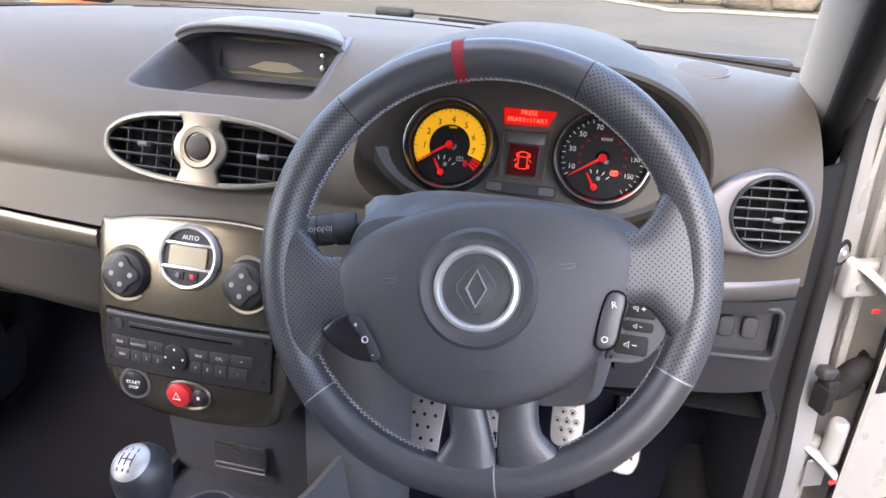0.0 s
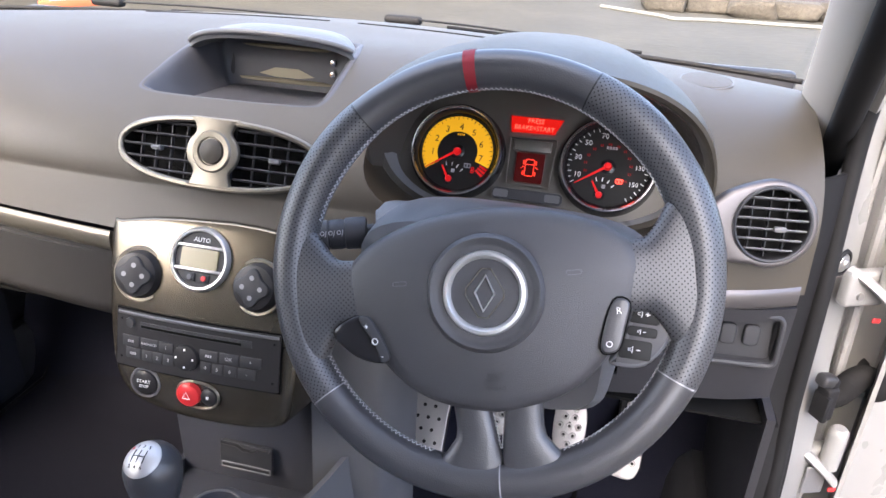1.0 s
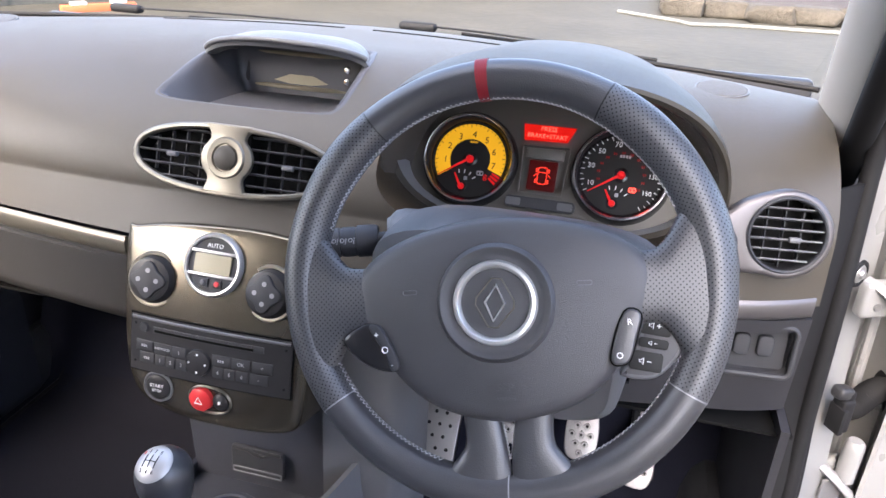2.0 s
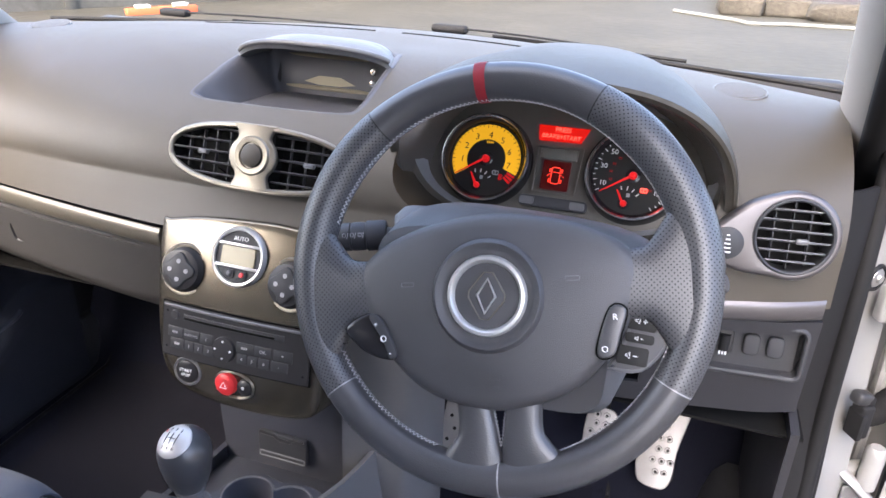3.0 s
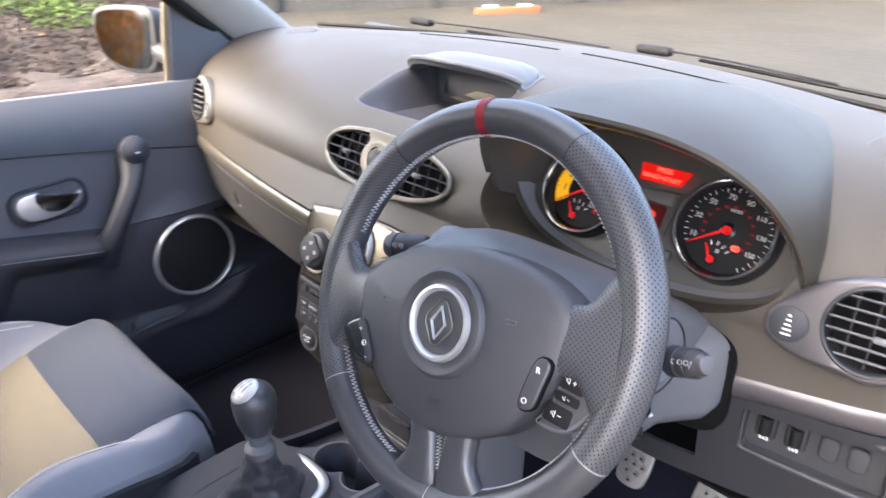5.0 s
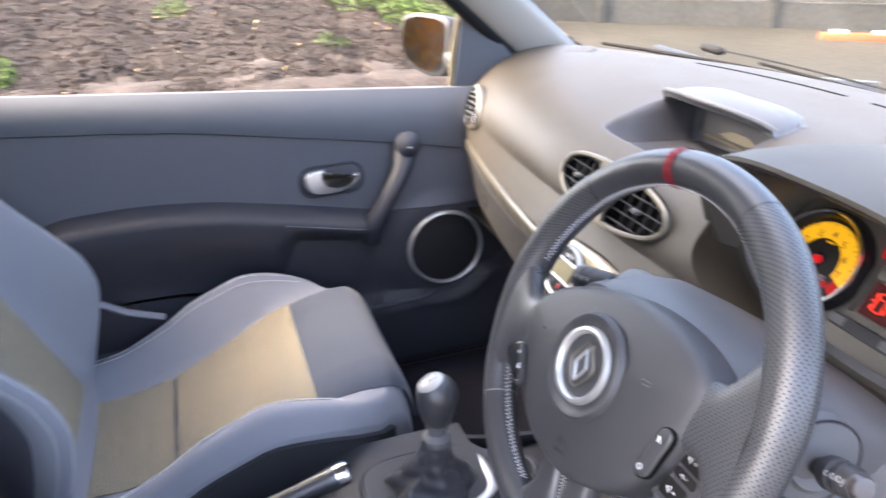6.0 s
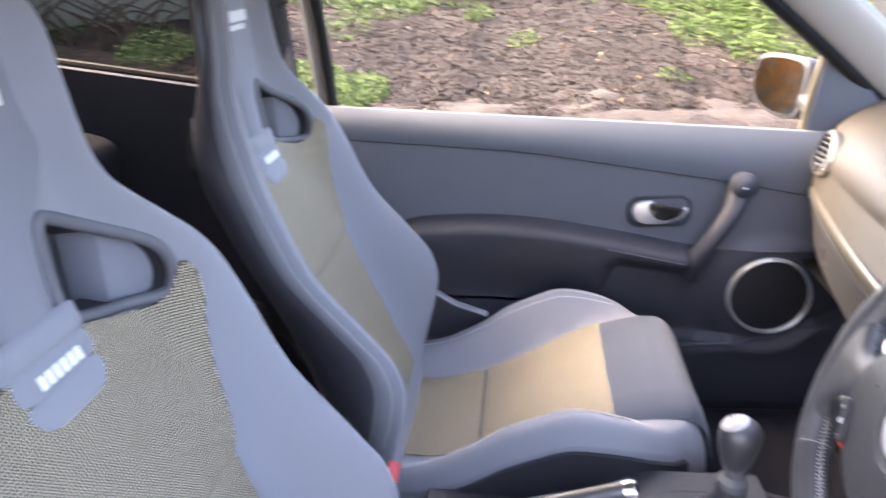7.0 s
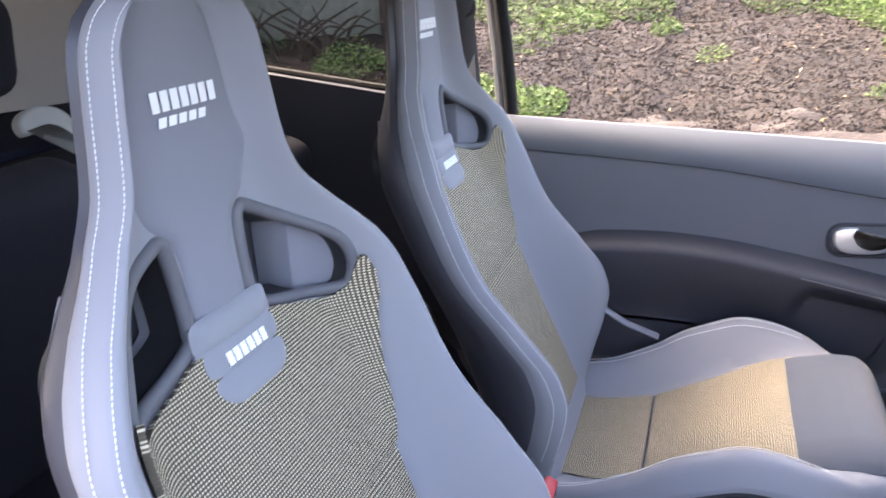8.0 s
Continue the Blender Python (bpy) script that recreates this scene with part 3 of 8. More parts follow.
part("centre_post", centre_post(-1), DARK, car, "dark centre post trim")
part("post_flange", sweep([(-0.722, -0.768, 0.30), (-0.728, -0.768, 0.96), (-0.705, -0.772, 1.12), (-0.635, -0.785, 1.42)], 0.012, 8), WHITE, car)
part("rear_door_seal", sweep([(-0.71, -0.745, 0.30), (-0.718, -0.742, 0.96), (-0.695, -0.748, 1.12), (-0.625, -0.762, 1.42)], 0.015, 10), RUBBER, car)
part("centre_post", centre_post(1), DARK, car, "dark centre post trim")
part("quarter_trim", sheet(lambda u, v: (0.672, -0.90 - 0.80 * u, 0.32 + 0.70 * v), 8, 8, 0.02), BLACK, car)
part("quarter_skin", sheet(lambda u, v: (0.775, -0.90 - 0.80 * u, 0.32 + 0.70 * v), 8, 8, 0.006), WHITE, car)
qd = part("quarter_window", sheet(lambda u, v: (0.70 - 0.11 * v, -0.88 - 0.66 * u, 1.02 + 0.05 * u + (0.40 - 0.10 * u) * v), 4, 4, 0.0), TINT, car, "dark tinted rear side window")
qd.visible_shadow = False
for sx in (-1, 1):
    part("rear_pillar", sheet(lambda u, v: (sx * (0.665 - 0.03 * u - (0.24 if sx > 0 else 0.70) * u ** 3 - 0.10 * v), -1.44 - 0.42 * u + 0.10 * v * u, 1.04 + 0.37 * v), 14, 8, 0.03), REARTRIM, car, "brown-grey rear pillar trim")
part("tailgate_trim", sheet(lambda u, v: (-0.64 + 1.28 * u, -1.84 - 0.05 * math.sin(math.pi * u), 0.35 + 0.72 * v), 8, 6, 0.03), BLACK, car)
tg = part("rear_window", sheet(lambda u, v: (-0.42 + 0.84 * u, -1.84 + 0.10 * v, 1.06 + 0.34 * v), 4, 4, 0.0), TINT, car)
tg.visible_shadow = False
part("parcel_shelf", rbox((1.22, 0.46, 0.02), 0.006, centre=(0, -1.62, 1.03)), CARPET, car)

# rear bench and headrest
bench = thing("bench_seat", pose(0, -1.15, 0.30), "dark cloth rear bench seat", "car seat")


def pad(w, h, d, r):
    return rbox((w, d, h), r, 4)


RD = stuff("dark_rear_cloth", (0.018, 0.018, 0.024), 0.9, grain=1300, bump=0.4, spec=0.2)
PALEGUIDE = stuff("pale_guide_plastic", (0.36, 0.35, 0.33), 0.5, grain=900, bump=0.05)
for x, z in ((-0.32, 0.66), (0.32, 0.76)):
    part("backrest", pad(0.60, 0.58, 0.13, 0.05).at(pose(x, -1.32, z, -16, 0, 0)), RD, bench)
    part("cushion", pad(0.60, 0.17, 0.50, 0.06).at(pose(x, -1.14, 0.46, 4, 0, 0)), RD, bench)
guide = [(p.x, p.y) for p in curve([(0.048, -0.002, 0), (0.036, 0.014, 0), (0.006, 0.022, 0), (-0.024, 0.014, 0), (-0.044, -0.010, 0), (-0.050, -0.050, 0), (-0.045, -0.085, 0), (-0.036, -0.060, 0), (-0.022, -0.034, 0), (0.0, -0.018, 0), (0.030, -0.022, 0), (0.044, -0.020, 0)], 4, True)]
part("belt_shoulder", prism([(-x, y) for x, y in guide], 0.022, 0.008).at(axes((-0.030, -1.365, 1.080), (0.25, 1, 0.25))), PALEGUIDE, bench, "pale belt guide on the seat shoulder")
rest = thing("rear_headrest", pose(0.05, -1.42, 1.06), "dark cloth rear headrest", "headrest")
part("headrest_pad", rbox((0.24, 0.10, 0.17), 0.045, 4).at(pose(0.085, -1.41, 1.205, -10, 0, 0)), RD, rest)
for x in (0.045, 0.125):
    part("post", sweep([(x, -1.40, 1.02), (x, -1.41, 1.13)], 0.006, 8), BLACK, rest)

# passenger's belt, hanging from its loop on the centre post
belt = thing("seat_belt", pose(-0.66, -0.82, 1.2), "tan seat belt hanging from a black loop", "seat belt")
part("webbing", sheet(lambda u, v: (-0.645 + 0.006 * math.sin(5 * v), -0.853 + 0.046 * u + 0.03 * v, 1.19 - 0.55 * v), 4, 20, 0.0015), BELT, belt)
part("loop", sweep(curve([(-0.63, -0.86, 1.195), (-0.625, -0.83, 1.19), (-0.63, -0.80, 1.20), (-0.64, -0.81, 1.235), (-0.64, -0.85, 1.235)], 4, True), 0.006, 8, closed=True), BLACK, belt)

# wipers
for x0, x1, y0, z0, z1 in ((0.045, 0.36, 0.855, 0.996, 0.982), (-0.575, -0.06, 0.850, 0.984, 0.986)):
    w = thing("windscreen_wiper", pose(x0, y0, z0), "black windscreen wiper arm and blade", "wiper")
    part("pivot_cover", rbox((0.072, 0.024, 0.016), 0.007, 3).at(pose(x0, y0, z0, 0, 0, -4)), RUBBER, w)
    pts = curve([(x0 + 0.03, y0, z0 + 0.002), (x0 + 0.45 * (x1 - x0), y0 + 0.012, 0.55 * z0 + 0.45 * z1 + 0.003), (x1, y0 + 0.015, z1)], 6)
    part("arm", sweep(pts, 0.0034, 8, flat=0.6), RUBBER, w)
    part("blade", sweep([(x0 + 0.25 * (x1 - x0), y0 + 0.022, z0 - 0.010), (x1 + 0.12, y0 + 0.012, z1 - 0.010)], 0.0035, 6), RUBBER, w)

# road wheels and plain bumpers, outside
for sx in (-1, 1):
    for y in (1.02, -1.42):
        ax = axes((sx * 0.70, y, 0.30), (sx, 0, 0))
        rw = thing("road_wheel", ax, "black tyre on a silver alloy rim under the car", "wheel", "road wheels")
        part("tyre", lathe([(0.205, -0.09), (0.27, -0.098), (0.292, -0.085), (0.30, -0.05), (0.30, 0.05), (0.292, 0.085), (0.27, 0.098), (0.205, 0.09)], 48), RUBBER, rw, local=True)
        part("rim", lathe([(0.0, 0.055), (0.06, 0.06), (0.19, 0.045), (0.20, 0.085), (0.208, 0.088), (0.208, -0.088)], 40), SATIN, rw, local=True)
part("rear_panel", rbox((1.46, 0.10, 0.62), 0.05, centre=(0, -1.90, 0.62)), WHITE, bpy.data.objects["car_body"])

# ---- dashboard ----
def dash_point(x, s):
    a = abs(x)
    yb = 0.775 - 0.14 * (a / 0.65) ** 2
    zt = 1.016 - 0.018 * (a / 0.6) ** 2
    yf = 0.240 + 0.045 * (a / 0.6) ** 2 + 2.2 * max(0.0, a - 0.60) ** 2
    yt, zf = 0.50, 0.875
    if s < 0.35:
        y = yb + (yt - yb) * (s / 0.35)
        return x, y, zt - 0.020 * ((y - yt) / (yb - yt)) ** 2
    if s < 0.78:
        th = math.pi / 2 * (1 - (s - 0.35) / 0.43)
        return x, yf + (yt - yf) * (1 - math.cos(th)), zf + (zt - zf) * math.sin(th) ** (1.15 - 0.15 * min(1, a / 0.4))
    d = (s - 0.78) / 0.22
    return x, yf - d * 0.052 * (0.75 - 0.62 * min(1.0, a / 0.6)), zf - d * 0.052


def strip_y(x):
    return dash_point(x, 1.0)[1] - 0.004


def dash_z(x, y):
    """The height of the dashboard's top over (x, y)."""
    lo, hi = 0.0, 0.78
    for _ in range(30):
        mid = (lo + hi) / 2
        lo, hi = (mid, hi) if dash_point(x, mid)[1] > y else (lo, mid)
    return dash_point(x, lo)[2]


def dash_y(x, z):
    """How far ahead its front face lies at a height."""
    lo, hi = 0.35, 1.0
    for _ in range(30):
        mid = (lo + hi) / 2
        lo, hi = (mid, hi) if dash_point(x, mid)[2] > z else (lo, mid)
    return dash_point(x, lo)[1]


CLUSTER = (0.362, 0.940)
dashboard = thing("dashboard", pose(0, 0.45, 0.80), "dark grey soft-grained plastic dashboard of a right-hand-drive hatchback", "dashboard")


skin = sheet(lambda u, v: dash_point(-0.70 + 1.378 * u, v), 112, 90, 0.006)
mouth_cut = [Vector((CLUSTER[0] + x, 0.10, 0.938 + z)) for x, z in oval(0.184, 0.074, 48, 2.4)]
TRAY = [(p.x, p.y) for p in curve([(-0.136, 0.308, 0), (-0.10, 0.3025, 0), (0.0, 0.3025, 0), (0.088, 0.305, 0), (0.111, 0.315, 0), (0.117, 0.345, 0), (0.116, 0.40, 0), (0.110, 0.445, 0), (0.086, 0.470, 0), (-0.092, 0.470, 0), (-0.114, 0.445, 0), (-0.123, 0.40, 0), (-0.132, 0.345, 0), (-0.140, 0.320, 0)], 5, True)]
shrunk = lambda k: [(-0.010 + (x + 0.010) * k, 0.392 + (y - 0.392) * k) for x, y in TRAY]
pod_cut = [Vector((x, y, 0.90)) for x, y in shrunk(0.955)]
SIDE_VENT = {1: axes((0.622, 0.280, 0.910), (0.13, -0.95, 0.22)), -1: axes((-0.590, 0.283, 0.899), (-0.10, -0.95, 0.22)) @ Matrix.Diagonal((-0.72, 1, 1, 1))}
ring_cut = lambda m: loft([[m @ Vector((x, y, z)) for x, y in oval(0.0395, 0.0395, 40)] for z in (0.03, -0.045)])
vent_m = axes((0.003, 0.238, 0.926), (0, -0.93, 0.36))
vent_cut = [[vent_m @ Vector((x, y, z)) for x, y in oval(0.127, 0.036, 56, 2.3, 0, -0.002)] for z in (0.03, -0.05)]
skin = cut_out(skin, [ring_cut(SIDE_VENT[1]), ring_cut(SIDE_VENT[-1]), loft(vent_cut), loft([mouth_cut, [p + Vector((0, 0.36, 0.0)) for p in mouth_cut]]), loft([pod_cut, [p + Vector((0, 0, 0.2)) for p in pod_cut]])])
part("upper_panel", skin, DASH, dashboard)

# small round speaker grilles on the top, at both ends
for sx in (-1, 1):
    m = axes((sx * 0.556, 0.500, dash_z(0.556, 0.500) + 0.0045), (0, -0.10, 1), up=(0, 1, 0)) @ Matrix.Scale(0.80, 4)
    g = part("tweeter_grille", lathe([(0.0, 0.006), (0.03, 0.0055), (0.0375, 0.005), (0.039, 0.003)], 40).at(m), DASH, dashboard)
    part("rim", lathe([(0.039, -0.004), (0.0395, 0.0045), (0.0415, 0.0045), (0.0425, -0.004)], 40).at(m), SHROUD, g)

# defroster slots near the windscreen
for x0, x1 in ((-0.33, -0.02), (0.03, 0.34)):
    pts = []
    for k in range(9):
        x = x0 + (x1 - x0) * k / 8
        y = 0.655 - 0.05 * (x / 0.4) ** 2
        pts.append((x, y, dash_point(x, 0.35 * (0.775 - 0.14 * (x / 0.65) ** 2 - y) / (0.775 - 0.14 * (x / 0.65) ** 2 - 0.50))[2] + 0.0064))
    part("defroster_slot", sweep(pts, 0.0035, 6, flat=0.35), VOID, dashboard)

# lower part: glove box side
def low_left(u, v):
    x = -0.70 + 0.575 * u
    top = strip_y(x) + 0.006
    return x, top + 0.03 * v + 0.10 * max(0, v - 0.55) ** 2 * 4, 0.795 - 0.165 * v


part("lower_panel", sheet(low_left, 40, 24, 0.006), LOWER, dashboard)


def lid(u, v):
    x = -0.59 + 0.43 * u
    p = low_left((x + 0.70) / 0.575, 0.05 + 0.80 * v)
    return p[0], p[1] - 0.006 + 0.004 * (2 * abs(u - 0.5)) ** 6, p[2]


glove = part("glove_box_lid", sheet(lid, 30, 20, 0.004), LOWER, dashboard, "dark grey glove box lid with a recessed latch")
m = axes((-0.415, strip_y(-0.415) + 0.012, 0.742), (0, -1, -0.12))
part("latch", (frame_ring(rounded(0.075, 0.034, 0.008), 0.003, 0.003) + bowl(rounded(0.07, 0.03, 0.008), 0.002)).at(m), DARK, glove)
m = axes((-0.375, strip_y(-0.415) + 0.019, 0.710), (0, -1, -0.2))
part("latch_button", rbox((0.034, 0.012, 0.008), 0.004).at(m), SILVER, glove)

# satin strip across the passenger's side
path = [(-0.695 + 0.565 * k / 24, strip_y(-0.695 + 0.565 * k / 24) - 0.003, 0.806) for k in range(25)]
ring = lambda p: [Vector(p) + Vector((0, -0.006 * math.cos(t) + 0.004, 0.0135 * math.sin(t))) for t in (2 * math.pi * j / 12 for j in range(12))]
part("trim_strip", loft([ring(p) for p in path]), SILVER, dashboard, "satin silver trim strip")
path = [(0.505 + 0.170 * k / 12, strip_y(0.505 + 0.170 * k / 12) - 0.003, 0.812 + 0.010 * k / 12) for k in range(13)]
# same silver strip as opposite, painted darker for the shade on this side
part("trim_strip", loft([ring(p) for p in path]), DIMSILVER, dashboard, "silver trim strip, darkened for the driver's side shade")

# driver's lower panel with its switch pocket
def low_right(u, v):
    x = 0.20 + 0.476 * u
    return x, strip_y(max(x, 0.45)) + 0.004 + 0.012 * v, 0.806 - 0.131 * v


POCKET = (0.535, 0.663, 0.735, 0.792)
part("knee_panel", sheet(low_right, 60, 24, 0.005, lambda p: not (POCKET[0] < p.x < POCKET[1] and POCKET[2] < p.z < POCKET[3]) and not (0.26 < p.x < 0.49 and p.z > 0.70)), KNEE, dashboard)
m = axes((0.599, strip_y(0.60) + 0.007, 0.764), (0.10, -1, 0.10))
pocket = part("switch_panel", (bowl(rounded(0.136, 0.062, 0.010), 0.014) + frame_ring(rounded(0.142, 0.068, 0.012), 0.006, 0.003)).at(m), DARK, dashboard)
inner = m @ pose(-0.004, 0, -0.012)
for k, (x, w) in enumerate(((-0.042, 0.02), (-0.013, 0.02), (0.017, 0.018), (0.043, 0.018))):
    sw = part("switch", prism(rounded(w, 0.032 if k < 2 else 0.026, 0.006), 0.005, 0.002).at(inner @ pose(x, 0.002, 0)), DARK if k > 1 else BLACK, pocket)
    if k < 2:
        part("roller", sweep([(x, -0.008, 0.005), (x, 0.012, 0.005)], 0.006, 10).at(inner), RUBBER, sw)
        part("marking", bars(3, 0.010, 0.005, 0.0015).at(inner @ pose(x, -0.012, 0.0052)), INK, sw)
# closing panels at the foot well; the shade under the dashboard is painted black
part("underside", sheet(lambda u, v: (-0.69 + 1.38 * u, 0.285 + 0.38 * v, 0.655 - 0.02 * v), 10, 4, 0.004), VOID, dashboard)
part("side_cheek", sheet(lambda u, v: (0.672, 0.27 + 0.32 * u, 0.67 - 0.38 * v), 4, 4, 0.01), KNEE, dashboard)
# lighter grey here stands in for daylight from the open driver's door
part("lower_column_panel", sheet(lambda u, v: (0.125 + 0.085 * min(1, u / 0.65) + 0.028 * math.sin(math.pi / 2 * max(0, u - 0.65) / 0.35), 0.222 - 0.020 * v + 0.075 * (1 - math.cos(math.pi / 2 * max(0, u - 0.65) / 0.35)), 0.76 - 0.36 * v), 30, 12, 0.006), SHROUD, dashboard)


# air vents: louvres and dividers in a dark box behind a frame
def louvres(outline, m, rows, cols, depth=0.022, tab=True, parent=None):
    box = part("vent_box", bowl(outline, depth, 0.002).at(m), VOID, parent)
    xs, ys = [p[0] for p in outline], [p[1] for p in outline]

    def span(value, k):
        hits = []
        for a, b in zip(outline, outline[1:] + outline[:1]):
            if (a[k] - value) * (b[k] - value) < 0:
                t = (value - a[k]) / (b[k] - a[k])
                hits.append(a[1 - k] + t * (b[1 - k] - a[1 - k]))
        return (min(hits), max(hits)) if len(hits) > 1 else None
    for k in range(cols):
        x = min(xs) + (max(xs) - min(xs)) * (k + 1) / (cols + 1)
        s = span(x, 0)
        if s:
            part("divider", rbox((0.0014, s[1] - s[0], 0.005), 0, centre=(x, (s[0] + s[1]) / 2, -0.010)).at(m), DARK, box)
    for k in range(rows):
        y = min(ys) + (max(ys) - min(ys)) * (k + 0.65) / rows
        s = span(y, 1)
        if s:
            g = rbox((s[1] - s[0] - 0.001, 0.0024, 0.006), 0.0009, 1)
            part("slat", g.at(m @ pose((s[0] + s[1]) / 2, y, -0.003, -12, 0, 0)), DARK, box)
    if tab:
        cx, cy = (min(xs) + max(xs)) / 2, (min(ys) + max(ys)) / 2
        part("tab", rbox((0.014, 0.006, 0.008), 0.002).at(m @ pose(cx, cy, 0.003)), SHROUD, box)
    return box


vent_m = axes((0.003, 0.238, 0.926), (0, -0.93, 0.36))
lip = oval(0.133, 0.042, 56, 2.3, 0, -0.002)
belly = lambda x, y: -0.012 * (x / 0.13) ** 2
centre_vent = part("centre_air_vent", frame_ring(lip, 0.007, 0.006, belly).at(vent_m), SILVER, dashboard, "silver-framed centre air vents")
for sx in (-1, 1):
    half = [(sx * max(0.026, abs(x)), y) for x, y in inset(lip, 0.0065) if sx * x > 0.0]
    half = [(x + (sx * 0.012 * (1 - (y / 0.034) ** 2) if abs(x) < 0.03 else 0), y) for x, y in half]
    louvres(half, vent_m @ pose(0, 0, 0.0, 0, sx * 4, 0), 5, 4, parent=centre_vent)
waist = [(0.030, 0.040), (0.022, 0.024), (0.030, 0.012), (0.033, 0.0), (0.030, -0.012), (0.022, -0.024), (0.028, -0.041)]
waist = [(p[0], p[1]) for p in curve([(x, y, 0) for x, y in waist], 4)]
waist = waist + [(-x, y) for x, y in reversed(waist)]
part("bridge", prism(waist, 0.006, 0.002).at(vent_m), SILVER, centre_vent)
part("knob", lathe([(0.0, 0.0065), (0.010, 0.006), (0.0140, 0.004), (0.0148, 0.0)], 32).at(vent_m @ pose(0, 0.001, 0.0055)), DASH, centre_vent)
part("knob_ring", lathe([(0.0150, 0.002), (0.0170, 0.0062), (0.0225, 0.0066), (0.0245, 0.004)], 36).at(vent_m @ pose(0, 0.001, 0.002)), SILVER, centre_vent)

for sx in (-1, 1):
    m = SIDE_VENT[sx]
    drop = [(0.047 * math.cos(t), 0.047 * math.sin(t)) for t in (radians(a) for a in range(-110, 112, 10))]
    drop += [(-0.045, 0.033), (-0.072, 0.010), (-0.084, -0.006), (-0.086, -0.022), (-0.074, -0.034), (-0.045, -0.043)]
    drop = [(q.x, q.y) for q in curve([(x, y, 0) for x, y in drop], 2, True)]
    turns = [math.atan2(y, x) for x, y in drop]
    level = lambda r, z: [Vector((r * math.cos(t), r * math.sin(t), z)) for t in turns]
    shell = [[Vector((x, y, -0.004)) for x, y in drop], [Vector((x, y, 0.006)) for x, y in drop], [Vector((x, y, 0.009)) for x, y in inset(drop, 0.002)], [Vector((x, y, 0.010)) for x, y in inset(drop, 0.005)], level(0.0405, 0.0095)]
    # the driver's side frame takes the shaded silver, the other the lit one
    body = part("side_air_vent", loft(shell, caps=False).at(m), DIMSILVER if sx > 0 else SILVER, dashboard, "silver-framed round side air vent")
    part("vent_ring", lathe([(0.0410, 0.006), (0.0405, 0.0118), (0.0388, 0.0132), (0.0372, 0.0120), (0.0368, -0.022)], 48).at(m), DARK, body)
    part("vent_back", disc(0.037, -0.020, 32).at(m), VOID, body)
    for k in range(6):
        y = -0.027 + 0.0108 * k
        w = 2 * math.sqrt(0.0366 ** 2 - y * y)
        part("slat", rbox((w, 0.0022, 0.009), 0.0009, 1).at(m @ pose(0, y, 0.0055, -14)), SHROUD, body)
    for x in (-0.018, 0.0, 0.018):
        part("divider", rbox((0.0014, 2 * math.sqrt(0.0366 ** 2 - x * x), 0.006), 0).at(m @ pose(x, 0, -0.006)), DARK, body)
    part("tab", rbox((0.013, 0.006, 0.006), 0.002).at(m @ pose(0.008, -0.004, 0.011)), SHROUD, body)
    wheel = part("thumb_wheel", lathe([(0.0, 0.0045), (0.013, 0.004), (0.017, 0.002), (0.0175, 0.0)], 28).at(m @ pose(-0.065, -0.013, 0.0092)), DARK, body)
    for k in range(5):
        part("marking", rbox((0.003 + 0.0014 * k, 0.0014, 0.001), 0).at(m @ pose(-0.065, -0.004 - 0.0045 * k, 0.0137)), INK, wheel)

# display pod
pod = thing("display_pod", pose(0, 0.42, 0.97), "grey hooded trip-display pod on the dashboard top", "display")
def tray_ring(poly, lift):
    return [Vector((x, y, dash_z(x, min(y, 0.46)) + 0.006 + lift)) for x, y in poly]


sunk = shrunk(0.86)
low = [Vector((x, y, p.z + (0.954 - p.z) * 0.75)) for (x, y), p in zip(shrunk(0.80), tray_ring(sunk, 0.0))]
floor_ = [Vector((x, y, 0.953)) for x, y in shrunk(0.72)]
part("recess", loft([tray_ring(TRAY, -0.006), tray_ring(TRAY, 0.0006), tray_ring(inset(TRAY, 0.003), 0.0014), tray_ring(shrunk(0.945), 0.0002), tray_ring(shrunk(0.905), -0.005), tray_ring(sunk, -0.014), low, floor_], caps=False) + Geo(floor_, [tuple(range(len(floor_)))]), TRAYSHADE, pod, "tray in shade-darkened pod grey with a soft raised border")


def hood_fn(u, v):
    """The visor over the display: u across, v from front to back."""
    t = 2 * u - 1
    x = -0.003 + t * (0.119 - 0.030 * v * v)
    front = 0.408 - 0.052 * (1 - t * t)
    y = front + v * (0.073 + 0.074 * (1 - t ** 4))
    rise = 0.046 * max(0.0, 1 - t * t) ** (0.50 if t > 0 else 0.70) * (0.66 + 0.90 * v - 1.56 * v * v)
    return x, y, dash_z(x, max(y, 0.44)) - 0.001 - 0.005 * v ** 4 - 0.014 * abs(t) ** 12 * min(1.0, v / 0.15) + rise


part("hood", sheet(hood_fn, 60, 40, 0.006), POD, pod, "smooth rounded light grey visor")
part("brim", sweep([Vector(hood_fn(k / 60, 0.0)) + Vector((0, 0.001, 0.003)) for k in range(1, 60)], 0.0038, 10), POD, pod)
part("back_wall", sheet(lambda u, v: (-0.090 + 0.176 * u, 0.470 + 0.004 * v, 0.945 + 0.065 * v), 4, 4, 0.004), BLACK, pod)
m = axes((-0.004, 0.462, 0.984), (0, -0.98, 0.20))
bezel = part("bezel", frame_ring(rounded(0.180, 0.052, 0.006), 0.0065, 0.006).at(m), BEZEL, pod)
part("screen", prism(rounded(0.140, 0.042, 0.002), 0.003, 0).at(m @ pose(-0.012, 0.0, 0.0)), SCREEN, bezel, "unlit olive-grey display")
part("shaded_end", rbox((0.012, 0.046, 0.007), 0.002, 2, (-0.084, 0, 0.004)).at(m), BLACK, bezel)
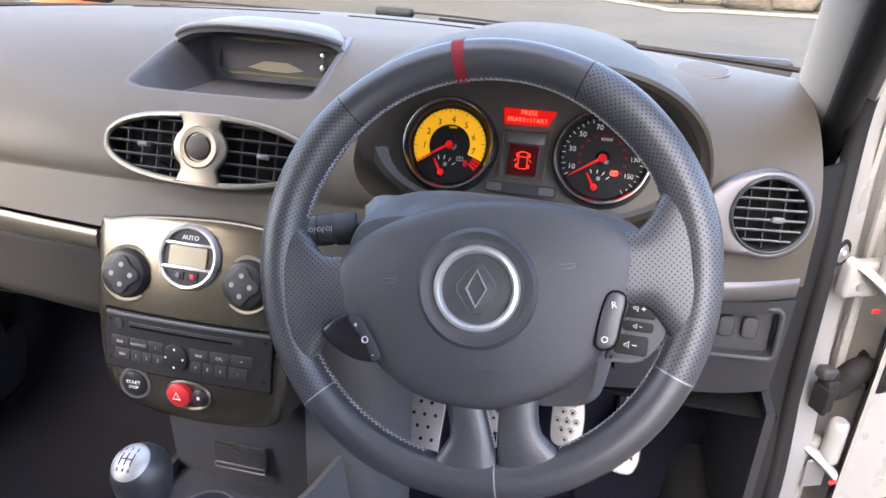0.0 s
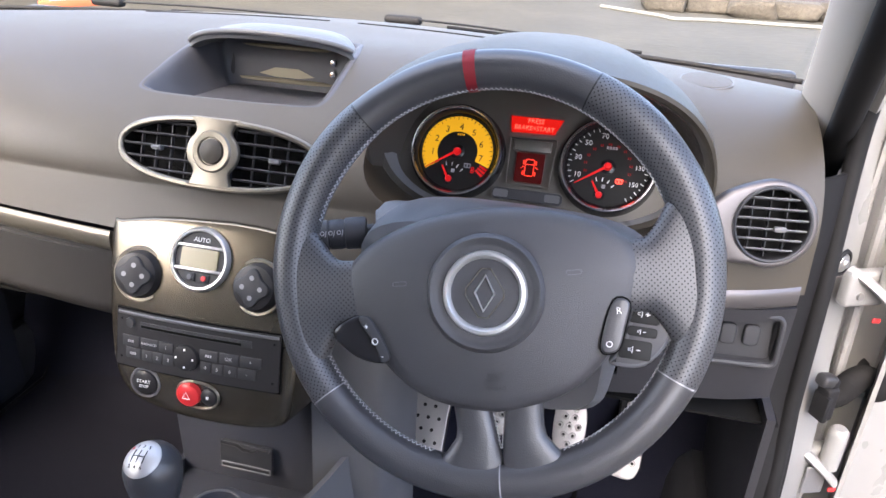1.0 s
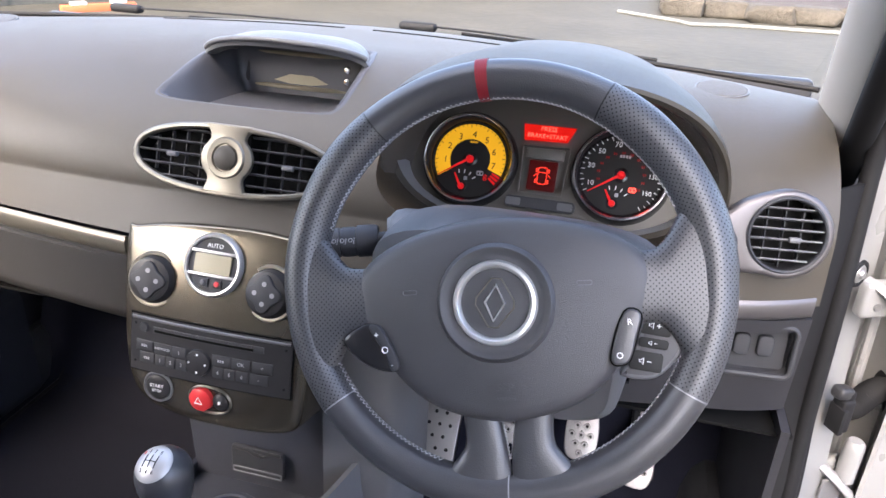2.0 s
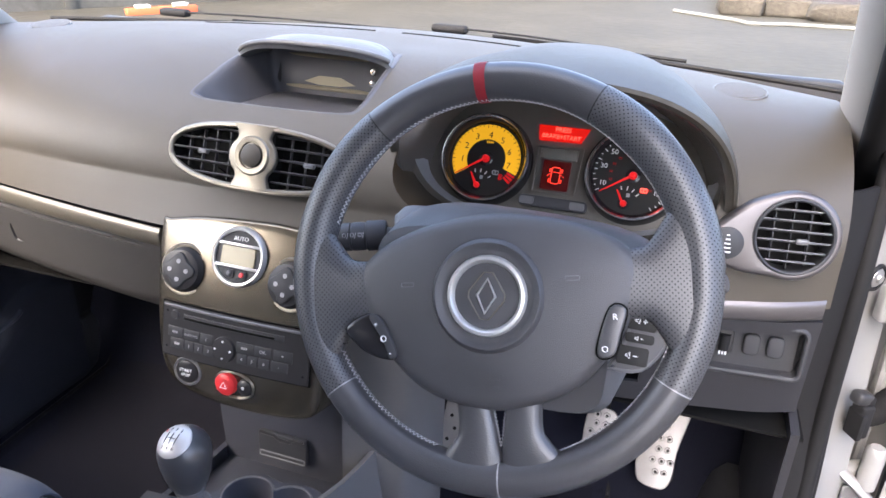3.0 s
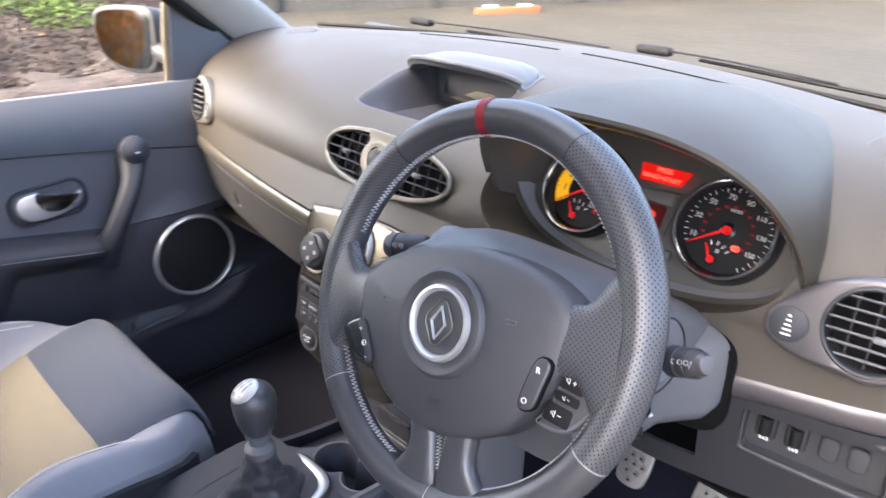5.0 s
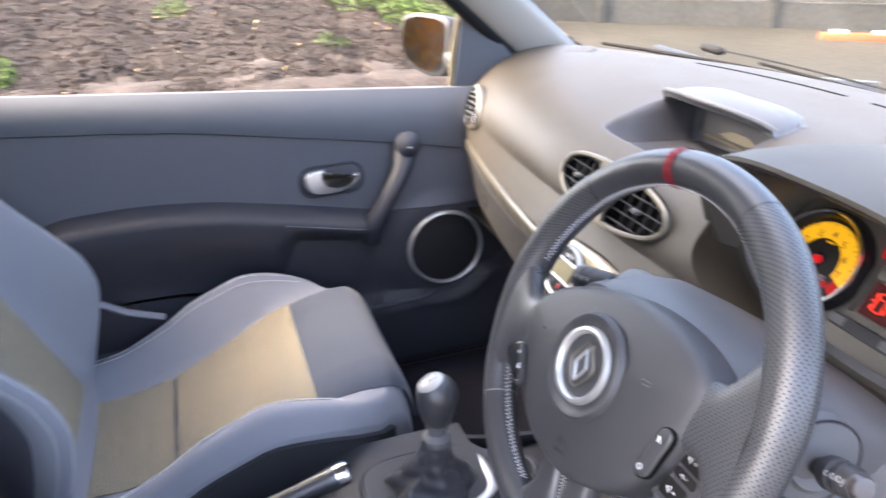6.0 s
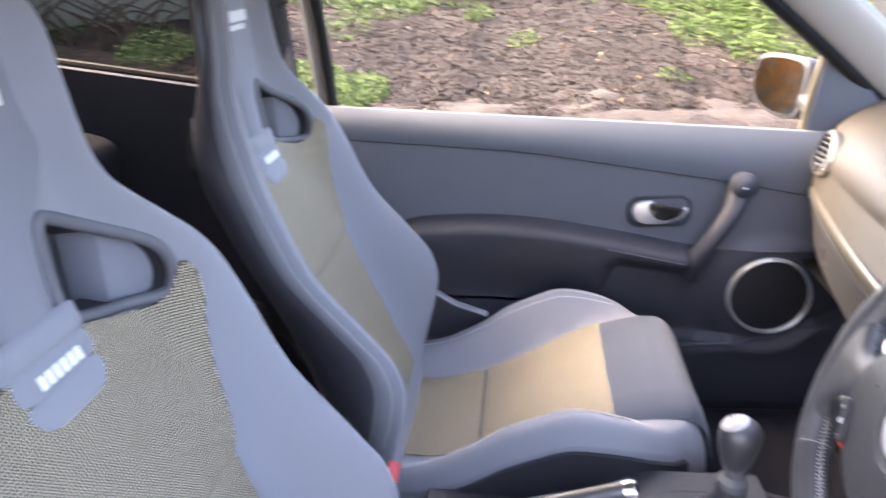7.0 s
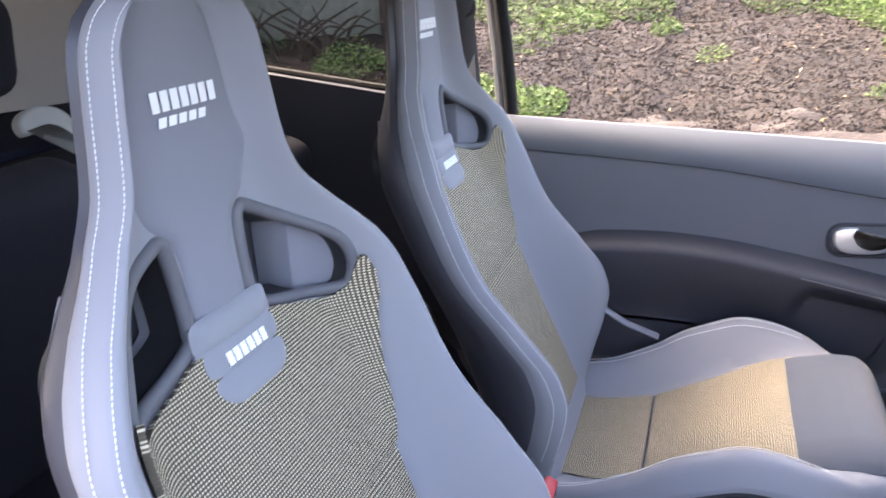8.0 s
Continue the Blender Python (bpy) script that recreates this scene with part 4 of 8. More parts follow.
part("bezel_face", rbox((0.026, 0.042, 0.004), 0.001, centre=(0.073, 0, 0.002)).at(m), BEZEL, bezel)
for y in (-0.008, 0.008):
    part("button", lathe([(0, 0.006), (0.004, 0.0055), (0.0062, 0.003), (0.0065, 0)], 16).at(m @ pose(0.070, y, 0.004)), CHROME, bezel)

# ---- instrument cluster ----
cluster = thing("instrument_cluster", pose(0.362, 0.35, 0.90), "hooded instrument cluster with a yellow rev counter and lit red displays", "instrument cluster")


def arch(y, w, zb, zt, n=28, p=2.4):
    pts = []
    for k in range(n + 1):
        t = math.pi * k / n
        c, s = math.cos(t), math.sin(t)
        pts.append(Vector((0.365 + w * math.copysign(abs(c) ** (2 / p), c), y, zb + (zt - zb) * abs(s) ** (2 / p))))
    return pts


def hood_arch(y, w, zb, zt, lean, p=2.4, n=40):
    return [Vector((q.x, q.y + lean * (q.z - zb), q.z)) for q in arch(y, w, zb, zt, n, p)]


lip = [(0.307, 0.193, 0.885, 1.056, -0.56, 3.0), (0.306, 0.196, 0.884, 1.061, -0.56, 3.0), (0.309, 0.199, 0.882, 1.065, -0.55, 3.0)]
outer = [hood_arch(*a) for a in lip] + [hood_arch(0.310, 0.201, 0.880, 1.069, -0.34, 2.9), hood_arch(0.310, 0.201, 0.880, 1.071, -0.05, 2.7), hood_arch(0.310, 0.200, 0.88, 1.068, 0.22, 2.5), hood_arch(0.36, 0.190, 0.88, 1.064, 0.30), hood_arch(0.44, 0.172, 0.90, 1.050, 0.25), hood_arch(0.54, 0.14, 0.93, 1.024, 0.2), hood_arch(0.62, 0.11, 0.95, 0.995, 0.2)]
inner_rings = [hood_arch(*lip[0]), hood_arch(0.309, 0.188, 0.885, 1.052, -0.54, 3.0), hood_arch(0.312, 0.186, 0.885, 1.048, -0.30, 2.9), hood_arch(0.318, 0.182, 0.885, 1.040, 0.10, 2.7), hood_arch(0.345, 0.172, 0.885, 1.016, 0.30)]
part("hood", loft(outer, loop=False), DASH, cluster, "rounded grey hood")
part("hood_lining", loft(inner_rings, loop=False), LINING, cluster)
FACE = axes((0.358, 0.352, 0.926), (0, -0.866, 0.5))
side = oval(0.172, 0.078, 60, 2.6, 0.004, 0.006)
mouth = [FACE @ Vector((x, y, 0.0)) for x, y in side]
brim = []
for x, y in oval(0.190, 0.092, 60, 2.5, 0.004, 0.006):
    p = FACE @ Vector((x, y, 0.012 + 0.043 * ease(-0.06, 0.03, y)))
    p.y = max(p.y, 0.245)
    brim.append(p)
sill_ring = [FACE @ Vector((x, y, 0.010 + 0.040 * ease(-0.06, 0.03, y))) for x, y in oval(0.182, 0.086, 60, 2.5, 0.004, 0.006)]
collar = []
for x, z in oval(0.190, 0.080, 60, 2.4, 0.362, 0.938):
    collar.append(Vector((x, dash_y(x, z) + 0.001, z)))
part("surround", loft([sill_ring, mouth], caps=False), SURROUND, cluster)
part("outer_surround", loft([collar, brim, sill_ring], caps=False), DASH, cluster)
part("face_plate", Geo([FACE @ Vector((x, y, -0.006)) for x, y in oval(0.176, 0.082, 60, 2.6, 0.004, 0.006)], [tuple(range(60))]), DARKGREY, cluster)


def gauge(name, x, y, r, label):
    m = FACE @ pose(x, y, 0)
    g = part(name, lathe([(0.0, 0.0), (r - 0.008, 0.0)], 64).at(m), DIAL, cluster, label)
    part("bezel", lathe([(r - 0.009, 0.001), (r - 0.006, 0.010), (r - 0.002, 0.013), (r, 0.012), (r + 0.002, 0.004), (r + 0.003, -0.006)], 64).at(m), GLOSSBLACK, g)
    part("chrome_rim", lathe([(r - 0.0045, 0.0115), (r - 0.003, 0.0135), (r - 0.0012, 0.0135), (r - 0.0004, 0.0115)], 64).at(m), CHROME, g)
    return g, m


def polar(r, a, z=0.0006):
    return Vector((r * math.cos(radians(a)), r * math.sin(radians(a)), z))


def mark(m, a, r0, r1, w, mat, parent):
    c = polar((r0 + r1) / 2, a)
    part("tick", rbox((r1 - r0, w, 0.0004), 0).at(m @ pose(c.x, c.y, c.z, 0, 0, a)), mat, parent)


tach, tm = gauge("rev_counter", -0.0905, -0.002, 0.056, "yellow-faced rev counter with a red needle")
# the needle's scale runs clockwise from the lower left
def arc_band(a0, a1, r0, r1, z=0.0005, n=48):
    return loft([[polar(r0, a0 + (a1 - a0) * k / n, z), polar(r1, a0 + (a1 - a0) * k / n, z)] for k in range(n + 1)], loop=False)


part("yellow_band", arc_band(214, -22, 0.0250, 0.0440).at(tm), YELLOW, tach)
for k in range(3):
    part("red_zone", arc_band(-24 - 6 * k, -28 - 6 * k, 0.0330, 0.0440, 0.0005, 6).at(tm), REDINK, tach)
for k in range(1, 9):
    c = polar(0.0305, 220 - 33 * k, 0.0012)
    part("numeral", words(str(k), 0.0112).at(tm @ pose(c.x, c.y, c.z)), REDINK if k == 8 else DIAL, tach)
for k in range(0, 33):
    a = 216 - 33 * k / 4.4
    mark(tm @ pose(0, 0, 0.0006), a, 0.0395 if k % 4 == 0 else 0.0415, 0.0437, 0.0008, DIAL, tach)
part("legend", bars(4, 0.0095, 0.0022, 0.0007).at(tm @ pose(0.0015, 0.0215, 0.0006)), YELLOW, tach)
speedo, sm = gauge("speedometer", 0.0910, 0.001, 0.056, "black speedometer with white numerals and a red needle")
for k, value in enumerate((10, 30, 50, 70, 90, 110, 130, 150)):
    c = polar(0.0365, 201 - 33 * k, 0.001)
    part("numeral", words(str(value), 0.0088 if value < 100 else 0.0076).at(sm @ pose(c.x, c.y, c.z)), INK, speedo)
for k in range(33):
    a = 209 - 33 * k / 4
    mark(sm, a, 0.0425 if k % 2 == 0 else 0.0445, 0.0468, 0.0008, INK, speedo)
for k in range(12):
    c = polar(0.0265, 196 - 21 * k, 0.0006)
    part("small_numeral", bars(2, 0.0044, 0.0028, 0.0006).at(sm @ pose(c.x, c.y, c.z)), DIMRED, speedo)
part("legend", bars(4, 0.0135, 0.0034, 0.0007).at(sm @ pose(0.002, 0.0225, 0.0006)), STITCH, speedo)
for g, m in ((tach, tm), (speedo, sm)):
    tip = polar(0.0435, 214, 0.005)
    back = polar(0.004, 34, 0.005)
    d = (tip - back).normalized()
    n = Vector((-d.y, d.x, 0))
    part("needle", Geo([back + n * 0.0018, tip + n * 0.0006, tip - n * 0.0006, back - n * 0.0018], [(0, 1, 2, 3)]).at(m), REDINK, g)
    part("hub_plate", lathe([(0.0, 0.0012), (0.0078, 0.0012), (0.0090, 0.0004)], 28).at(m), GLOSSBLACK, g)
    part("needle_hub", lathe([(0, 0.0075), (0.0035, 0.007), (0.0048, 0.003), (0.005, 0)], 20).at(m), REDINK, g)
    small = m @ pose(-0.006, -0.0345, 0)
    part("small_needle", Geo([Vector((0.0014, -0.0004, 0.003)), Vector((-0.0090, 0.0160, 0.003)), Vector((-0.0106, 0.0150, 0.003)), Vector((-0.0016, -0.0022, 0.003))], [(0, 1, 2, 3)]).at(small), REDINK, g)
    part("small_plate", lathe([(0.0, 0.0010), (0.0058, 0.0010), (0.0066, 0.0003)], 22).at(small), GLOSSBLACK, g)
    part("small_hub", lathe([(0, 0.005), (0.0030, 0.0045), (0.0040, 0.002), (0.0042, 0)], 16).at(small), REDINK, g)
    for k in range(4):
        mark(small, 106 - 22 * k, 0.0165, 0.0212, 0.0011, INK, g)
    part("symbol", rbox((0.0042, 0.0046, 0.0004), 0.001).at(small @ pose(0.0040, 0.0105, 0.0006)), STITCH, g)
    part("warning_symbol", (frame_ring(rounded(0.0085, 0.0058, 0.0014), 0.0012, 0.0004, None, 0.0001) + rbox((0.0016, 0.0032, 0.0004), 0)).at(m @ pose(0.0150, -0.0160, 0.0008)), STITCH if g is tach else GLOWTEXT, g)

win = part("message_window", Geo([FACE @ Vector(p) for p in ((-0.031, 0.0495, 0.002), (0.033, 0.0500, 0.002), (0.024, 0.0310, 0.002), (-0.028, 0.0295, 0.002))], [(0, 1, 2, 3)]), REDGLOW, cluster, "lit red message display")
part("message", words("PRESS", 0.0078).at(FACE @ pose(0.0, 0.0448, 0.0035)), GLOWTEXT, win)
part("message", words("BRAKE+START", 0.0074).at(FACE @ pose(-0.001, 0.0360, 0.0035)), GLOWTEXT, win)
part("centre_panel", frame_ring([(-0.029, 0.024), (0.029, 0.026), (0.026, -0.034), (-0.027, -0.034)], 0.002, 0.003).at(FACE), DARKGREY, cluster)
win2 = part("door_warning_window", prism(rounded(0.034, 0.036, 0.002), 0.003, 0).at(FACE @ pose(0.0, -0.012, 0.0)), glow("dim_red_window", (0.5, 0.004, 0.004), 0.006, (0.012, 0.003, 0.003)), cluster, "dark red window with a lit car outline")
car = frame_ring(rounded(0.0115, 0.0210, 0.0030), 0.0009, 0.0005, None, 0.0001) + rbox((0.0092, 0.0008, 0.0005), 0, centre=(0, 0.0040, 0))
for sx in (-1, 1):
    for py in (0.0062, -0.0068):
        car = car + rbox((0.0018, 0.0046, 0.0005), 0, centre=(sx * 0.0073, py, 0))
    car = car + rbox((0.0046, 0.0008, 0.0005), 0).at(pose(sx * 0.0084, 0.0002, 0, 0, 0, -sx * 40))
part("car_symbol", car.at(FACE @ pose(0.0, -0.012, 0.0036)), REDLINE, win2)
part("upper_plate", rbox((0.046, 0.014, 0.004), 0.002).at(FACE @ pose(0, 0.015, 0.0)), DARKGREY, cluster)
foot = part("warning_strip", prism(rounded(0.084, 0.014, 0.005), 0.003, 0.001).at(FACE @ pose(0.002, -0.046, 0)), DARK, cluster)
for x in (-0.030, 0.032):
    part("lens", prism(rounded(0.018, 0.009, 0.002), 0.001).at(FACE @ pose(x, -0.046, 0.003)), SHROUD, foot)

# ---- steering column and wheel ----
column = thing("steering_column", pose(0.365, 0.20, 0.86), "grey plastic steering column shroud with its stalks", "steering column")


def rounded_section(cx, cz, w, h, y, p=3.2, n=36):
    return [Vector((cx + x, y, cz + z)) for x, z in oval(w, h, n, p)]


part("upper_shroud", loft([rounded_section(0.368, 0.900, 0.116, 0.046, 0.062), rounded_section(0.368, 0.903, 0.126, 0.051, 0.072), rounded_section(0.37, 0.902, 0.130, 0.052, 0.125), rounded_section(0.372, 0.894, 0.129, 0.048, 0.165), rounded_section(0.372, 0.872, 0.126, 0.040, 0.215), rounded_section(0.372, 0.850, 0.120, 0.030, 0.265)]), SHROUD, column)
part("lower_shroud", loft([rounded_section(0.370, 0.838, 0.098, 0.056, 0.066, 4.5), rounded_section(0.370, 0.838, 0.108, 0.064, 0.078, 4.5), rounded_section(0.370, 0.836, 0.116, 0.066, 0.14, 5), rounded_section(0.370, 0.830, 0.120, 0.062, 0.19, 5), rounded_section(0.372, 0.824, 0.144, 0.056, 0.225, 5), rounded_section(0.372, 0.824, 0.146, 0.054, 0.25, 5)]), SHROUD, column)
part("gap_shadow", loft([rounded_section(0.374, 0.808, 0.149, 0.064, 0.246, 5), rounded_section(0.374, 0.808, 0.149, 0.064, 0.258, 5)]), VOID, column)
for y, z in ((0.150, 0.822), (0.140, 0.803)):
    part("screw", lathe([(0, 0.003), (0.003, 0.003), (0.0034, 0.006), (0.0062, 0.0055), (0.0075, 0.0)], 18).at(axes((0.486, y, z), (1, 0, 0.05))), BLACK, column, "black screw head")
part("printed_mark", bars(4, 0.011, 0.0045, 0.0010).at(axes((0.4872, 0.166, 0.8085), (1, 0, 0.05), up=(0, 0.3, 1))), INK, column)
left_boss = axes((0.246, 0.122, 0.911), (-0.97, -0.16, 0.06))
part("boss", lathe([(0.0, 0.006), (0.014, 0.0058), (0.024, 0.004), (0.0285, 0.000), (0.0310, -0.008), (0.0325, -0.03)], 48).at(left_boss @ Matrix.Diagonal((1.0, 1.05, 1, 1))), SHROUD, column, "rounded stalk collar")
BOSS = axes((0.5015, 0.128, 0.899), (0.97, -0.18, 0.10))
for r0, r1 in ((0.0355, 0.0368), (0.022, 0.0232)):
    part("boss_groove", lathe([(r0, 0.001), (r0, 0.0022), (r1, 0.0022), (r1, 0.001)], 48).at(BOSS), BLACK, column)
part("boss", lathe([(0.0, 0.006), (0.015, 0.0055), (0.0215, 0.0035), (0.0345, 0.002), (0.039, -0.008)], 48).at(BOSS), SHROUD, column)
for sx, tip, base in ((-1, (0.187, 0.100, 0.908), (0.244, 0.118, 0.914)), (1, (0.549, 0.114, 0.921), (0.5035, 0.126, 0.899))):
    a, b = Vector(base), Vector(tip)
    stalk = part("stalk", sweep([a, a.lerp(b, 0.4)], 0.0075, 14), BLACK, column, "black control stalk")
    d = (b - a).normalized()
    m = axes(a.lerp(b, 0.18 if sx < 0 else 0.35), d)
    L = (b - a).length * (0.82 if sx < 0 else 0.65)
    k_ = 1.18 if sx < 0 else 1.0
    part("switch_barrel", lathe([(r * k_, h) for r, h in ((0, 0), (0.0115, 0), (0.0130, 0.003), (0.0130, L * 0.40), (0.0115, L * 0.42), (0.0115, L * 0.46), (0.0122, L * 0.48), (0.0122, L * 0.70), (0.0112, L * 0.71), (0.0112, L * 0.74), (0.0122, L * 0.75), (0.0120, L - 0.004), (0.0100, L), (0, L))], 24).at(m), DARK, stalk, "dark grey twist barrel")
    if sx > 0:
        part("end_cap", lathe([(0.0, 0.008), (0.0075, 0.0075), (0.009, 0.005), (0.0095, 0.0)], 24).at(m @ pose(0, 0, L - 0.001)), DIMSILVER, stalk, "dull silver end cap")
    for k in range(3):
        q = axes(a.lerp(b, 0.55 + 0.13 * k) + Vector((0, -0.0112 * k_ - 0.0004, 0.006 * k_)), (0, -0.88, 0.47))
        part("symbol", (frame_ring(oval(0.0022, 0.0022, 12), 0.0006, 0.0004, None, 0.0001) + rbox((0.0006, 0.006, 0.0004), 0, centre=(0.0035, 0, 0))).at(q), STITCH, stalk)
    part("base_collar", lathe([(0.010, 0), (0.020, 0.001), (0.023, -0.004), (0.024, -0.02)], 28).at(axes(a, d)), SHROUD, stalk)

A_, TURN_ = radians(26), 12.5
WHEEL = axes((0.365, 0.0364, 0.9285), (0, -math.cos(A_), math.sin(A_))) @ pose(0, 0, 0, 0, 0, TURN_)
wheel = thing("steering_wheel", WHEEL, "black leather sports steering wheel with a dark red band", "steering wheel")
R, TUBE = 0.1685, 0.0165


def rim_radius(a):
    """Thumb rests swell the rim beside the upper seams."""
    g = 0.0
    for c in (42, 138):
        g += 0.0016 * math.exp(-((a - c) / 14) ** 2)
    for c in (12, 168):
        g += 0.0012 * math.exp(-((a - c) / 16) ** 2)
    return TUBE + g


def rim_piece(a0, a1, n, grow=0.0, m=24):
    rings, uv = [], []
    for k in range(n + 1):
        a = a0 + (a1 - a0) * k / n
        r = rim_radius(a % 360) + grow
        ca, sa = math.cos(radians(a)), math.sin(radians(a))
        row = []
        for j in range(m + 1):
            t = 2 * math.pi * j / m
            q = R + r * math.cos(t)
            row.append(Vector((q * ca, q * sa, 1.05 * r * math.sin(t))))
            uv.append((R * radians(a), TUBE * t))
        rings.append(row)
    g = loft(rings, loop=False, caps=False)
    g.uv = uv
    return g


part("rim_top", rim_piece(55.5, 124.5, 40), LEATHER, wheel, local=True)
part("rim_bottom", rim_piece(213, 327, 56), LEATHER, wheel, local=True)
part("rim_grip", rim_piece(124.5, 213, 48, 0.0003), PERF, wheel, "perforated leather grip", local=True)
part("rim_grip", rim_piece(-33, 55.5, 48, 0.0003), PERF, wheel, "perforated leather grip", local=True)
part("centre_band", total([rim_piece(88.6, 91.9, 6, 0.0004)] + [rim_piece(88.6 + 0.30 * k, 88.8 + 0.30 * k, 1, 0.0010) for k in range(11)]), REDTHREAD, wheel, "red band of wound thread", local=True)
for a in (55.5, 124.5, 213, 327, 270):
    part("seam", rim_piece(a - 0.2, a + 0.2, 1, 0.0005), STITCH if a > 200 else BLACK, wheel, local=True)
# cross stitching on the rim's inner side
zig = []
rng = random.Random(5)
for a0, a1 in ((20, 160), (200, 250), (290, 340)):
    pts = []
    for k in range(int((a1 - a0) / 0.75)):
        a = a0 + 0.75 * k + rng.uniform(-0.12, 0.12)
        r = R - rim_radius(a % 360) - 0.0002
        pts.append(Vector((r * math.cos(radians(a)), r * math.sin(radians(a)), (-0.0010 if k % 2 else 0.0062) + rng.uniform(-0.0005, 0.0005))))
    zig += [sweep([p, q], 0.00042, 4) for p, q in zip(pts, pts[1:])]
part("stitching", total(zig), PALETHREAD, wheel, "pale cross stitching", local=True, kind="stuff")

# side spokes in the same leather
def spoke(sx):
    rings, uv = [], []
    n, m = 14, 20
    for k in range(n + 1):
        t = k / n
        x = 0.160 - 0.068 * t
        top = 0.062 - 0.040 * ease(0, 0.55, t) - 0.004 * t
        bot = -0.090 + 0.050 * ease(0, 0.55, t) + 0.004 * t
        cy, hy = (top + bot) / 2, (top - bot) / 2
        th = 0.0145 - 0.003 * t
        cz = 0.002 + 0.006 * t
        row = []
        for j in range(m + 1):
            a = 2 * math.pi * j / m
            c, s = math.cos(a), math.sin(a)
            row.append(Vector((sx * x, cy + hy * math.copysign(abs(c) ** 0.75, c), cz + th * math.copysign(abs(s) ** 0.8, s))))
            uv.append((x, row[-1].y))
        rings.append(row)
    g = loft(rings, loop=False, caps=False)
    g.uv = uv
    return g


for sx in (-1, 1):
    part("spoke", spoke(sx), PERF, wheel, "perforated leather spoke", local=True)
# split lower spoke
for sx in (-1, 1):
    sec = []
    for k in range(9):
        t = k / 8
        y = -0.088 - 0.070 * t
        near, far = 0.0085 * max(0.0, 1 - t / 0.82), 0.0385 - 0.003 * math.sin(math.pi * t) + 0.018 * ease(0.55, 1.0, t)
        x, hw = sx * (near + far) / 2 + 0.002, (far - near) / 2
        z = 0.004 - 0.002 * t
        sec.append([Vector((x + hw * math.copysign(abs(math.cos(a)) ** 0.7, math.cos(a)), y, z + 0.010 * math.copysign(abs(math.sin(a)) ** 0.7, math.sin(a)))) for a in (2 * math.pi * j / 16 for j in range(16))])
    part("lower_spoke", loft(sec), LEATHER, wheel, local=True)
    zig = [Vector((sx * (0.0085 * max(0.0, 1 - t / 0.82) - 0.0004) + 0.002, -0.088 - 0.070 * t, 0.0075 if k % 2 else 0.0005)) for k, t in ((k, 0.30 + 0.46 * k / 22) for k in range(23))]
    part("spoke_stitching", total([sweep([p, q], 0.00042, 4) for p, q in zip(zig, zig[1:])]), PALETHREAD, wheel, local=True, kind="stuff")

shield = [(-0.109, 0.004), (-0.101, 0.022), (-0.075, 0.039), (-0.040, 0.050), (0.0, 0.0545), (0.040, 0.050), (0.075, 0.039), (0.101, 0.022), (0.111, 0.004), (0.107, -0.022), (0.094, -0.053), (0.068, -0.086), (0.040, -0.103), (0.0, -0.111), (-0.040, -0.103), (-0.068, -0.086), (-0.094, -0.053), (-0.107, -0.022)]
shield = [(p.x, p.y) for p in curve([(1.09 * x + 0.002, y, 0) for x, y in shield], 4, True)]


def dome(poly, z0, z1, r, bulge, cx=0.0, cy=-0.02, rings_n=7):
    """A cushion-shaped cover over an outline."""
    rings = [[Vector((x, y, z0)) for x, y in poly]]
    for k in range(4):
        d = r * (1 - math.cos(math.pi / 2 * k / 3))
        rings.append([Vector((x, y, z1 - r + r * math.sin(math.pi / 2 * k / 3))) for x, y in (inset(poly, d) if d else poly)])
    last = rings[-1]
    for k in range(1, rings_n + 1):
        t = k / rings_n * 0.985
        rings.append([Vector((p.x + (cx - p.x) * t, p.y + (cy - p.y) * t, z1 + bulge * (1 - (1 - t) ** 2))) for p in last])
    return loft(rings)


part("airbag_cover", dome(shield, -0.018, 0.020, 0.013, 0.010), PAD, wheel, "grained dark grey airbag cover", local=True)
EMB = (0.001, -0.0145)
part("emblem_well", lathe([(0.0470, 0.0275), (0.0455, 0.0305), (0.0435, 0.0322), (0.0415, 0.0318), (0.0395, 0.0300), (0.036, 0.0294), (0.0, 0.0294)], 56).at(pose(*EMB, 0)), PAD, wheel, local=True)
part("emblem_ring", lathe([(0.0268, 0.029), (0.0275, 0.0325), (0.0295, 0.0345), (0.0320, 0.0340), (0.0335, 0.0300)], 56).at(pose(*EMB, 0)), SATIN, wheel, "matt silver ring", local=True)
plate = [(0.0040, 0.0195), (0.0155, 0.003), (0.0155, -0.003), (0.0040, -0.0195), (-0.0040, -0.0195), (-0.0155, -0.003), (-0.0155, 0.003), (-0.0040, 0.0195)]
badge = part("emblem", prism(plate, 0.0016, 0.0006).at(pose(*EMB, 0.0294, 0, 0, -8)), PAD, wheel, "dark plate with a plain silver diamond", local=True)
part("emblem_edge", frame_ring(plate, 0.0012, 0.0022, None, 0.0005).at(pose(*EMB, 0.0296, 0, 0, -8)), SILVER, badge, local=True)
dia = [(0, 0.0150), (0.0086, 0), (0, -0.0150), (-0.0086, 0)]
part("diamond", frame_ring(dia, 0.0019, 0.0030, None, 0.0008).at(pose(*EMB, 0.0305, 0, 0, -8)), SATIN, badge, "plain silver diamond shape", local=True)
for x in (-0.068, 0.070):
    part("horn_mark", frame_ring(rounded(0.012, 0.004, 0.0015), 0.0007, 0.0006, None, 0.0001).at(pose(x, -0.003, 0.0258)), SHROUD, wheel, local=True)
part("lettering", words("SRP", 0.0085).at(pose(0.004, -0.081, 0.0264)), EMBOSS, wheel, local=True)
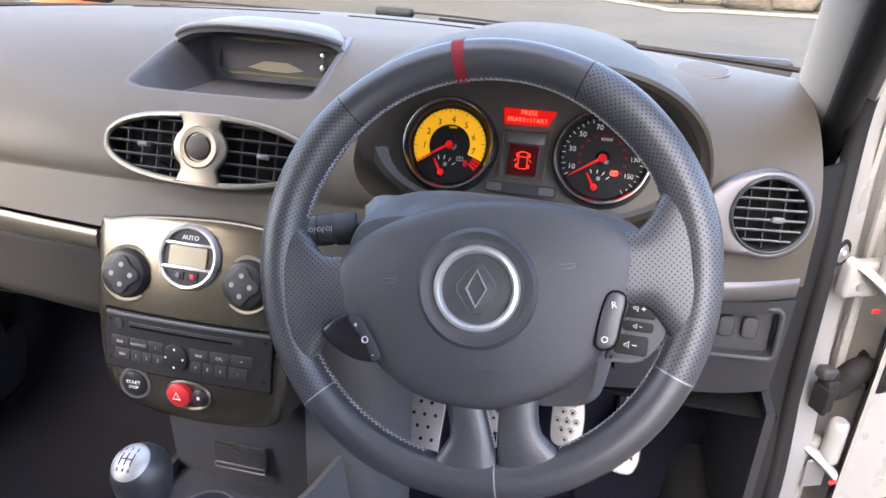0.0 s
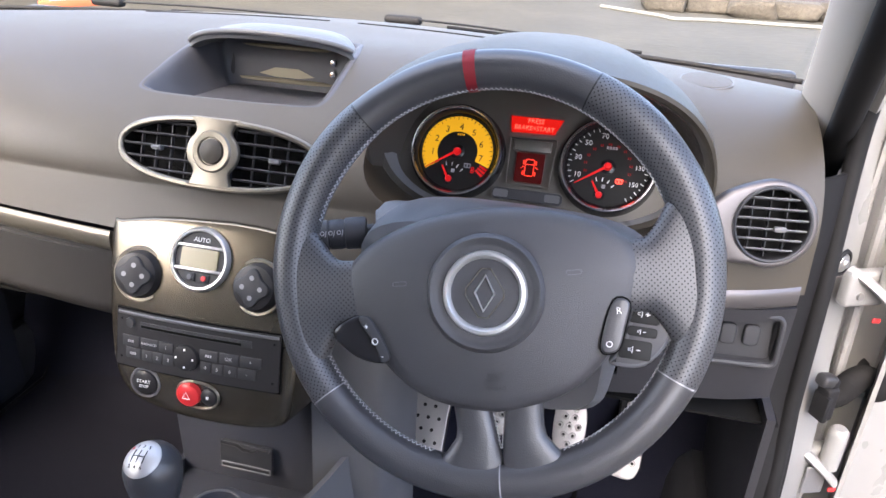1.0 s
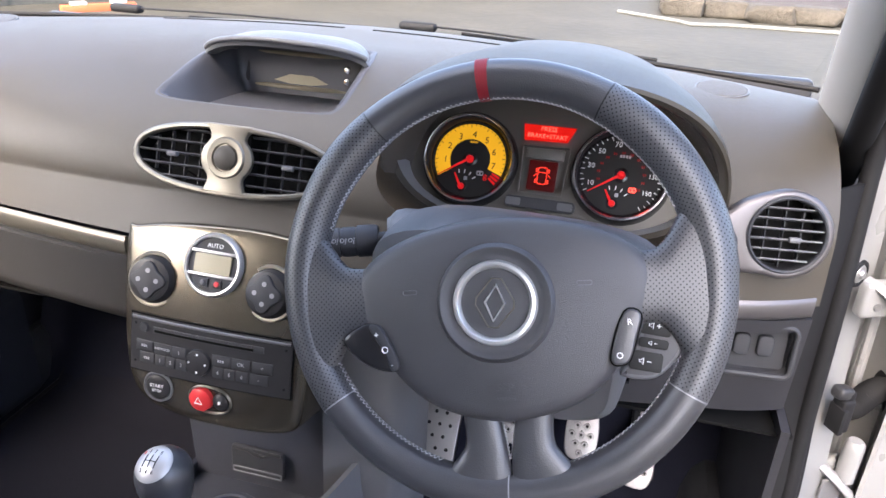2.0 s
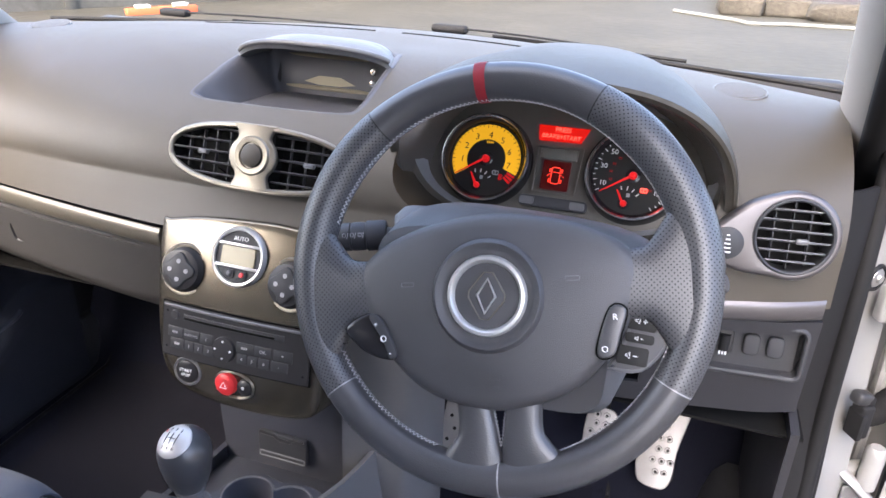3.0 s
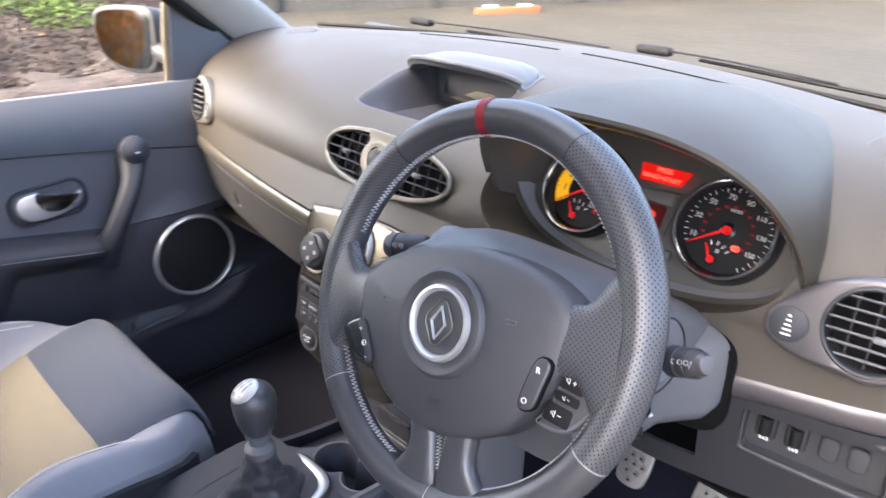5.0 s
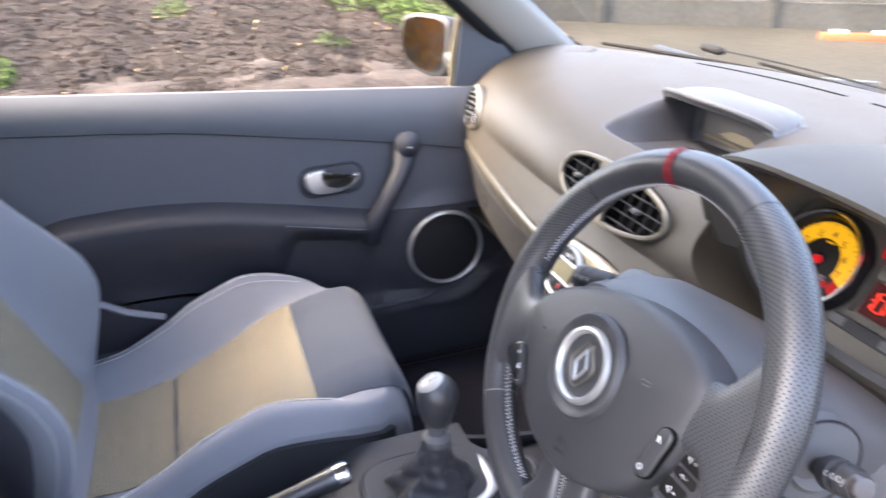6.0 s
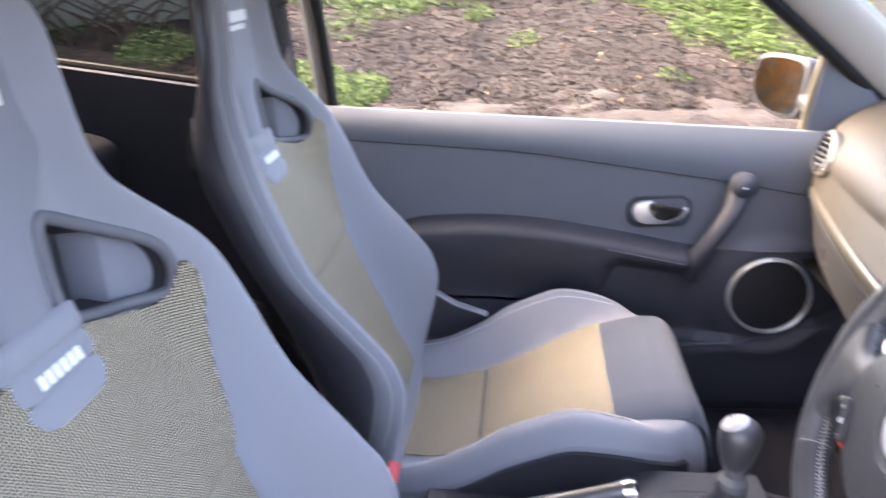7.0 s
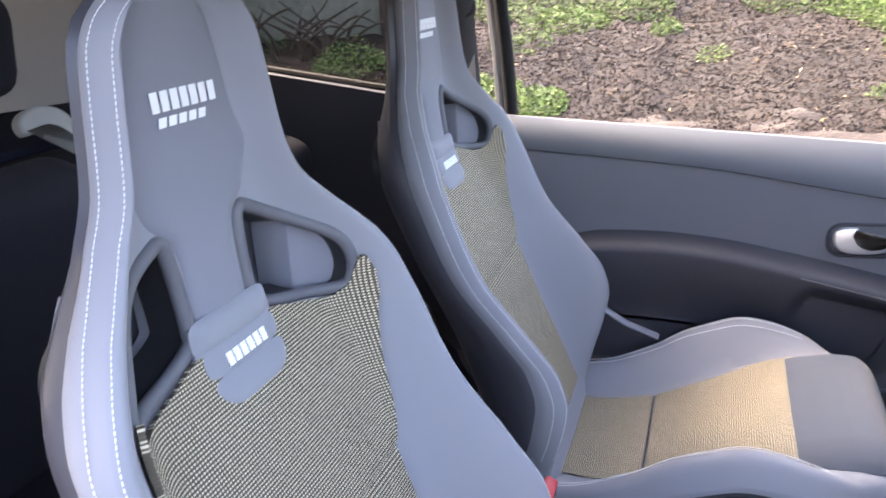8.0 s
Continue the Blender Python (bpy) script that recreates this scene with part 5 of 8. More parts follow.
part("lettering", words("AIRBAG", 0.0045).at(pose(0.004, -0.0895, 0.0262)), EMBOSS, wheel, local=True)

# thumb controls
left_pod = [(-0.130, -0.040), (-0.112, -0.027), (-0.096, -0.029), (-0.084, -0.050), (-0.080, -0.062), (-0.090, -0.067), (-0.112, -0.060)]
left_pod = [(p.x, p.y) for p in curve([(x, y, 0) for x, y in left_pod], 4, True)]
lp = part("thumb_pad", prism(left_pod, 0.016, 0.004).at(pose(0, 0, 0.004)), GLOSSBLACK, wheel, "gloss black cruise control pad", local=True)
lb = [(p.x, p.y) for p in curve([(-0.105, -0.030, 0), (-0.096, -0.0285, 0), (-0.0855, -0.048, 0), (-0.081, -0.062, 0), (-0.088, -0.065, 0), (-0.093, -0.050, 0)], 4, True)]
lk = part("rocker", prism(lb, 0.004, 0.0015).at(pose(0, 0, 0.0205)), DARK, lp, local=True)
for y, b_ in ((-0.036, "+"), (-0.060, "-")):
    part("marking", words(b_, 0.007).at(pose(-0.0985 - (y + 0.036) * 0.5, y, 0.0252)), INK, lk, local=True)
part("marking", frame_ring(oval(0.0028, 0.0028, 16), 0.0008, 0.0004, None, 0.0001).at(pose(-0.092, -0.048, 0.0248)), INK, lk, local=True)
rb = [(p.x, p.y) for p in curve([(0.098, -0.027, 0), (0.110, -0.029, 0), (0.105, -0.048, 0), (0.099, -0.064, 0), (0.088, -0.066, 0), (0.087, -0.056, 0)], 4, True)]
part("rocker_gap", prism(inset(rb, -0.0013), 0.004, 0.001).at(pose(0, 0, 0.0188)), VOID, wheel, local=True)
rk = part("rocker", prism(rb, 0.0050, 0.002).at(pose(0, 0, 0.0195)), LEATHER, wheel, "grey cruise rocker marked R and O", local=True)
part("marking", words("R", 0.007).at(pose(0.1015, -0.0345, 0.0258)), INK, rk, local=True)
part("marking", words("O", 0.007).at(pose(0.0925, -0.0595, 0.0258)), INK, rk, local=True)
rp = [(p.x, p.y) for p in curve([(0.112, -0.029, 0), (0.134, -0.033, 0), (0.142, -0.044, 0), (0.138, -0.062, 0), (0.118, -0.080, 0), (0.092, -0.077, 0), (0.100, -0.064, 0), (0.107, -0.047, 0)], 4, True)]
rpad = part("thumb_pad", prism(rp, 0.016, 0.003).at(pose(0, 0, -0.010)), SHROUD, wheel, "grey audio control pod behind the spoke", local=True)
part("pad_plate", prism(inset(rp, 0.0035), 0.0012, 0.0004).at(pose(0.001, 0, 0.0056)), PAD, rpad, "dark grey button plate", local=True)
for k, (x, y, w, h) in enumerate(((0.1215, -0.0395, 0.0235, 0.0150), (0.1185, -0.0530, 0.0225, 0.0078), (0.1120, -0.0665, 0.0245, 0.0150))):
    bt = part("button", prism(rounded(w, h, 0.0025), 0.0010, 0.0004).at(pose(x, y, 0.0066, 0, 0, -12)), DIAL, rpad, local=True)
    horn = [(-0.0055, 0.0010), (-0.0040, 0.0010), (-0.0018, 0.0028), (-0.0018, -0.0028), (-0.0040, -0.0010), (-0.0055, -0.0010)]
    sign = frame_ring(horn, 0.0006, 0.0003, None, 0.0001) + rbox((0.0034, 0.0006, 0.0003), 0, centre=(0.0022, 0, 0)) + (rbox((0.0006, 0.0034, 0.0003), 0, centre=(0.0022, 0, 0)) if k == 0 else Geo())
    part("marking", sign.at(pose(x, y, 0.0078, 0, 0, -12) @ Matrix.Scale(0.7 if k == 1 else 1.0, 4)), INK, bt, local=True)
part("boss", lathe([(0.0, -0.055), (0.034, -0.055), (0.042, -0.02), (0.042, 0.0)], 24), DARK, wheel, local=True)

# ---- centre stack ----
stack = thing("centre_stack", pose(0, 0.2, 0.60), "satin bronze-grey centre stack with climate dials and radio", "centre console")
S = axes((0, 0.128, 0.65), (0, -0.95, 0.313))
sb = lambda x, y: -0.008 * (x / 0.13) ** 2 - 0.9 * (y - 0.10) ** 2
outline = [(-0.123, 0.196), (-0.110, 0.204), (-0.06, 0.213), (0.0, 0.218), (0.06, 0.219), (0.118, 0.212), (0.130, 0.200), (0.131, 0.10), (0.128, 0.02), (0.120, -0.012), (0.09, -0.024), (0.03, -0.028), (-0.03, -0.026), (-0.075, -0.016), (-0.098, 0.004), (-0.108, 0.04), (-0.115, 0.11)]
outline = [(p.x, p.y) for p in curve([(x, y, 0) for x, y in outline], 4, True)]


def slab(poly, levels, bend, cx, cy, n=8):
    """An outline raised through (draw-in, height) levels, then closed over a bent face."""
    rings = [[Vector((x, y, h + bend(x, y))) for x, y in (inset(poly, d) if d else poly)] for d, h in levels]
    last, h = rings[-1], levels[-1][1]
    for k in range(1, n + 1):
        t = k / n * 0.98
        rings.append([Vector((q[0], q[1], h + bend(q[0], q[1]))) for q in ((p.x + (cx - p.x) * t, p.y + (cy - p.y) * t) for p in last)])
    return loft(rings)


part("fascia", slab(outline, [(0, -0.10), (0, -0.006), (0.001, -0.002), (0.004, 0.0)], sb, 0.0, 0.10, 14).at(S), STACK, stack, "satin bronze-grey fascia")


def on(x, y, lift=0.0):
    """A frame on the fascia's curved face."""
    return S @ pose(x, y, sb(x, y) + lift, -math.degrees(math.atan(1.8 * (y - 0.10))), -math.degrees(math.atan(-0.016 * x / 0.0169)) * -1, 0)


for x, y in ((-0.074, 0.143), (0.078, 0.150)):
    m = on(x, y)
    d = part("climate_dial", lathe([(0.0, 0.014), (0.020, 0.0135), (0.0255, 0.012), (0.028, 0.006), (0.029, 0.0)], 40).at(m), BLACK, stack, "round black climate dial with a cross-shaped pad")
    part("dial_ring", lathe([(0.029, 0.0), (0.0295, 0.002), (0.0325, 0.0022), (0.034, 0.0)], 40).at(m), SILVER, d)
    cross = [(0.0195 * (1 + 0.16 * math.cos(4 * t)) * math.cos(t), 0.0195 * (1 + 0.16 * math.cos(4 * t)) * math.sin(t)) for t in (2 * math.pi * k / 48 for k in range(48))]
    part("pad", prism(cross, 0.004, 0.0015).at(m @ pose(0, 0, 0.0125)), DARK, d)
    for a in range(0, 360, 90):
        part("marking", prism(oval(0.003, 0.003, 12), 0.0005, 0).at(m @ pose(0.0115 * math.cos(radians(a)), 0.0115 * math.sin(radians(a)), 0.0165)), STITCH, d)
m = on(0.004, 0.172)
cl = part("climate_display", lathe([(0.0, 0.003), (0.0345, 0.003), (0.0365, 0.0)], 48).at(m), DARK, stack, "round climate display in a silver ring")
part("ring", lathe([(0.0325, 0.003), (0.033, 0.0065), (0.0355, 0.007), (0.038, 0.004), (0.0385, 0.0)], 56).at(m), SATIN, cl)
part("screen", prism(rounded(0.047, 0.023, 0.002), 0.002).at(m @ pose(0.0, 0.001, 0.003)), LCD, cl, "unlit climate display")
for y in (0.0150, -0.0125):
    part("crossbar", rbox((2 * math.sqrt(0.033 ** 2 - y * y), 0.0035, 0.004), 0.001).at(m @ pose(0, y, 0.004)), SATIN, cl)
part("lettering", words("AUTO", 0.0075).at(m @ pose(0, 0.0225, 0.0034)), INK, cl)
for x, mt in ((-0.009, SHROUD), (0.009, RED)):
    part("button", rbox((0.013, 0.010, 0.003), 0.002).at(m @ pose(x, -0.0215, 0.004)), DARK, cl)
    part("lamp", lathe([(0, 0.002), (0.0028, 0.0015), (0.0035, 0)], 14).at(m @ pose(x, -0.0215, 0.0055)), mt, cl)

radio = thing("car_radio", S @ pose(0.006, 0.065, 0), "black car radio with a disc slot and rows of buttons", "car radio")
RX, RY = 0.007, 0.063
RS = S @ pose(RX, RY, -0.0012, 3.8, 0, 0)
part("gap", sheet(lambda u, v: ((u - 0.5) * 0.216, (v - 0.5) * 0.074, sb(RX + (u - 0.5) * 0.216, 0.1) + 0.0012), 30, 2, 0.004).at(RS), VOID, radio)
part("front", sheet(lambda u, v: ((u - 0.5) * 0.212, (v - 0.5) * 0.070, sb(RX + (u - 0.5) * 0.212, 0.1) + 0.0030), 30, 4, 0.006).at(RS), BLACK, radio)


def on_radio(x, y, lift=0.0035):
    return RS @ pose(x, y, sb(RX + x, 0.1) + 0.0022 + lift, 0, math.degrees(math.atan(0.016 * (RX + x) / 0.0169)), 0)


part("slot_bevel", total([rbox((0.0148, 0.0085, 0.002), 0.0006).at(on_radio(-0.066 + 0.0145 * k, 0.0195, 0.0006)) for k in range(10)]), DARK, radio)
part("disc_slot", total([rbox((0.0146, 0.0028, 0.002), 0).at(on_radio(-0.064 + 0.0145 * k, 0.0185, 0.0014)) for k in range(9)]), VOID, radio)
part("upper_lip", sweep([on_radio(-0.104 + 0.0208 * k, 0.0318, 0.0004) @ Vector((0, 0, 0)) for k in range(11)], 0.0022, 8), SHROUD, radio)
row_1 = ((-0.0855, 0.0245, ""), (-0.0600, 0.0240, "RADIO/CD"), (-0.0370, 0.0195, "i"), (0.0190, 0.0240, ""), (0.0445, 0.0240, "OK"), (0.0715, 0.0260, "+"))
row_2 = ((-0.0820, 0.0215, ""), (-0.0630, 0.0140, "1"), (-0.0485, 0.0130, "2"), (-0.0335, 0.0150, "3"), (0.0155, 0.0140, "4"), (0.0305, 0.0135, "5"), (0.0465, 0.0155, "6"), (0.0675, 0.0230, "-"))
for row, yy in ((row_1, -0.0025), (row_2, -0.0175)):
    for x, w, sign in row:
        bt = part("button", rbox((w, 0.0138, 0.0026), 0.0016).at(on_radio(x, yy, 0.0006)), DARK, radio)
        mark_m = on_radio(x, yy, 0.0021)
        if sign:
            part("marking", words(sign, 0.0044 if len(sign) > 2 else 0.0062).at(mark_m), STITCH, bt)
        else:
            part("marking", bars(3, 0.009, 0.003, 0.0010).at(mark_m), STITCH, bt)
jm = on_radio(-0.0100, -0.0095, 0.0)
jog = part("jog_button", lathe([(0, 0.006), (0.008, 0.006), (0.0155, 0.0045), (0.0165, 0.001)], 28).at(jm), BLACK, radio)
for a in range(0, 360, 90):
    part("marking", prism(oval(0.0014, 0.0014, 8), 0.0006).at(jm @ pose(0.011 * math.cos(radians(a)), 0.011 * math.sin(radians(a)), 0.0055)), INK, jog)
pm = on_radio(-0.0865, 0.0205, 0.0)
part("power_button", lathe([(0, 0.004), (0.0055, 0.0035), (0.0068, 0.0)], 20).at(pm), DARK, radio)
for x, y in ((-0.099, 0.024), (-0.099, -0.024), (0.099, 0.024), (0.099, -0.024)):
    part("fixing_hole", prism(oval(0.0016, 0.0016, 10), 0.0004).at(on_radio(x, y, 0.0012)), GLOSSBLACK, radio)

m = on(-0.060, 0.010)
st = part("start_button", lathe([(0.0, 0.006), (0.012, 0.006), (0.0155, 0.004), (0.0165, 0.0)], 32).at(m), BLACK, stack, "round black start-stop button")
part("button_ring", lathe([(0.0165, 0.0), (0.017, 0.0035), (0.0195, 0.0035), (0.0205, 0.0)], 36).at(m), SHROUD, st)
part("lettering", words("START", 0.0062).at(m @ pose(0, 0.003, 0.0064)), INK, st)
part("lettering", words("STOP", 0.0052).at(m @ pose(0, -0.0035, 0.0064)), INK, st)
m = on(0.000, 0.007)
hz = part("hazard_button", lathe([(0.0, 0.009), (0.010, 0.0085), (0.0145, 0.006), (0.0155, 0.0)], 32).at(m), RED, stack, "round red hazard warning button")
tri = [(0, 0.006), (-0.0055, -0.0035), (0.0055, -0.0035)]
part("triangle", frame_ring([tri[0], tri[1], tri[2]], 0.0013, 0.0004, None, 0.0001).at(m @ pose(0, 0, 0.0092)), INK, hz)
part("button_ring", frame_ring(oval(0.029, 0.0185, 44, 2.3, 0.011, 0), 0.0028, 0.003).at(m), SILVER, hz)
lk_ = part("lock_button", lathe([(0.0, 0.006), (0.007, 0.0055), (0.0105, 0.003), (0.011, 0.0)], 24).at(on(0.026, 0.007)), BLACK, stack, "small black door-lock button")
part("marking", rbox((0.0035, 0.004, 0.0005), 0).at(on(0.026, 0.007, 0.006)), INK, lk_)

# ---- centre console, gear lever, handbrake ----
console = thing("floor_console", pose(0, 0.0, 0.30), "dark plastic floor console with an open tray", "centre console")


def wall(sx):
    def fn(u, v):
        if sx > 0:
            y = 0.205 - 0.37 * u
            top = along(y, (-0.17, 0.505), (0.0, 0.508), (0.11, 0.511), (0.15, 0.516), (0.205, 0.545))
            x = along(y, (-0.17, 0.107), (0.0, 0.116), (0.11, 0.127), (0.15, 0.145), (0.205, 0.176)) + 0.06 * v ** 1.3
        else:
            y = 0.290 - 0.455 * u
            top = along(y, (-0.17, 0.500), (0.02, 0.498), (0.07, 0.470), (0.14, 0.450), (0.29, 0.425))
            x = -along(y, (-0.17, 0.090), (0.05, 0.098), (0.29, 0.104)) - 0.03 * v
        return x, y, top + (0.30 - top) * v
    return fn


# right wall painted lighter than the left, as if lit through the driver's door
part("side_wall", sheet(wall(1), 24, 8, 0.008), SHROUD, console)
part("side_wall", sheet(wall(-1), 24, 8, 0.008), SLATE, console)
part("tray_floor", sheet(lambda u, v: (-0.098 + 0.235 * u, 0.25 - 0.21 * v, 0.405 + 0.035 * v), 6, 6, 0.008), SLATE, console)
back = part("tray_back", sheet(lambda u, v: (-0.105 + 0.265 * u, 0.252 - 0.006 * v, 0.385 + 0.20 * v), 6, 6, 0.008), SLATE, console)
dr = axes((0.006, 0.243, 0.468), (0, -1, 0.10))
drawer = part("ashtray_flap", prism(rounded(0.082, 0.046, 0.005), 0.006, 0.002).at(dr), DARK, console)
part("grip", frame_ring(rounded(0.078, 0.010, 0.003), 0.002, 0.002).at(dr @ pose(0, -0.016, 0.006)), SHROUD, drawer)
part("lip", sweep([(-0.037, 0.020, 0.006), (-0.012, 0.020, 0.007), (-0.004, 0.014, 0.007), (0.012, 0.014, 0.007), (0.02, 0.020, 0.007), (0.037, 0.020, 0.006)], 0.0028, 8).at(dr), BLACK, drawer)
CUPS = ((0.036, 0.104, 0.0335), (0.093, 0.108, 0.0315))
block = [(p.x, p.y) for p in curve([(-0.085, 0.040, 0), (-0.050, 0.062, 0), (-0.012, 0.090, 0), (0.004, 0.132, 0), (0.034, 0.147, 0), (0.066, 0.142, 0), (0.098, 0.149, 0), (0.128, 0.140, 0), (0.136, 0.110, 0), (0.128, 0.045, 0)], 4, True)]
solid_ = loft([[Vector((x, y, z)) for x, y in block] for z in (0.40, 0.505)] + [[Vector((x, y, 0.508)) for x, y in inset(block, 0.003)]])
part("cup_holder", cut_out(solid_, [loft([[Vector((x + r * k * math.cos(t), y + r * k * math.sin(t), z)) for t in (2 * math.pi * j / 40 for j in range(40))] for z, k in ((0.445, 0.86), (0.52, 1.0))]) for x, y, r in CUPS]), SLATE, console, "twin cup holder sunk into the console")
for (x, y, r), (ox, oy, o_r) in (CUPS, CUPS[::-1]):
    edge_ = [Vector((x + r * math.cos(t), y + r * math.sin(t), 0.508)) for t in (2 * math.pi * j / 72 for j in range(72))]
    out = [math.hypot(p.x - ox, p.y - oy) > o_r for p in edge_]
    first = next(j for j in range(72) if out[j] and not out[j - 1])
    run = []
    for j in range(first, first + 72):
        if not out[j % 72]:
            break
        run.append(edge_[j % 72])
    part("cup_rim", sweep(run, 0.0016, 8), SHROUD, console)


def gear_deck(u, v):
    x, y = -0.085 + 0.195 * u, 0.060 - 0.520 * v
    return x, y, 0.508 + 0.004 * math.cos(3 * (x - 0.01) / 0.1) - 0.06 * ease(0.3, 0.6, v)


part("deck", sheet(gear_deck, 12, 24, 0.010), DARK, console)
GB = (0.034, -0.028, 0.510)
ring_ = oval(0.074, 0.100, 56, 3.2)
part("gear_frame", frame_ring(ring_, 0.010, 0.010, None, 0.004).at(pose(*GB)), DARK, console)
part("gear_frame_slope", loft([[Vector((x, y, 0.009)) for x, y in inset(ring_, 0.009)], [Vector((x, y, 0.003)) for x, y in inset(ring_, 0.024)]], caps=False).at(pose(*GB)), SHROUD, console)
arc = [(x, y) for x, y in oval(0.0625, 0.089, 160, 3.4) if math.atan2(y, x) > -0.25 and math.atan2(y, x) < 2.05]
arc.sort(key=lambda p: math.atan2(p[1], p[0]))
part("gear_trim", sweep([(x, y, 0.0105) for x, y in arc], [0.0012 + 0.0062 * math.sin(math.pi * k / (len(arc) - 1)) ** 0.8 for k in range(len(arc))], 10, flat=0.35).at(pose(*GB)), SATIN, console, "satin silver crescent trim")

lever = thing("gear_lever", pose(GB[0], GB[1], 0.51), "gear lever with a leather gaiter and a silver-topped knob", "gear lever")
NECK = Vector((0.064, -0.026, 0.618))
rings = []
for k in range(41):
    t = k / 40
    fold = math.sin(math.pi * min(1, 0.12 + t)) ** 0.5 if t < 0.88 else 0.0
    c = Vector((GB[0] + 0.004, GB[1], 0.512)).lerp(NECK, t ** 0.8)
    w, d = along(t, (0, 0.050), (0.12, 0.043), (0.35, 0.031), (0.65, 0.0225), (1, 0.0175)), along(t, (0, 0.070), (0.12, 0.056), (0.35, 0.036), (0.65, 0.0235), (1, 0.0175))
    rings.append([c + Vector((x * (1 + 0.15 * math.sin(6 * a + 4 * t) * fold + 0.045 * math.sin(26 * t + 3 * a)), y * (1 + 0.15 * math.sin(5 * a - 5 * t) * fold + 0.045 * math.sin(24 * t - 2 * a)), 0.004 * math.sin(5 * a) * (1 - t))) for a, (x, y) in ((2 * math.pi * j / 80, oval(w, d, 80, 2.4)[j]) for j in range(80))])
part("gaiter", loft(rings), GAITER, lever, "creased black leather gaiter")
KM = axes(NECK, (-0.02, 0.03, 1), up=(0, 1, 0.1))
part("collar", lathe([(0.0175, -0.004), (0.0195, 0.0), (0.0195, 0.008), (0.0160, 0.012), (0.0130, 0.015), (0.0130, 0.024), (0.0165, 0.027), (0.0170, 0.031), (0.0135, 0.034)], 32).at(KM), SHROUD, lever)
BALL = 0.076
knob_line = [(0.012, 0.030), (0.0165, 0.031), (0.0200, 0.037), (0.0240, 0.050), (0.0268, 0.064), (0.0278, BALL)] + [(0.0278 * math.cos(radians(a)), BALL + 0.0278 * math.sin(radians(a))) for a in range(15, 91, 15)]
part("knob", lathe(knob_line, 40).at(KM), GAITER, lever, "black leather knob")
CAP = axes(KM @ Vector((0, 0, BALL)), (-0.12, -0.42, 0.90), up=(0, 1, 0.45))
cap = part("knob_cap", lathe([(0.0, 0.0288), (0.0050, 0.0284), (0.0100, 0.0271), (0.0145, 0.0251), (0.0178, 0.0228), (0.0190, 0.0214), (0.0188, 0.0200)], 40).at(CAP), KNOBCAP, lever, "polished cap engraved with the gear pattern")


def on_cap(x, y):
    """A frame on the domed cap."""
    h = math.sqrt(0.0290 ** 2 - x * x - y * y)
    return CAP @ axes((x, y, h), (x, y, h), up=(0, 1, 0))


gate = Geo()
for x in (-0.0062, 0.0, 0.0062):
    for k in range(5):
        gate = gate + rbox((0.0008, 0.0026, 0.0005), 0).at(on_cap(x, -0.0050 + 0.0025 * k))
for k in range(6):
    gate = gate + rbox((0.0026, 0.0008, 0.0005), 0).at(on_cap(-0.0052 + 0.0021 * k, 0.0))
part("gate", gate, DIAL, cap)
for x, y, b_ in ((-0.0062, 0.0100, "1"), (0, 0.0105, "3"), (0.0062, 0.0100, "5"), (-0.0062, -0.0100, "2"), (0, -0.0105, "4"), (0.0062, -0.0100, "6"), (-0.0115, 0.0078, "R")):
    part("numeral", words(b_, 0.0052).at(on_cap(x, y)), RED if b_ == "R" else DIAL, cap)

brake = thing("handbrake", pose(0.03, -0.30, 0.48), "handbrake lever with a black grip and silver button end", "handbrake")
hb = [Vector((0.012, -0.46, 0.455)), Vector((0.020, -0.38, 0.490)), Vector((0.027, -0.28, 0.527)), Vector((0.032, -0.20, 0.556)), Vector((0.035, -0.155, 0.572))]
part("arm", sweep(hb[:3], 0.012, 14), BLACK, brake)
part("grip", sweep(curve(hb[1:], 5), [0.013, 0.0145, 0.0155, 0.016, 0.016, 0.016, 0.016, 0.0155, 0.015, 0.015, 0.015, 0.0155, 0.016, 0.0165, 0.017, 0.0155], 18), LEATHER, brake)
d = (hb[4] - hb[3]).normalized()
part("end_cap", lathe([(0.0172, 0.0), (0.0172, 0.010), (0.015, 0.016), (0.008, 0.019), (0, 0.0195)], 28).at(axes(hb[4] - d * 0.004, d)), CHROME, brake, "chrome end cap")
part("blade", sweep([hb[2] + Vector((0, 0, 0.014)), hb[3] + Vector((0, 0, 0.0155)), hb[4] + Vector((0, 0, 0.0155))], 0.004, 8, flat=0.5), SILVER, brake)

buckle = thing("seat_belt_buckle", pose(-0.005, -0.47, 0.50), "black seat belt buckle with a red release button", "seat belt")
BM = axes((-0.010, -0.505, 0.545), (0.1, 0.42, 0.9), up=(0, 1, 0))
part("housing", rbox((0.050, 0.026, 0.07), 0.006, centre=(0, 0, -0.035)).at(BM), BLACK, buckle)
part("release_button", rbox((0.042, 0.020, 0.010), 0.003).at(BM @ pose(0, 0, 0.001)), RED, buckle)
part("stem", sweep([BM @ Vector((0, 0, -0.07)), BM @ Vector((0, 0, -0.20))], 0.012, 8, flat=0.5), BLACK, buckle)

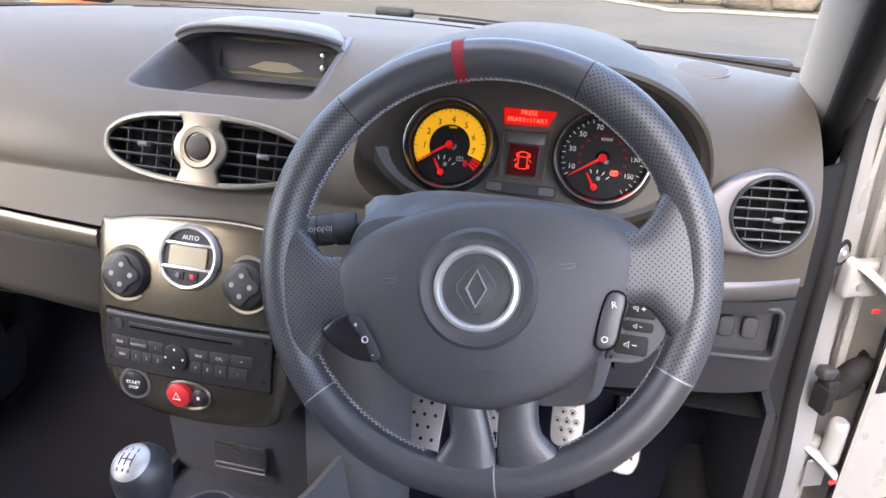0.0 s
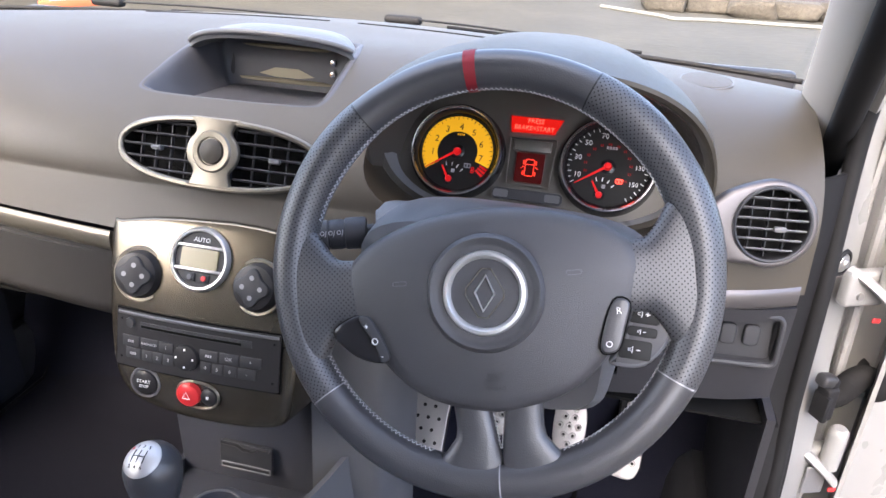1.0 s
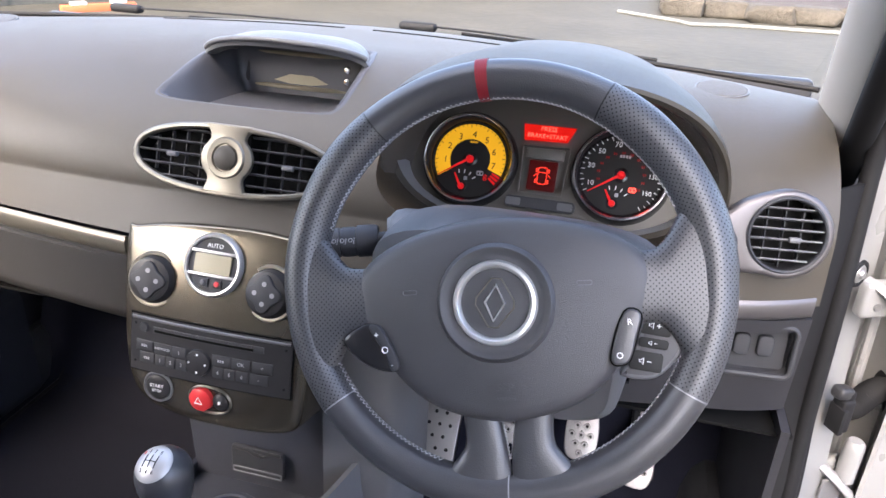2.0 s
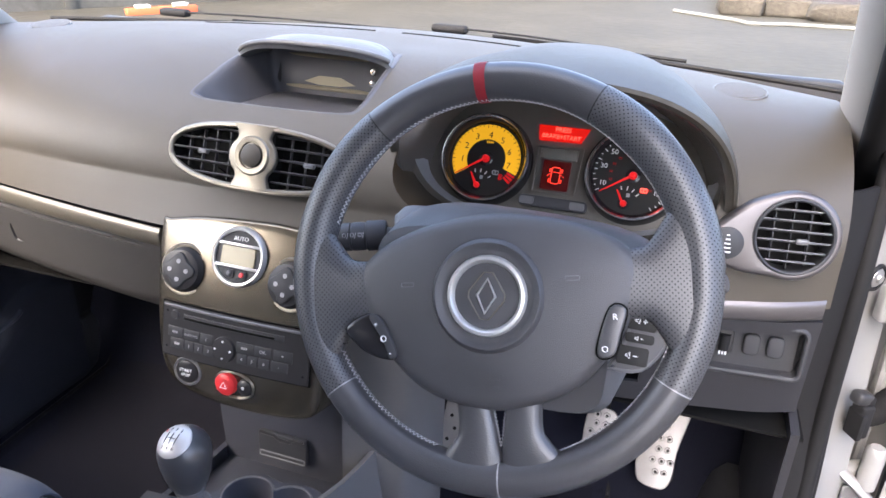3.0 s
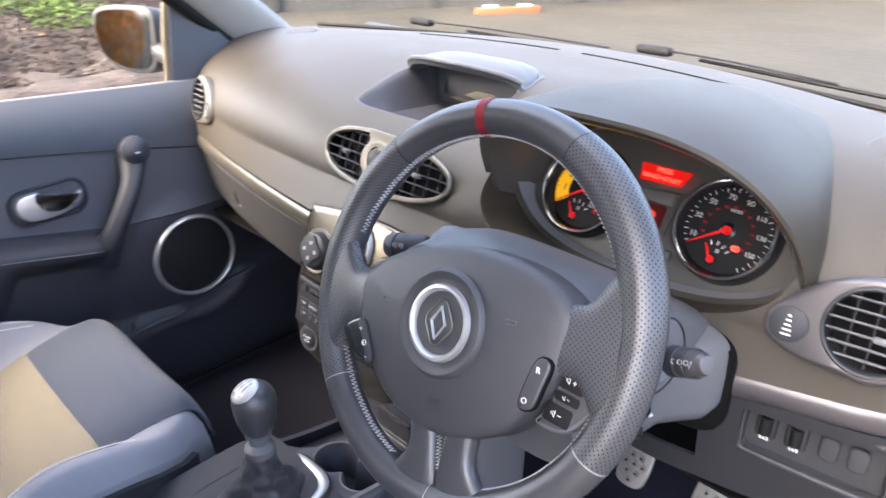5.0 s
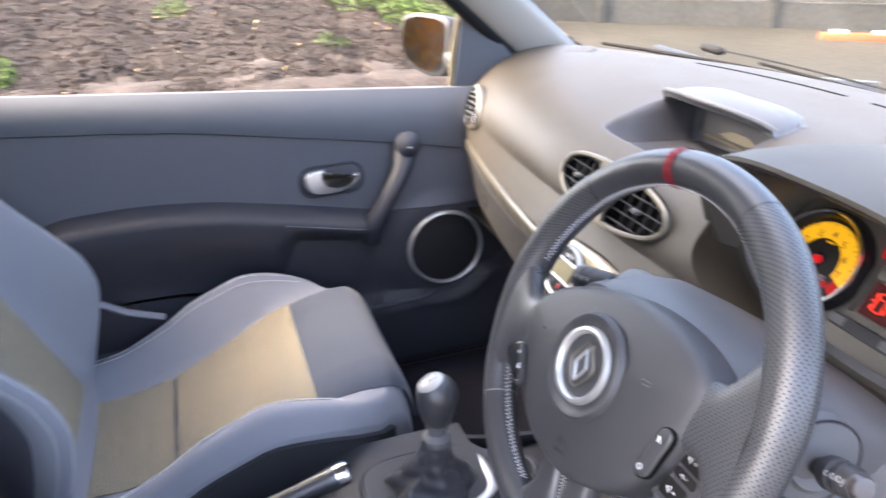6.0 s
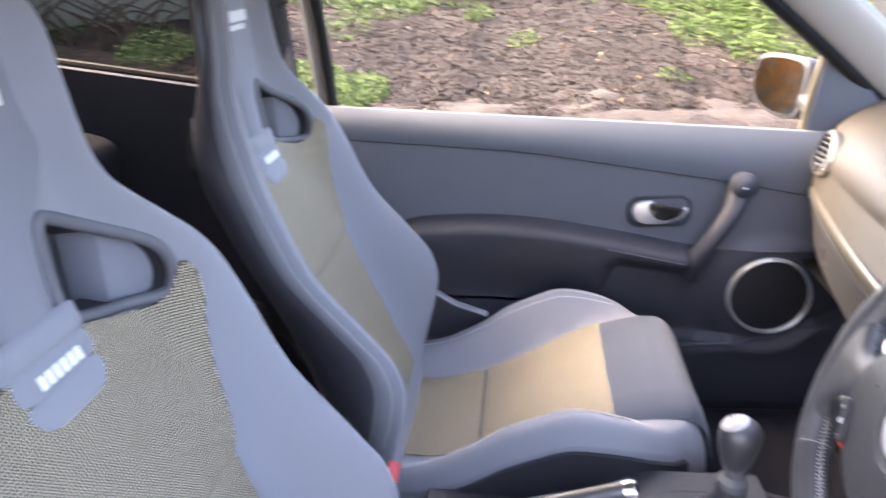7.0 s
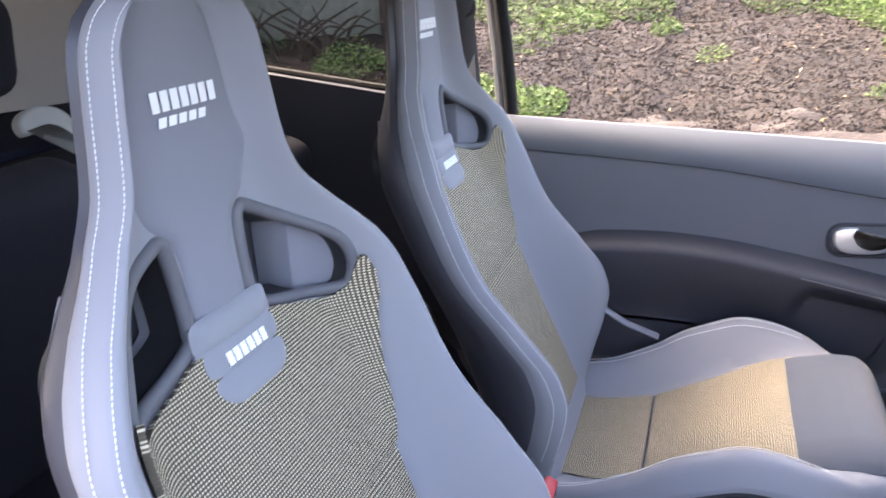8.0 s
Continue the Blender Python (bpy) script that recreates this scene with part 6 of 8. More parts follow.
# ---- pedals ----
def pedal(name, x, y, z, w, h, tilt, label, rows=(2, 2, 3, 2, 1), poly=None, arm=True):
    m = axes((x, y, z), (0.0, -math.cos(radians(tilt)), math.sin(radians(tilt))))
    p = thing(name, m, label, "pedal")
    shape = poly or [(q.x, q.y) for q in curve([(-0.40 * w, 0.46 * h, 0), (0, 0.52 * h, 0), (0.42 * w, 0.44 * h, 0), (0.52 * w, 0.0, 0), (0.42 * w, -0.42 * h, 0), (0.05 * w, -0.52 * h, 0), (-0.38 * w, -0.44 * h, 0), (-0.49 * w, 0, 0)], 4, True)] if arm else poly or rounded(w, h, 0.010)
    part("plate", prism(shape, 0.005, 0.002), PEDAL, p, local=True)
    for j, n in enumerate(rows):
        for i in range(n):
            at = pose(w * 0.28 * (i - (n - 1) / 2), h * (0.37 - 0.74 * j / (len(rows) - 1)), 0)
            if name != "footrest":
                part("grip_stud", lathe([(0.0022, 0.005), (0.0028, 0.0078), (0.0044, 0.0078), (0.0056, 0.005)], 14).at(at), PEDAL, p, local=True)
            part("stud_hole", prism(oval(0.0022, 0.0022, 10) if name != "footrest" else oval(0.0031, 0.0031, 12), 0.0056).at(at), DIAL, p, local=True)
    if arm:
        part("arm", sweep([(0, 0, -0.002), (0, 0.03, -0.012), (0.0, 0.16, -0.03), (0.0, 0.30, 0.0)], 0.009, 8), BLACK, p, local=True)
    else:
        part("mount", rbox((w * 0.9, h * 0.9, 0.04), 0.006, centre=(0, 0, -0.02)), BLACK, p, local=True)
    return p


pedal("footrest", 0.216, 0.47, 0.400, 0.066, 0.135, 38, "drilled alloy footrest plate", (3, 2, 3, 2, 3, 2), arm=False)
pedal("clutch_pedal", 0.329, 0.45, 0.464, 0.051, 0.068, 32, "drilled alloy clutch pedal")
pedal("brake_pedal", 0.449, 0.45, 0.466, 0.051, 0.076, 32, "drilled alloy brake pedal")
foot = [(-0.032, -0.075), (0.006, -0.082), (0.020, -0.060), (0.022, -0.02), (0.034, 0.04), (0.036, 0.075), (0.0, 0.082), (-0.006, 0.03), (-0.034, 0.0), (-0.040, -0.04)]
foot = [(q.x, q.y) for q in curve([(x, y, 0) for x, y in foot], 3, True)]
pedal("accelerator_pedal", 0.550, 0.522, 0.428, 0.050, 0.150, 36, "tall drilled alloy accelerator pedal", (1, 2, 1, 2, 2, 3, 2), foot, False)

# ---- floor mats and the release lever by the passenger's sill ----
def floor_mat(x0, x1, y0, y1, label):
    mat = thing("floor_mat", pose((x0 + x1) / 2, (y0 + y1) / 2, 0.28), label, "floor mat", "floor mats")
    over = lambda x, y: carpet((x + 0.66) / 1.36, (0.72 - y) / 2.5)[2] + 0.014
    shape = [((x0 + x1) / 2 + x, (y0 + y1) / 2 + y) for x, y in rounded(x1 - x0, y1 - y0, 0.06, 8)]
    cx, cy = (x0 + x1) / 2, (y0 + y1) / 2
    rows = [[Vector((cx + (x - cx) * k, cy + (y - cy) * k, 0)) for x, y in shape] for k in (1.0, 0.9, 0.75, 0.6, 0.45, 0.3, 0.15, 0.02)]
    rows = [[Vector((p.x, p.y, over(p.x, p.y))) for p in r] for r in rows]
    part("mat", loft([[p - Vector((0, 0, 0.012)) for p in rows[0]]] + rows, caps=False), MATPILE, mat)
    part("binding", sweep([p + Vector((0, 0, 0.001)) for p in rows[0]], 0.004, 8, closed=True), RUBBER, mat, "sewn dark edge binding")
    part("binding_stitches", stitches([p + Vector((0, 0, 0.0055)) for p in rows[0]], 0.006, 0.006, 0.0007), MATSTITCH, mat, kind="stuff")


MATPILE = stuff("dark_mat_pile", (0.010, 0.0105, 0.016), 0.95, grain=700, bump=0.8, var=0.2, spec=0.1)
MATSTITCH = stuff("dull_mat_thread", (0.06, 0.06, 0.065), 0.9, grain=900, bump=0.0)
floor_mat(0.20, 0.475, -0.10, 0.56, "black carpet mat under the pedals")
floor_mat(-0.590, -0.15, -0.10, 0.56, "black carpet mat in the passenger's foot well")
release = thing("release_lever", pose(-0.655, 0.46, 0.37), "black release lever in a moulded recess by the sill", "lever")
RL = axes((-0.662, 0.462, 0.372), (0.80, -0.30, 0.50), up=(0, 0.6, 0.8))
part("recess", (frame_ring(rounded(0.075, 0.090, 0.012), 0.010, 0.010) + bowl(rounded(0.058, 0.072, 0.010), 0.006)).at(RL), LOWER, release)
part("grip", rbox((0.040, 0.052, 0.014), 0.005, 3).at(RL @ pose(0, -0.006, 0.004, 12)), BLACK, release)

# ---- passenger's door ----
pdoor = thing("passenger_door", pose(-0.70, -0.2, 0.60), "closed passenger door with dark grey trim and silver details", "car door")


def crease(y):
    return along(y, (-0.80, 0.918), (-0.61, 0.906), (-0.325, 0.886), (-0.113, 0.857), (0.115, 0.823), (0.30, 0.790))


def sill_z(y):
    return 0.918 + (0.266 - y) * 0.054


def arm_z(y):
    return along(y, (-0.66, 0.696), (-0.60, 0.720), (-0.52, 0.739), (-0.40, 0.744), (-0.30, 0.739), (-0.143, 0.716), (0.045, 0.680), (0.12, 0.667))


def door_x(y, z):
    s, c = sill_z(y), crease(y)
    x = -0.650
    if z > c:
        t = (z - c) / (s - c)
        x = -0.643 - 0.036 * t ** 2.5
    za = arm_z(y)
    deep = along(y, (-0.70, 0.20), (-0.16, 0.20), (-0.10, 0.085), (0.06, 0.075))
    inside = ease(-0.66, -0.55, y) * (1 - ease(0.03, 0.10, y))
    t = (za - z)
    if t > 0:
        x += 0.050 * inside * ease(0, 0.028, t) * (1 - ease(0.031, deep, t))
    # lower panel steps in, with a ridge that runs down from the speaker
    ridge = along(y, (-0.60, 0.405), (-0.10, 0.425), (0.02, 0.440), (0.12, 0.448), (0.23, 0.460), (0.33, 0.494), (0.40, 0.515))
    x += 0.024 * math.exp(-((z - ridge) / 0.011) ** 2) + 0.030 * (1 - ease(ridge - 0.02, ridge, z))
    r = math.hypot(y - 0.226, z - 0.560)
    x -= (x + 0.650) * (1 - ease(0.10, 0.13, r))
    x += 0.014 * (1 - ease(0.10, 0.155, r))
    return x


def inner(y0, y1, zlo, zhi):
    def fn(u, v):
        y = y0 + (y1 - y0) * u
        a, b = zlo(y), zhi(y)
        z = a + (b - a) * v
        return door_x(y, z), y, z
    return fn


lip_line = [Vector((door_x(y, z) + 0.004, y, z)) for y, z in ((0.36 - 0.02 * k, along(0.36 - 0.02 * k, (-0.60, 0.405), (-0.10, 0.425), (0.02, 0.440), (0.12, 0.448), (0.23, 0.460), (0.33, 0.494), (0.40, 0.515))) for k in range(46))]
part("pocket_lip", sweep(lip_line, 0.0065, 10, flat=0.7), SLATE, pdoor, "smooth rounded lip of the door pocket")
part("upper_trim", sheet(inner(0.40, -0.765, lambda y: crease(y) + 0.002, sill_z), 50, 14, 0.006), DOORUP, pdoor, "blue-grey upper door trim")
part("middle_trim", sheet(inner(0.40, -0.765, lambda y: arm_z(y) + 0.001, lambda y: crease(y) - 0.002), 60, 16, 0.006), DOORCLOTH, pdoor)
part("armrest", sheet(inner(0.105, -0.66, lambda y: arm_z(y) - 0.205 * (1 - ease(0.0, 0.105, y)) - 0.004, arm_z), 80, 60, 0.006), DOORLOW, pdoor, "dark armrest moulding")
part("lower_trim", sheet(inner(0.48, -0.765, lambda y: 0.30, lambda y: arm_z(y) - 0.200 * (1 - ease(0.0, 0.105, y))), 80, 60, 0.006), DOORLOW, pdoor, "dark lower door trim")
part("crease_line", sweep([(door_x(y, crease(y)) + 0.0005, y, crease(y)) for y in (0.36 - 1.12 * k / 40 for k in range(41))], 0.0030, 6), VOID, pdoor)
part("sill_top", sweep([(-0.688, 0.36 - 1.12 * k / 30, sill_z(0.36 - 1.12 * k / 30) + 0.001) for k in range(31)], 0.008, 10, flat=0.5), SHROUD, pdoor, "grey weather strip")
part("arm_joint", sweep([(door_x(-0.143, 0.716 - 0.03 - 0.13 * t) + 0.0005, -0.143 - 0.035 * t * t * 0 + 0.0, 0.716 - 0.03 - 0.13 * t) for t in (k / 12 for k in range(13))], 0.002, 6), BLACK, pdoor)
# paler strip that paints the highlight along the armrest's front edge
part("edge_highlight", sweep([(door_x(y, arm_z(y) - 0.032) + 0.001, y, arm_z(y) - 0.030) for y in (-0.13 + 0.17 * k / 12 for k in range(13))], 0.006, 8, flat=0.5), SHROUD, pdoor)

SPK = axes((-0.6275, 0.228, 0.567), (1, 0, 0.02))
spk = part("speaker_grille", lathe([(0.0, 0.006), (0.05, 0.005), (0.084, 0.0)], 48).at(SPK), BLACK, pdoor, "round black speaker grille")
part("speaker_ring", lathe([(0.0815, 0.0), (0.0825, 0.007), (0.086, 0.009), (0.0895, 0.006), (0.091, -0.003)], 64).at(SPK), SATIN, spk, "thin silver ring")

HM = axes((-0.6465, -0.020, 0.7555), (1, 0, 0.05)) @ pose(0, 0, 0, 0, 0, 3)
HM = HM @ Matrix.Scale(1.17, 4)
hd = part("handle_surround", frame_ring(rounded(0.118, 0.060, 0.024), 0.006, 0.006).at(HM), GRAB, pdoor)
part("handle_cup", bowl(rounded(0.106, 0.048, 0.022), 0.006).at(HM @ pose(0, 0, 0.003)), BLACK, hd)
hook = [(-0.049, 0.003), (-0.046, 0.014), (-0.036, 0.021), (-0.018, 0.022), (-0.012, 0.020), (-0.016, 0.010), (-0.010, -0.003), (0.006, -0.011), (0.024, -0.008), (0.044, 0.006), (0.050, 0.004), (0.046, -0.006), (0.026, -0.019), (0.0, -0.023), (-0.03, -0.021), (-0.045, -0.010)]
hook = [(p.x, p.y) for p in curve([(x, y, 0) for x, y in hook], 3, True)]
part("handle", prism(hook, 0.012, 0.004).at(HM @ pose(0, 0, 0.001)), HANDLE, pdoor, "satin chrome door handle")

pull = curve([Vector((-0.632, 0.140, 0.815)), Vector((-0.606, 0.122, 0.770)), Vector((-0.598, 0.088, 0.715)), Vector((-0.606, 0.060, 0.665)), Vector((-0.640, 0.050, 0.620))], 6)
part("grab_handle", sweep(pull, [along(k / (len(pull) - 1), (0, 0.030), (0.3, 0.020), (0.6, 0.019), (1.0, 0.034)) for k in range(len(pull))], 16, flat=0.7), GRAB, pdoor, "dark blue-grey slanting grab handle")
KM_ = axes((-0.612, 0.141, 0.824), (1, -0.1, 0.2))
kn = part("mirror_switch", lathe([(0.0, 0.014), (0.012, 0.014), (0.016, 0.011), (0.022, 0.009), (0.026, 0.006), (0.028, -0.02)], 36).at(KM_), GRAB, pdoor, "round mirror adjuster")
part("marking", rbox((0.008, 0.003, 0.0006), 0).at(KM_ @ pose(0, -0.004, 0.0144)), INK, kn)

# mirror sail, glass, frame and outer skin
sail = [Vector((-0.700, 0.270, 0.912)), Vector((-0.700, 0.288, 1.068)), Vector((-0.695, 0.305, 1.085)), Vector((-0.695, 0.345, 1.045)), Vector((-0.692, 0.400, 0.985)), Vector((-0.690, 0.47, 0.93)), Vector((-0.690, 0.48, 0.88)), Vector((-0.695, 0.35, 0.89))]
part("mirror_sail", loft([[p + Vector((0.012, 0, 0)) for p in sail], [p - Vector((0.015, 0, 0)) for p in sail]]), DOORUP, pdoor, "dark triangular mirror mount")
part("sail_edge", sweep([(-0.700, 0.267, 0.915), (-0.700, 0.274, 1.00), (-0.700, 0.286, 1.070)], 0.008, 8), SAILEDGE, pdoor)
MM = axes((-0.876, 0.256, 0.985), (0.36, -0.92, 0.16))
shape = [(p.x, p.y) for p in curve([(-0.078, 0.045, 0), (-0.04, 0.060, 0), (0.03, 0.063, 0), (0.072, 0.055, 0), (0.082, 0.02, 0), (0.082, -0.045, 0), (0.05, -0.062, 0), (-0.01, -0.058, 0), (-0.055, -0.038, 0), (-0.078, 0.0, 0)], 4, True)]
mir = part("wing_mirror", slab([(x * 1.08, y * 1.10) for x, y in shape], [(0, -0.02), (0, 0.003), (0.004, 0.006)], lambda x, y: 0.0, 0, 0).at(MM @ pose(0, 0, -0.010)) + loft([[Vector((x * 1.08 * s, y * 1.1 * s, -h)) for x, y in shape] for s, h in ((1, 0.03), (0.98, 0.05), (0.85, 0.075), (0.55, 0.09), (0.1, 0.095))]).at(MM), DARK, pdoor, "wing mirror housing")
part("mirror_glass", loft([[Vector((x * k, y * k, 0.004 - 0.35 * k * k * (x * x + y * y))) for x, y in shape] for k in (0.94, 0.8, 0.6, 0.4, 0.2, 0.03)]).at(MM @ pose(0, 0, -0.0015)), MIRROR, mir, "mirror glass")
part("mirror_arm", sweep([(-0.70, 0.31, 0.945), (-0.78, 0.31, 0.955), (-0.84, 0.295, 0.97)], 0.022, 10), DARK, mir)
pg = part("window", sheet(lambda u, v: (-0.705 + 0.10 * v * v, 0.25 - 1.0 * u + 0.0 * v, 0.93 + 0.054 * u + (0.47 - 0.0 * u) * v), 6, 6, 0.0, lambda p: p.z < 1.42 - max(0, p.y + 0.05) * 0.72), GLASS, pdoor, "clear side window")
pg.visible_shadow = False
part("outer_skin", sheet(lambda u, v: (-0.79 - 0.02 * math.sin(math.pi * v), 0.48 - 1.25 * u, 0.30 + 0.56 * v), 10, 10, 0.006), WHITE, pdoor)
part("top_cap", rbox((0.085, 1.14, 0.02), 0.006).at(pose(-0.745, -0.20, 0.905, -3.1, 0, 0)), WHITE, pdoor)

# ---- driver's door, wide open, with its hinges and cable boot ----
ddoor = thing("driver_door", pose(0.84, 0.52, 0.60), "white driver's door swung wide open on its hinges", "car door")


def dd(u, v):
    return 0.825 + 0.70 * u, 0.545 + 0.34 * u, 0.28 + 0.74 * v


part("inner_skin", sheet(dd, 8, 10, 0.02), WHITE, ddoor)
part("outer_skin", sheet(lambda u, v: tuple(Vector(dd(u, v)) + Vector((-0.05, 0.11, 0))), 8, 10, 0.006), WHITE, ddoor)
part("hinge_edge", sheet(lambda u, v: (0.825 - 0.05 * u, 0.545 + 0.11 * u, 0.28 + 0.74 * v), 4, 10, 0.006), WHITE, ddoor)
part("trim", sheet(lambda u, v: tuple(Vector(dd(0.30 + 0.68 * u, 0.02 + 0.95 * v)) + Vector((0.03, -0.06, 0))), 8, 8, 0.03), DARK, ddoor, "dark inner trim")
part("shut_face", sheet(lambda u, v: (0.845 + 0.05 * u, 0.435 + 0.14 * u, 0.28 + 0.74 * v), 4, 10, 0.006), WHITE, ddoor, "white painted door edge")
boot = curve([Vector((0.782, 0.424, 0.612)), Vector((0.800, 0.440, 0.612)), Vector((0.820, 0.462, 0.620)), Vector((0.840, 0.482, 0.622)), Vector((0.862, 0.500, 0.612))], 16)
part("cable_boot", sweep(boot, [0.0105 + 0.0050 * math.sin(math.pi * k / (len(boot) - 1)) + 0.0026 * math.sin(k * 1.57) for k in range(len(boot))], 18), RUBBER, ddoor, "ribbed black cable boot")
part("boot_grommet", lathe([(0.0, 0.012), (0.018, 0.011), (0.027, 0.006), (0.030, 0.0)], 28).at(axes((0.868, 0.508, 0.610), (-0.6, -0.75, 0.1)) @ Matrix.Diagonal((1, 1.35, 1, 1))), RUBBER, ddoor)
part("boot_plug", (rbox((0.020, 0.022, 0.052), 0.004, 3) + rbox((0.014, 0.014, 0.016), 0.004, 2, (0.004, 0, 0.030)) + rbox((0.008, 0.026, 0.040), 0.002, 2, (-0.008, -0.002, -0.004))).at(pose(0.778, 0.414, 0.614, 0, 0, 32)), RUBBER, ddoor)
part("plug_cap", rbox((0.026, 0.020, 0.018), 0.006, 3).at(pose(0.772, 0.414, 0.648, 0, 12, 32)), BLACK, ddoor)
# flat grey plate: the pocket's shade is in its colour, nothing is sunk
part("hinge_pocket_shade", rbox((0.034, 0.004, 0.050), 0.0015, 1).at(pose(0.806, 0.438, 0.462, 0, 0, 22)), SHROUD, ddoor, "grey plate standing in for a shaded hinge pocket")
part("pressed_rib", sweep([(0.812, 0.492, 0.24), (0.812, 0.492, 0.60), (0.806, 0.490, 0.78), (0.800, 0.488, 0.98)], 0.007, 8), WHITE, ddoor)
for x, y, z in ((0.824, 0.462, 0.722), (0.832, 0.436, 0.452)):
    part("paint_dab", rbox((0.014, 0.004, 0.007), 0.002).at(pose(x, y, z, 0, 10, 30)), RED, ddoor, "dab of red marking paint")
for z, arm in ((0.50, 0.0), (0.785, 0.01)):
    hg = part("hinge", rbox((0.060, 0.020, 0.050), 0.006, 3).at(pose(0.792, 0.452, z - 0.012, 0, 0, 24)), WHITE, ddoor, "white painted hinge")
    part("hinge_pin", lathe([(0, 0.038), (0.009, 0.038), (0.0125, 0.034), (0.0135, 0.028), (0.0135, -0.030), (0, -0.030)], 24).at(pose(0.818, 0.440, z + 0.02)), WHITE, hg)
    part("hinge_arm", sweep(curve([(0.770, 0.450, z + 0.012), (0.790, 0.436, z + 0.004), (0.812, 0.430, z - 0.012), (0.832, 0.436, z - 0.035)], 4), 0.009, 10, flat=0.6), WHITE, hg)
    part("hinge_bolt", lathe([(0, 0.006), (0.005, 0.006), (0.0055, 0.0), (0.008, -0.001)], 8).at(axes((0.786, 0.441, z - 0.02), (0.4, -0.9, 0.1))), ALLOY, hg)

# ---- bucket seats ----
def back_y(z):
    return along(z, (0.40, -0.505), (0.48, -0.54), (0.70, -0.640), (0.86, -0.710), (0.97, -0.755), (1.09, -0.766), (1.25, -0.770), (1.33, -0.771))


def wing_y(z):
    return along(z, (0.40, -0.525), (0.48, -0.502), (0.56, -0.478), (0.61, -0.470), (0.66, -0.482), (0.72, -0.525), (0.82, -0.603), (0.93, -0.650), (1.00, -0.679), (1.05, -0.708), (1.10, -0.728), (1.30, -0.736))


def half_w(z):
    return along(z, (0.40, 0.20), (0.50, 0.225), (0.60, 0.240), (0.75, 0.240), (0.88, 0.237), (0.96, 0.228), (1.00, 0.210), (1.03, 0.186), (1.06, 0.158), (1.09, 0.132), (1.13, 0.111), (1.20, 0.098), (1.235, 0.091), (1.258, 0.078), (1.272, 0.060), (1.282, 0.038), (1.288, 0.014))


def flat_w(z):
    return along(z, (0.40, 0.125), (0.60, 0.135), (0.80, 0.140), (0.93, 0.118), (1.0, 0.102), (1.06, 0.082), (1.12, 0.066), (1.30, 0.055))


def back_front(x, z):
    """The backrest's padded front: flat in the middle, wings coming forward at the sides."""
    a, f, w = abs(x), flat_w(z), half_w(z)
    t = max(0.0, (a - f) / max(1e-4, w - f))
    return back_y(z) + (wing_y(z) - back_y(z)) * ease(0, 1.0, t) ** 1.35 - 0.011 * max(0.0, (t - 0.84) / 0.16) ** 2


def backrest_solid():
    rings = []
    zs = [0.40 + (1.255 - 0.40) * k / 95 for k in range(96)] + [1.262, 1.269, 1.276, 1.282, 1.286, 1.288]
    for z in zs:
        w = half_w(z)
        front = []
        for j in range(61):
            x = w * math.sin(math.pi / 2 * (2 * j / 60 - 1))
            front.append(Vector((x, back_front(x, z), z)))
        th = along(z, (0.40, 0.10), (0.7, 0.075), (1.0, 0.06), (1.10, 0.042), (1.30, 0.036))
        rear = []
        edge_y = wing_y(z) - 0.016
        by = min(back_y(z) - th, edge_y - along(z, (1.0, 0.045), (1.1, 0.034), (1.3, 0.034)))
        kb = along(z, (1.0, 1.0), (1.1, 0.7), (1.3, 0.7))
        band = [(0.003, -0.006 * kb), (0.005, -0.014 * kb), (0.005, -0.024 * kb), (0.002, -0.032 * kb)]
        rear += [Vector((w + dx, edge_y + dy, z)) for dx, dy in band]
        for j in range(1, 24):
            t = 1 - 2 * j / 24
            rear.append(Vector((w * t * 0.985, by + (edge_y - 0.042 * kb * kb - by) * abs(t) ** 4, z)))
        rear += [Vector((-w - dx, edge_y + dy, z)) for dx, dy in reversed(band)]
        rings.append(front + rear)
    return loft(rings)


HOLE = [(0.056, 1.068), (0.074, 1.064), (0.117, 1.040), (0.159, 1.010), (0.175, 0.982), (0.176, 0.954), (0.162, 0.940), (0.100, 0.951), (0.056, 0.966), (0.048, 0.982), (0.049, 1.040)]
HOLE = [(p.x, p.y) for p in curve([(x, z, 0) for x, z in HOLE], 5, True)]


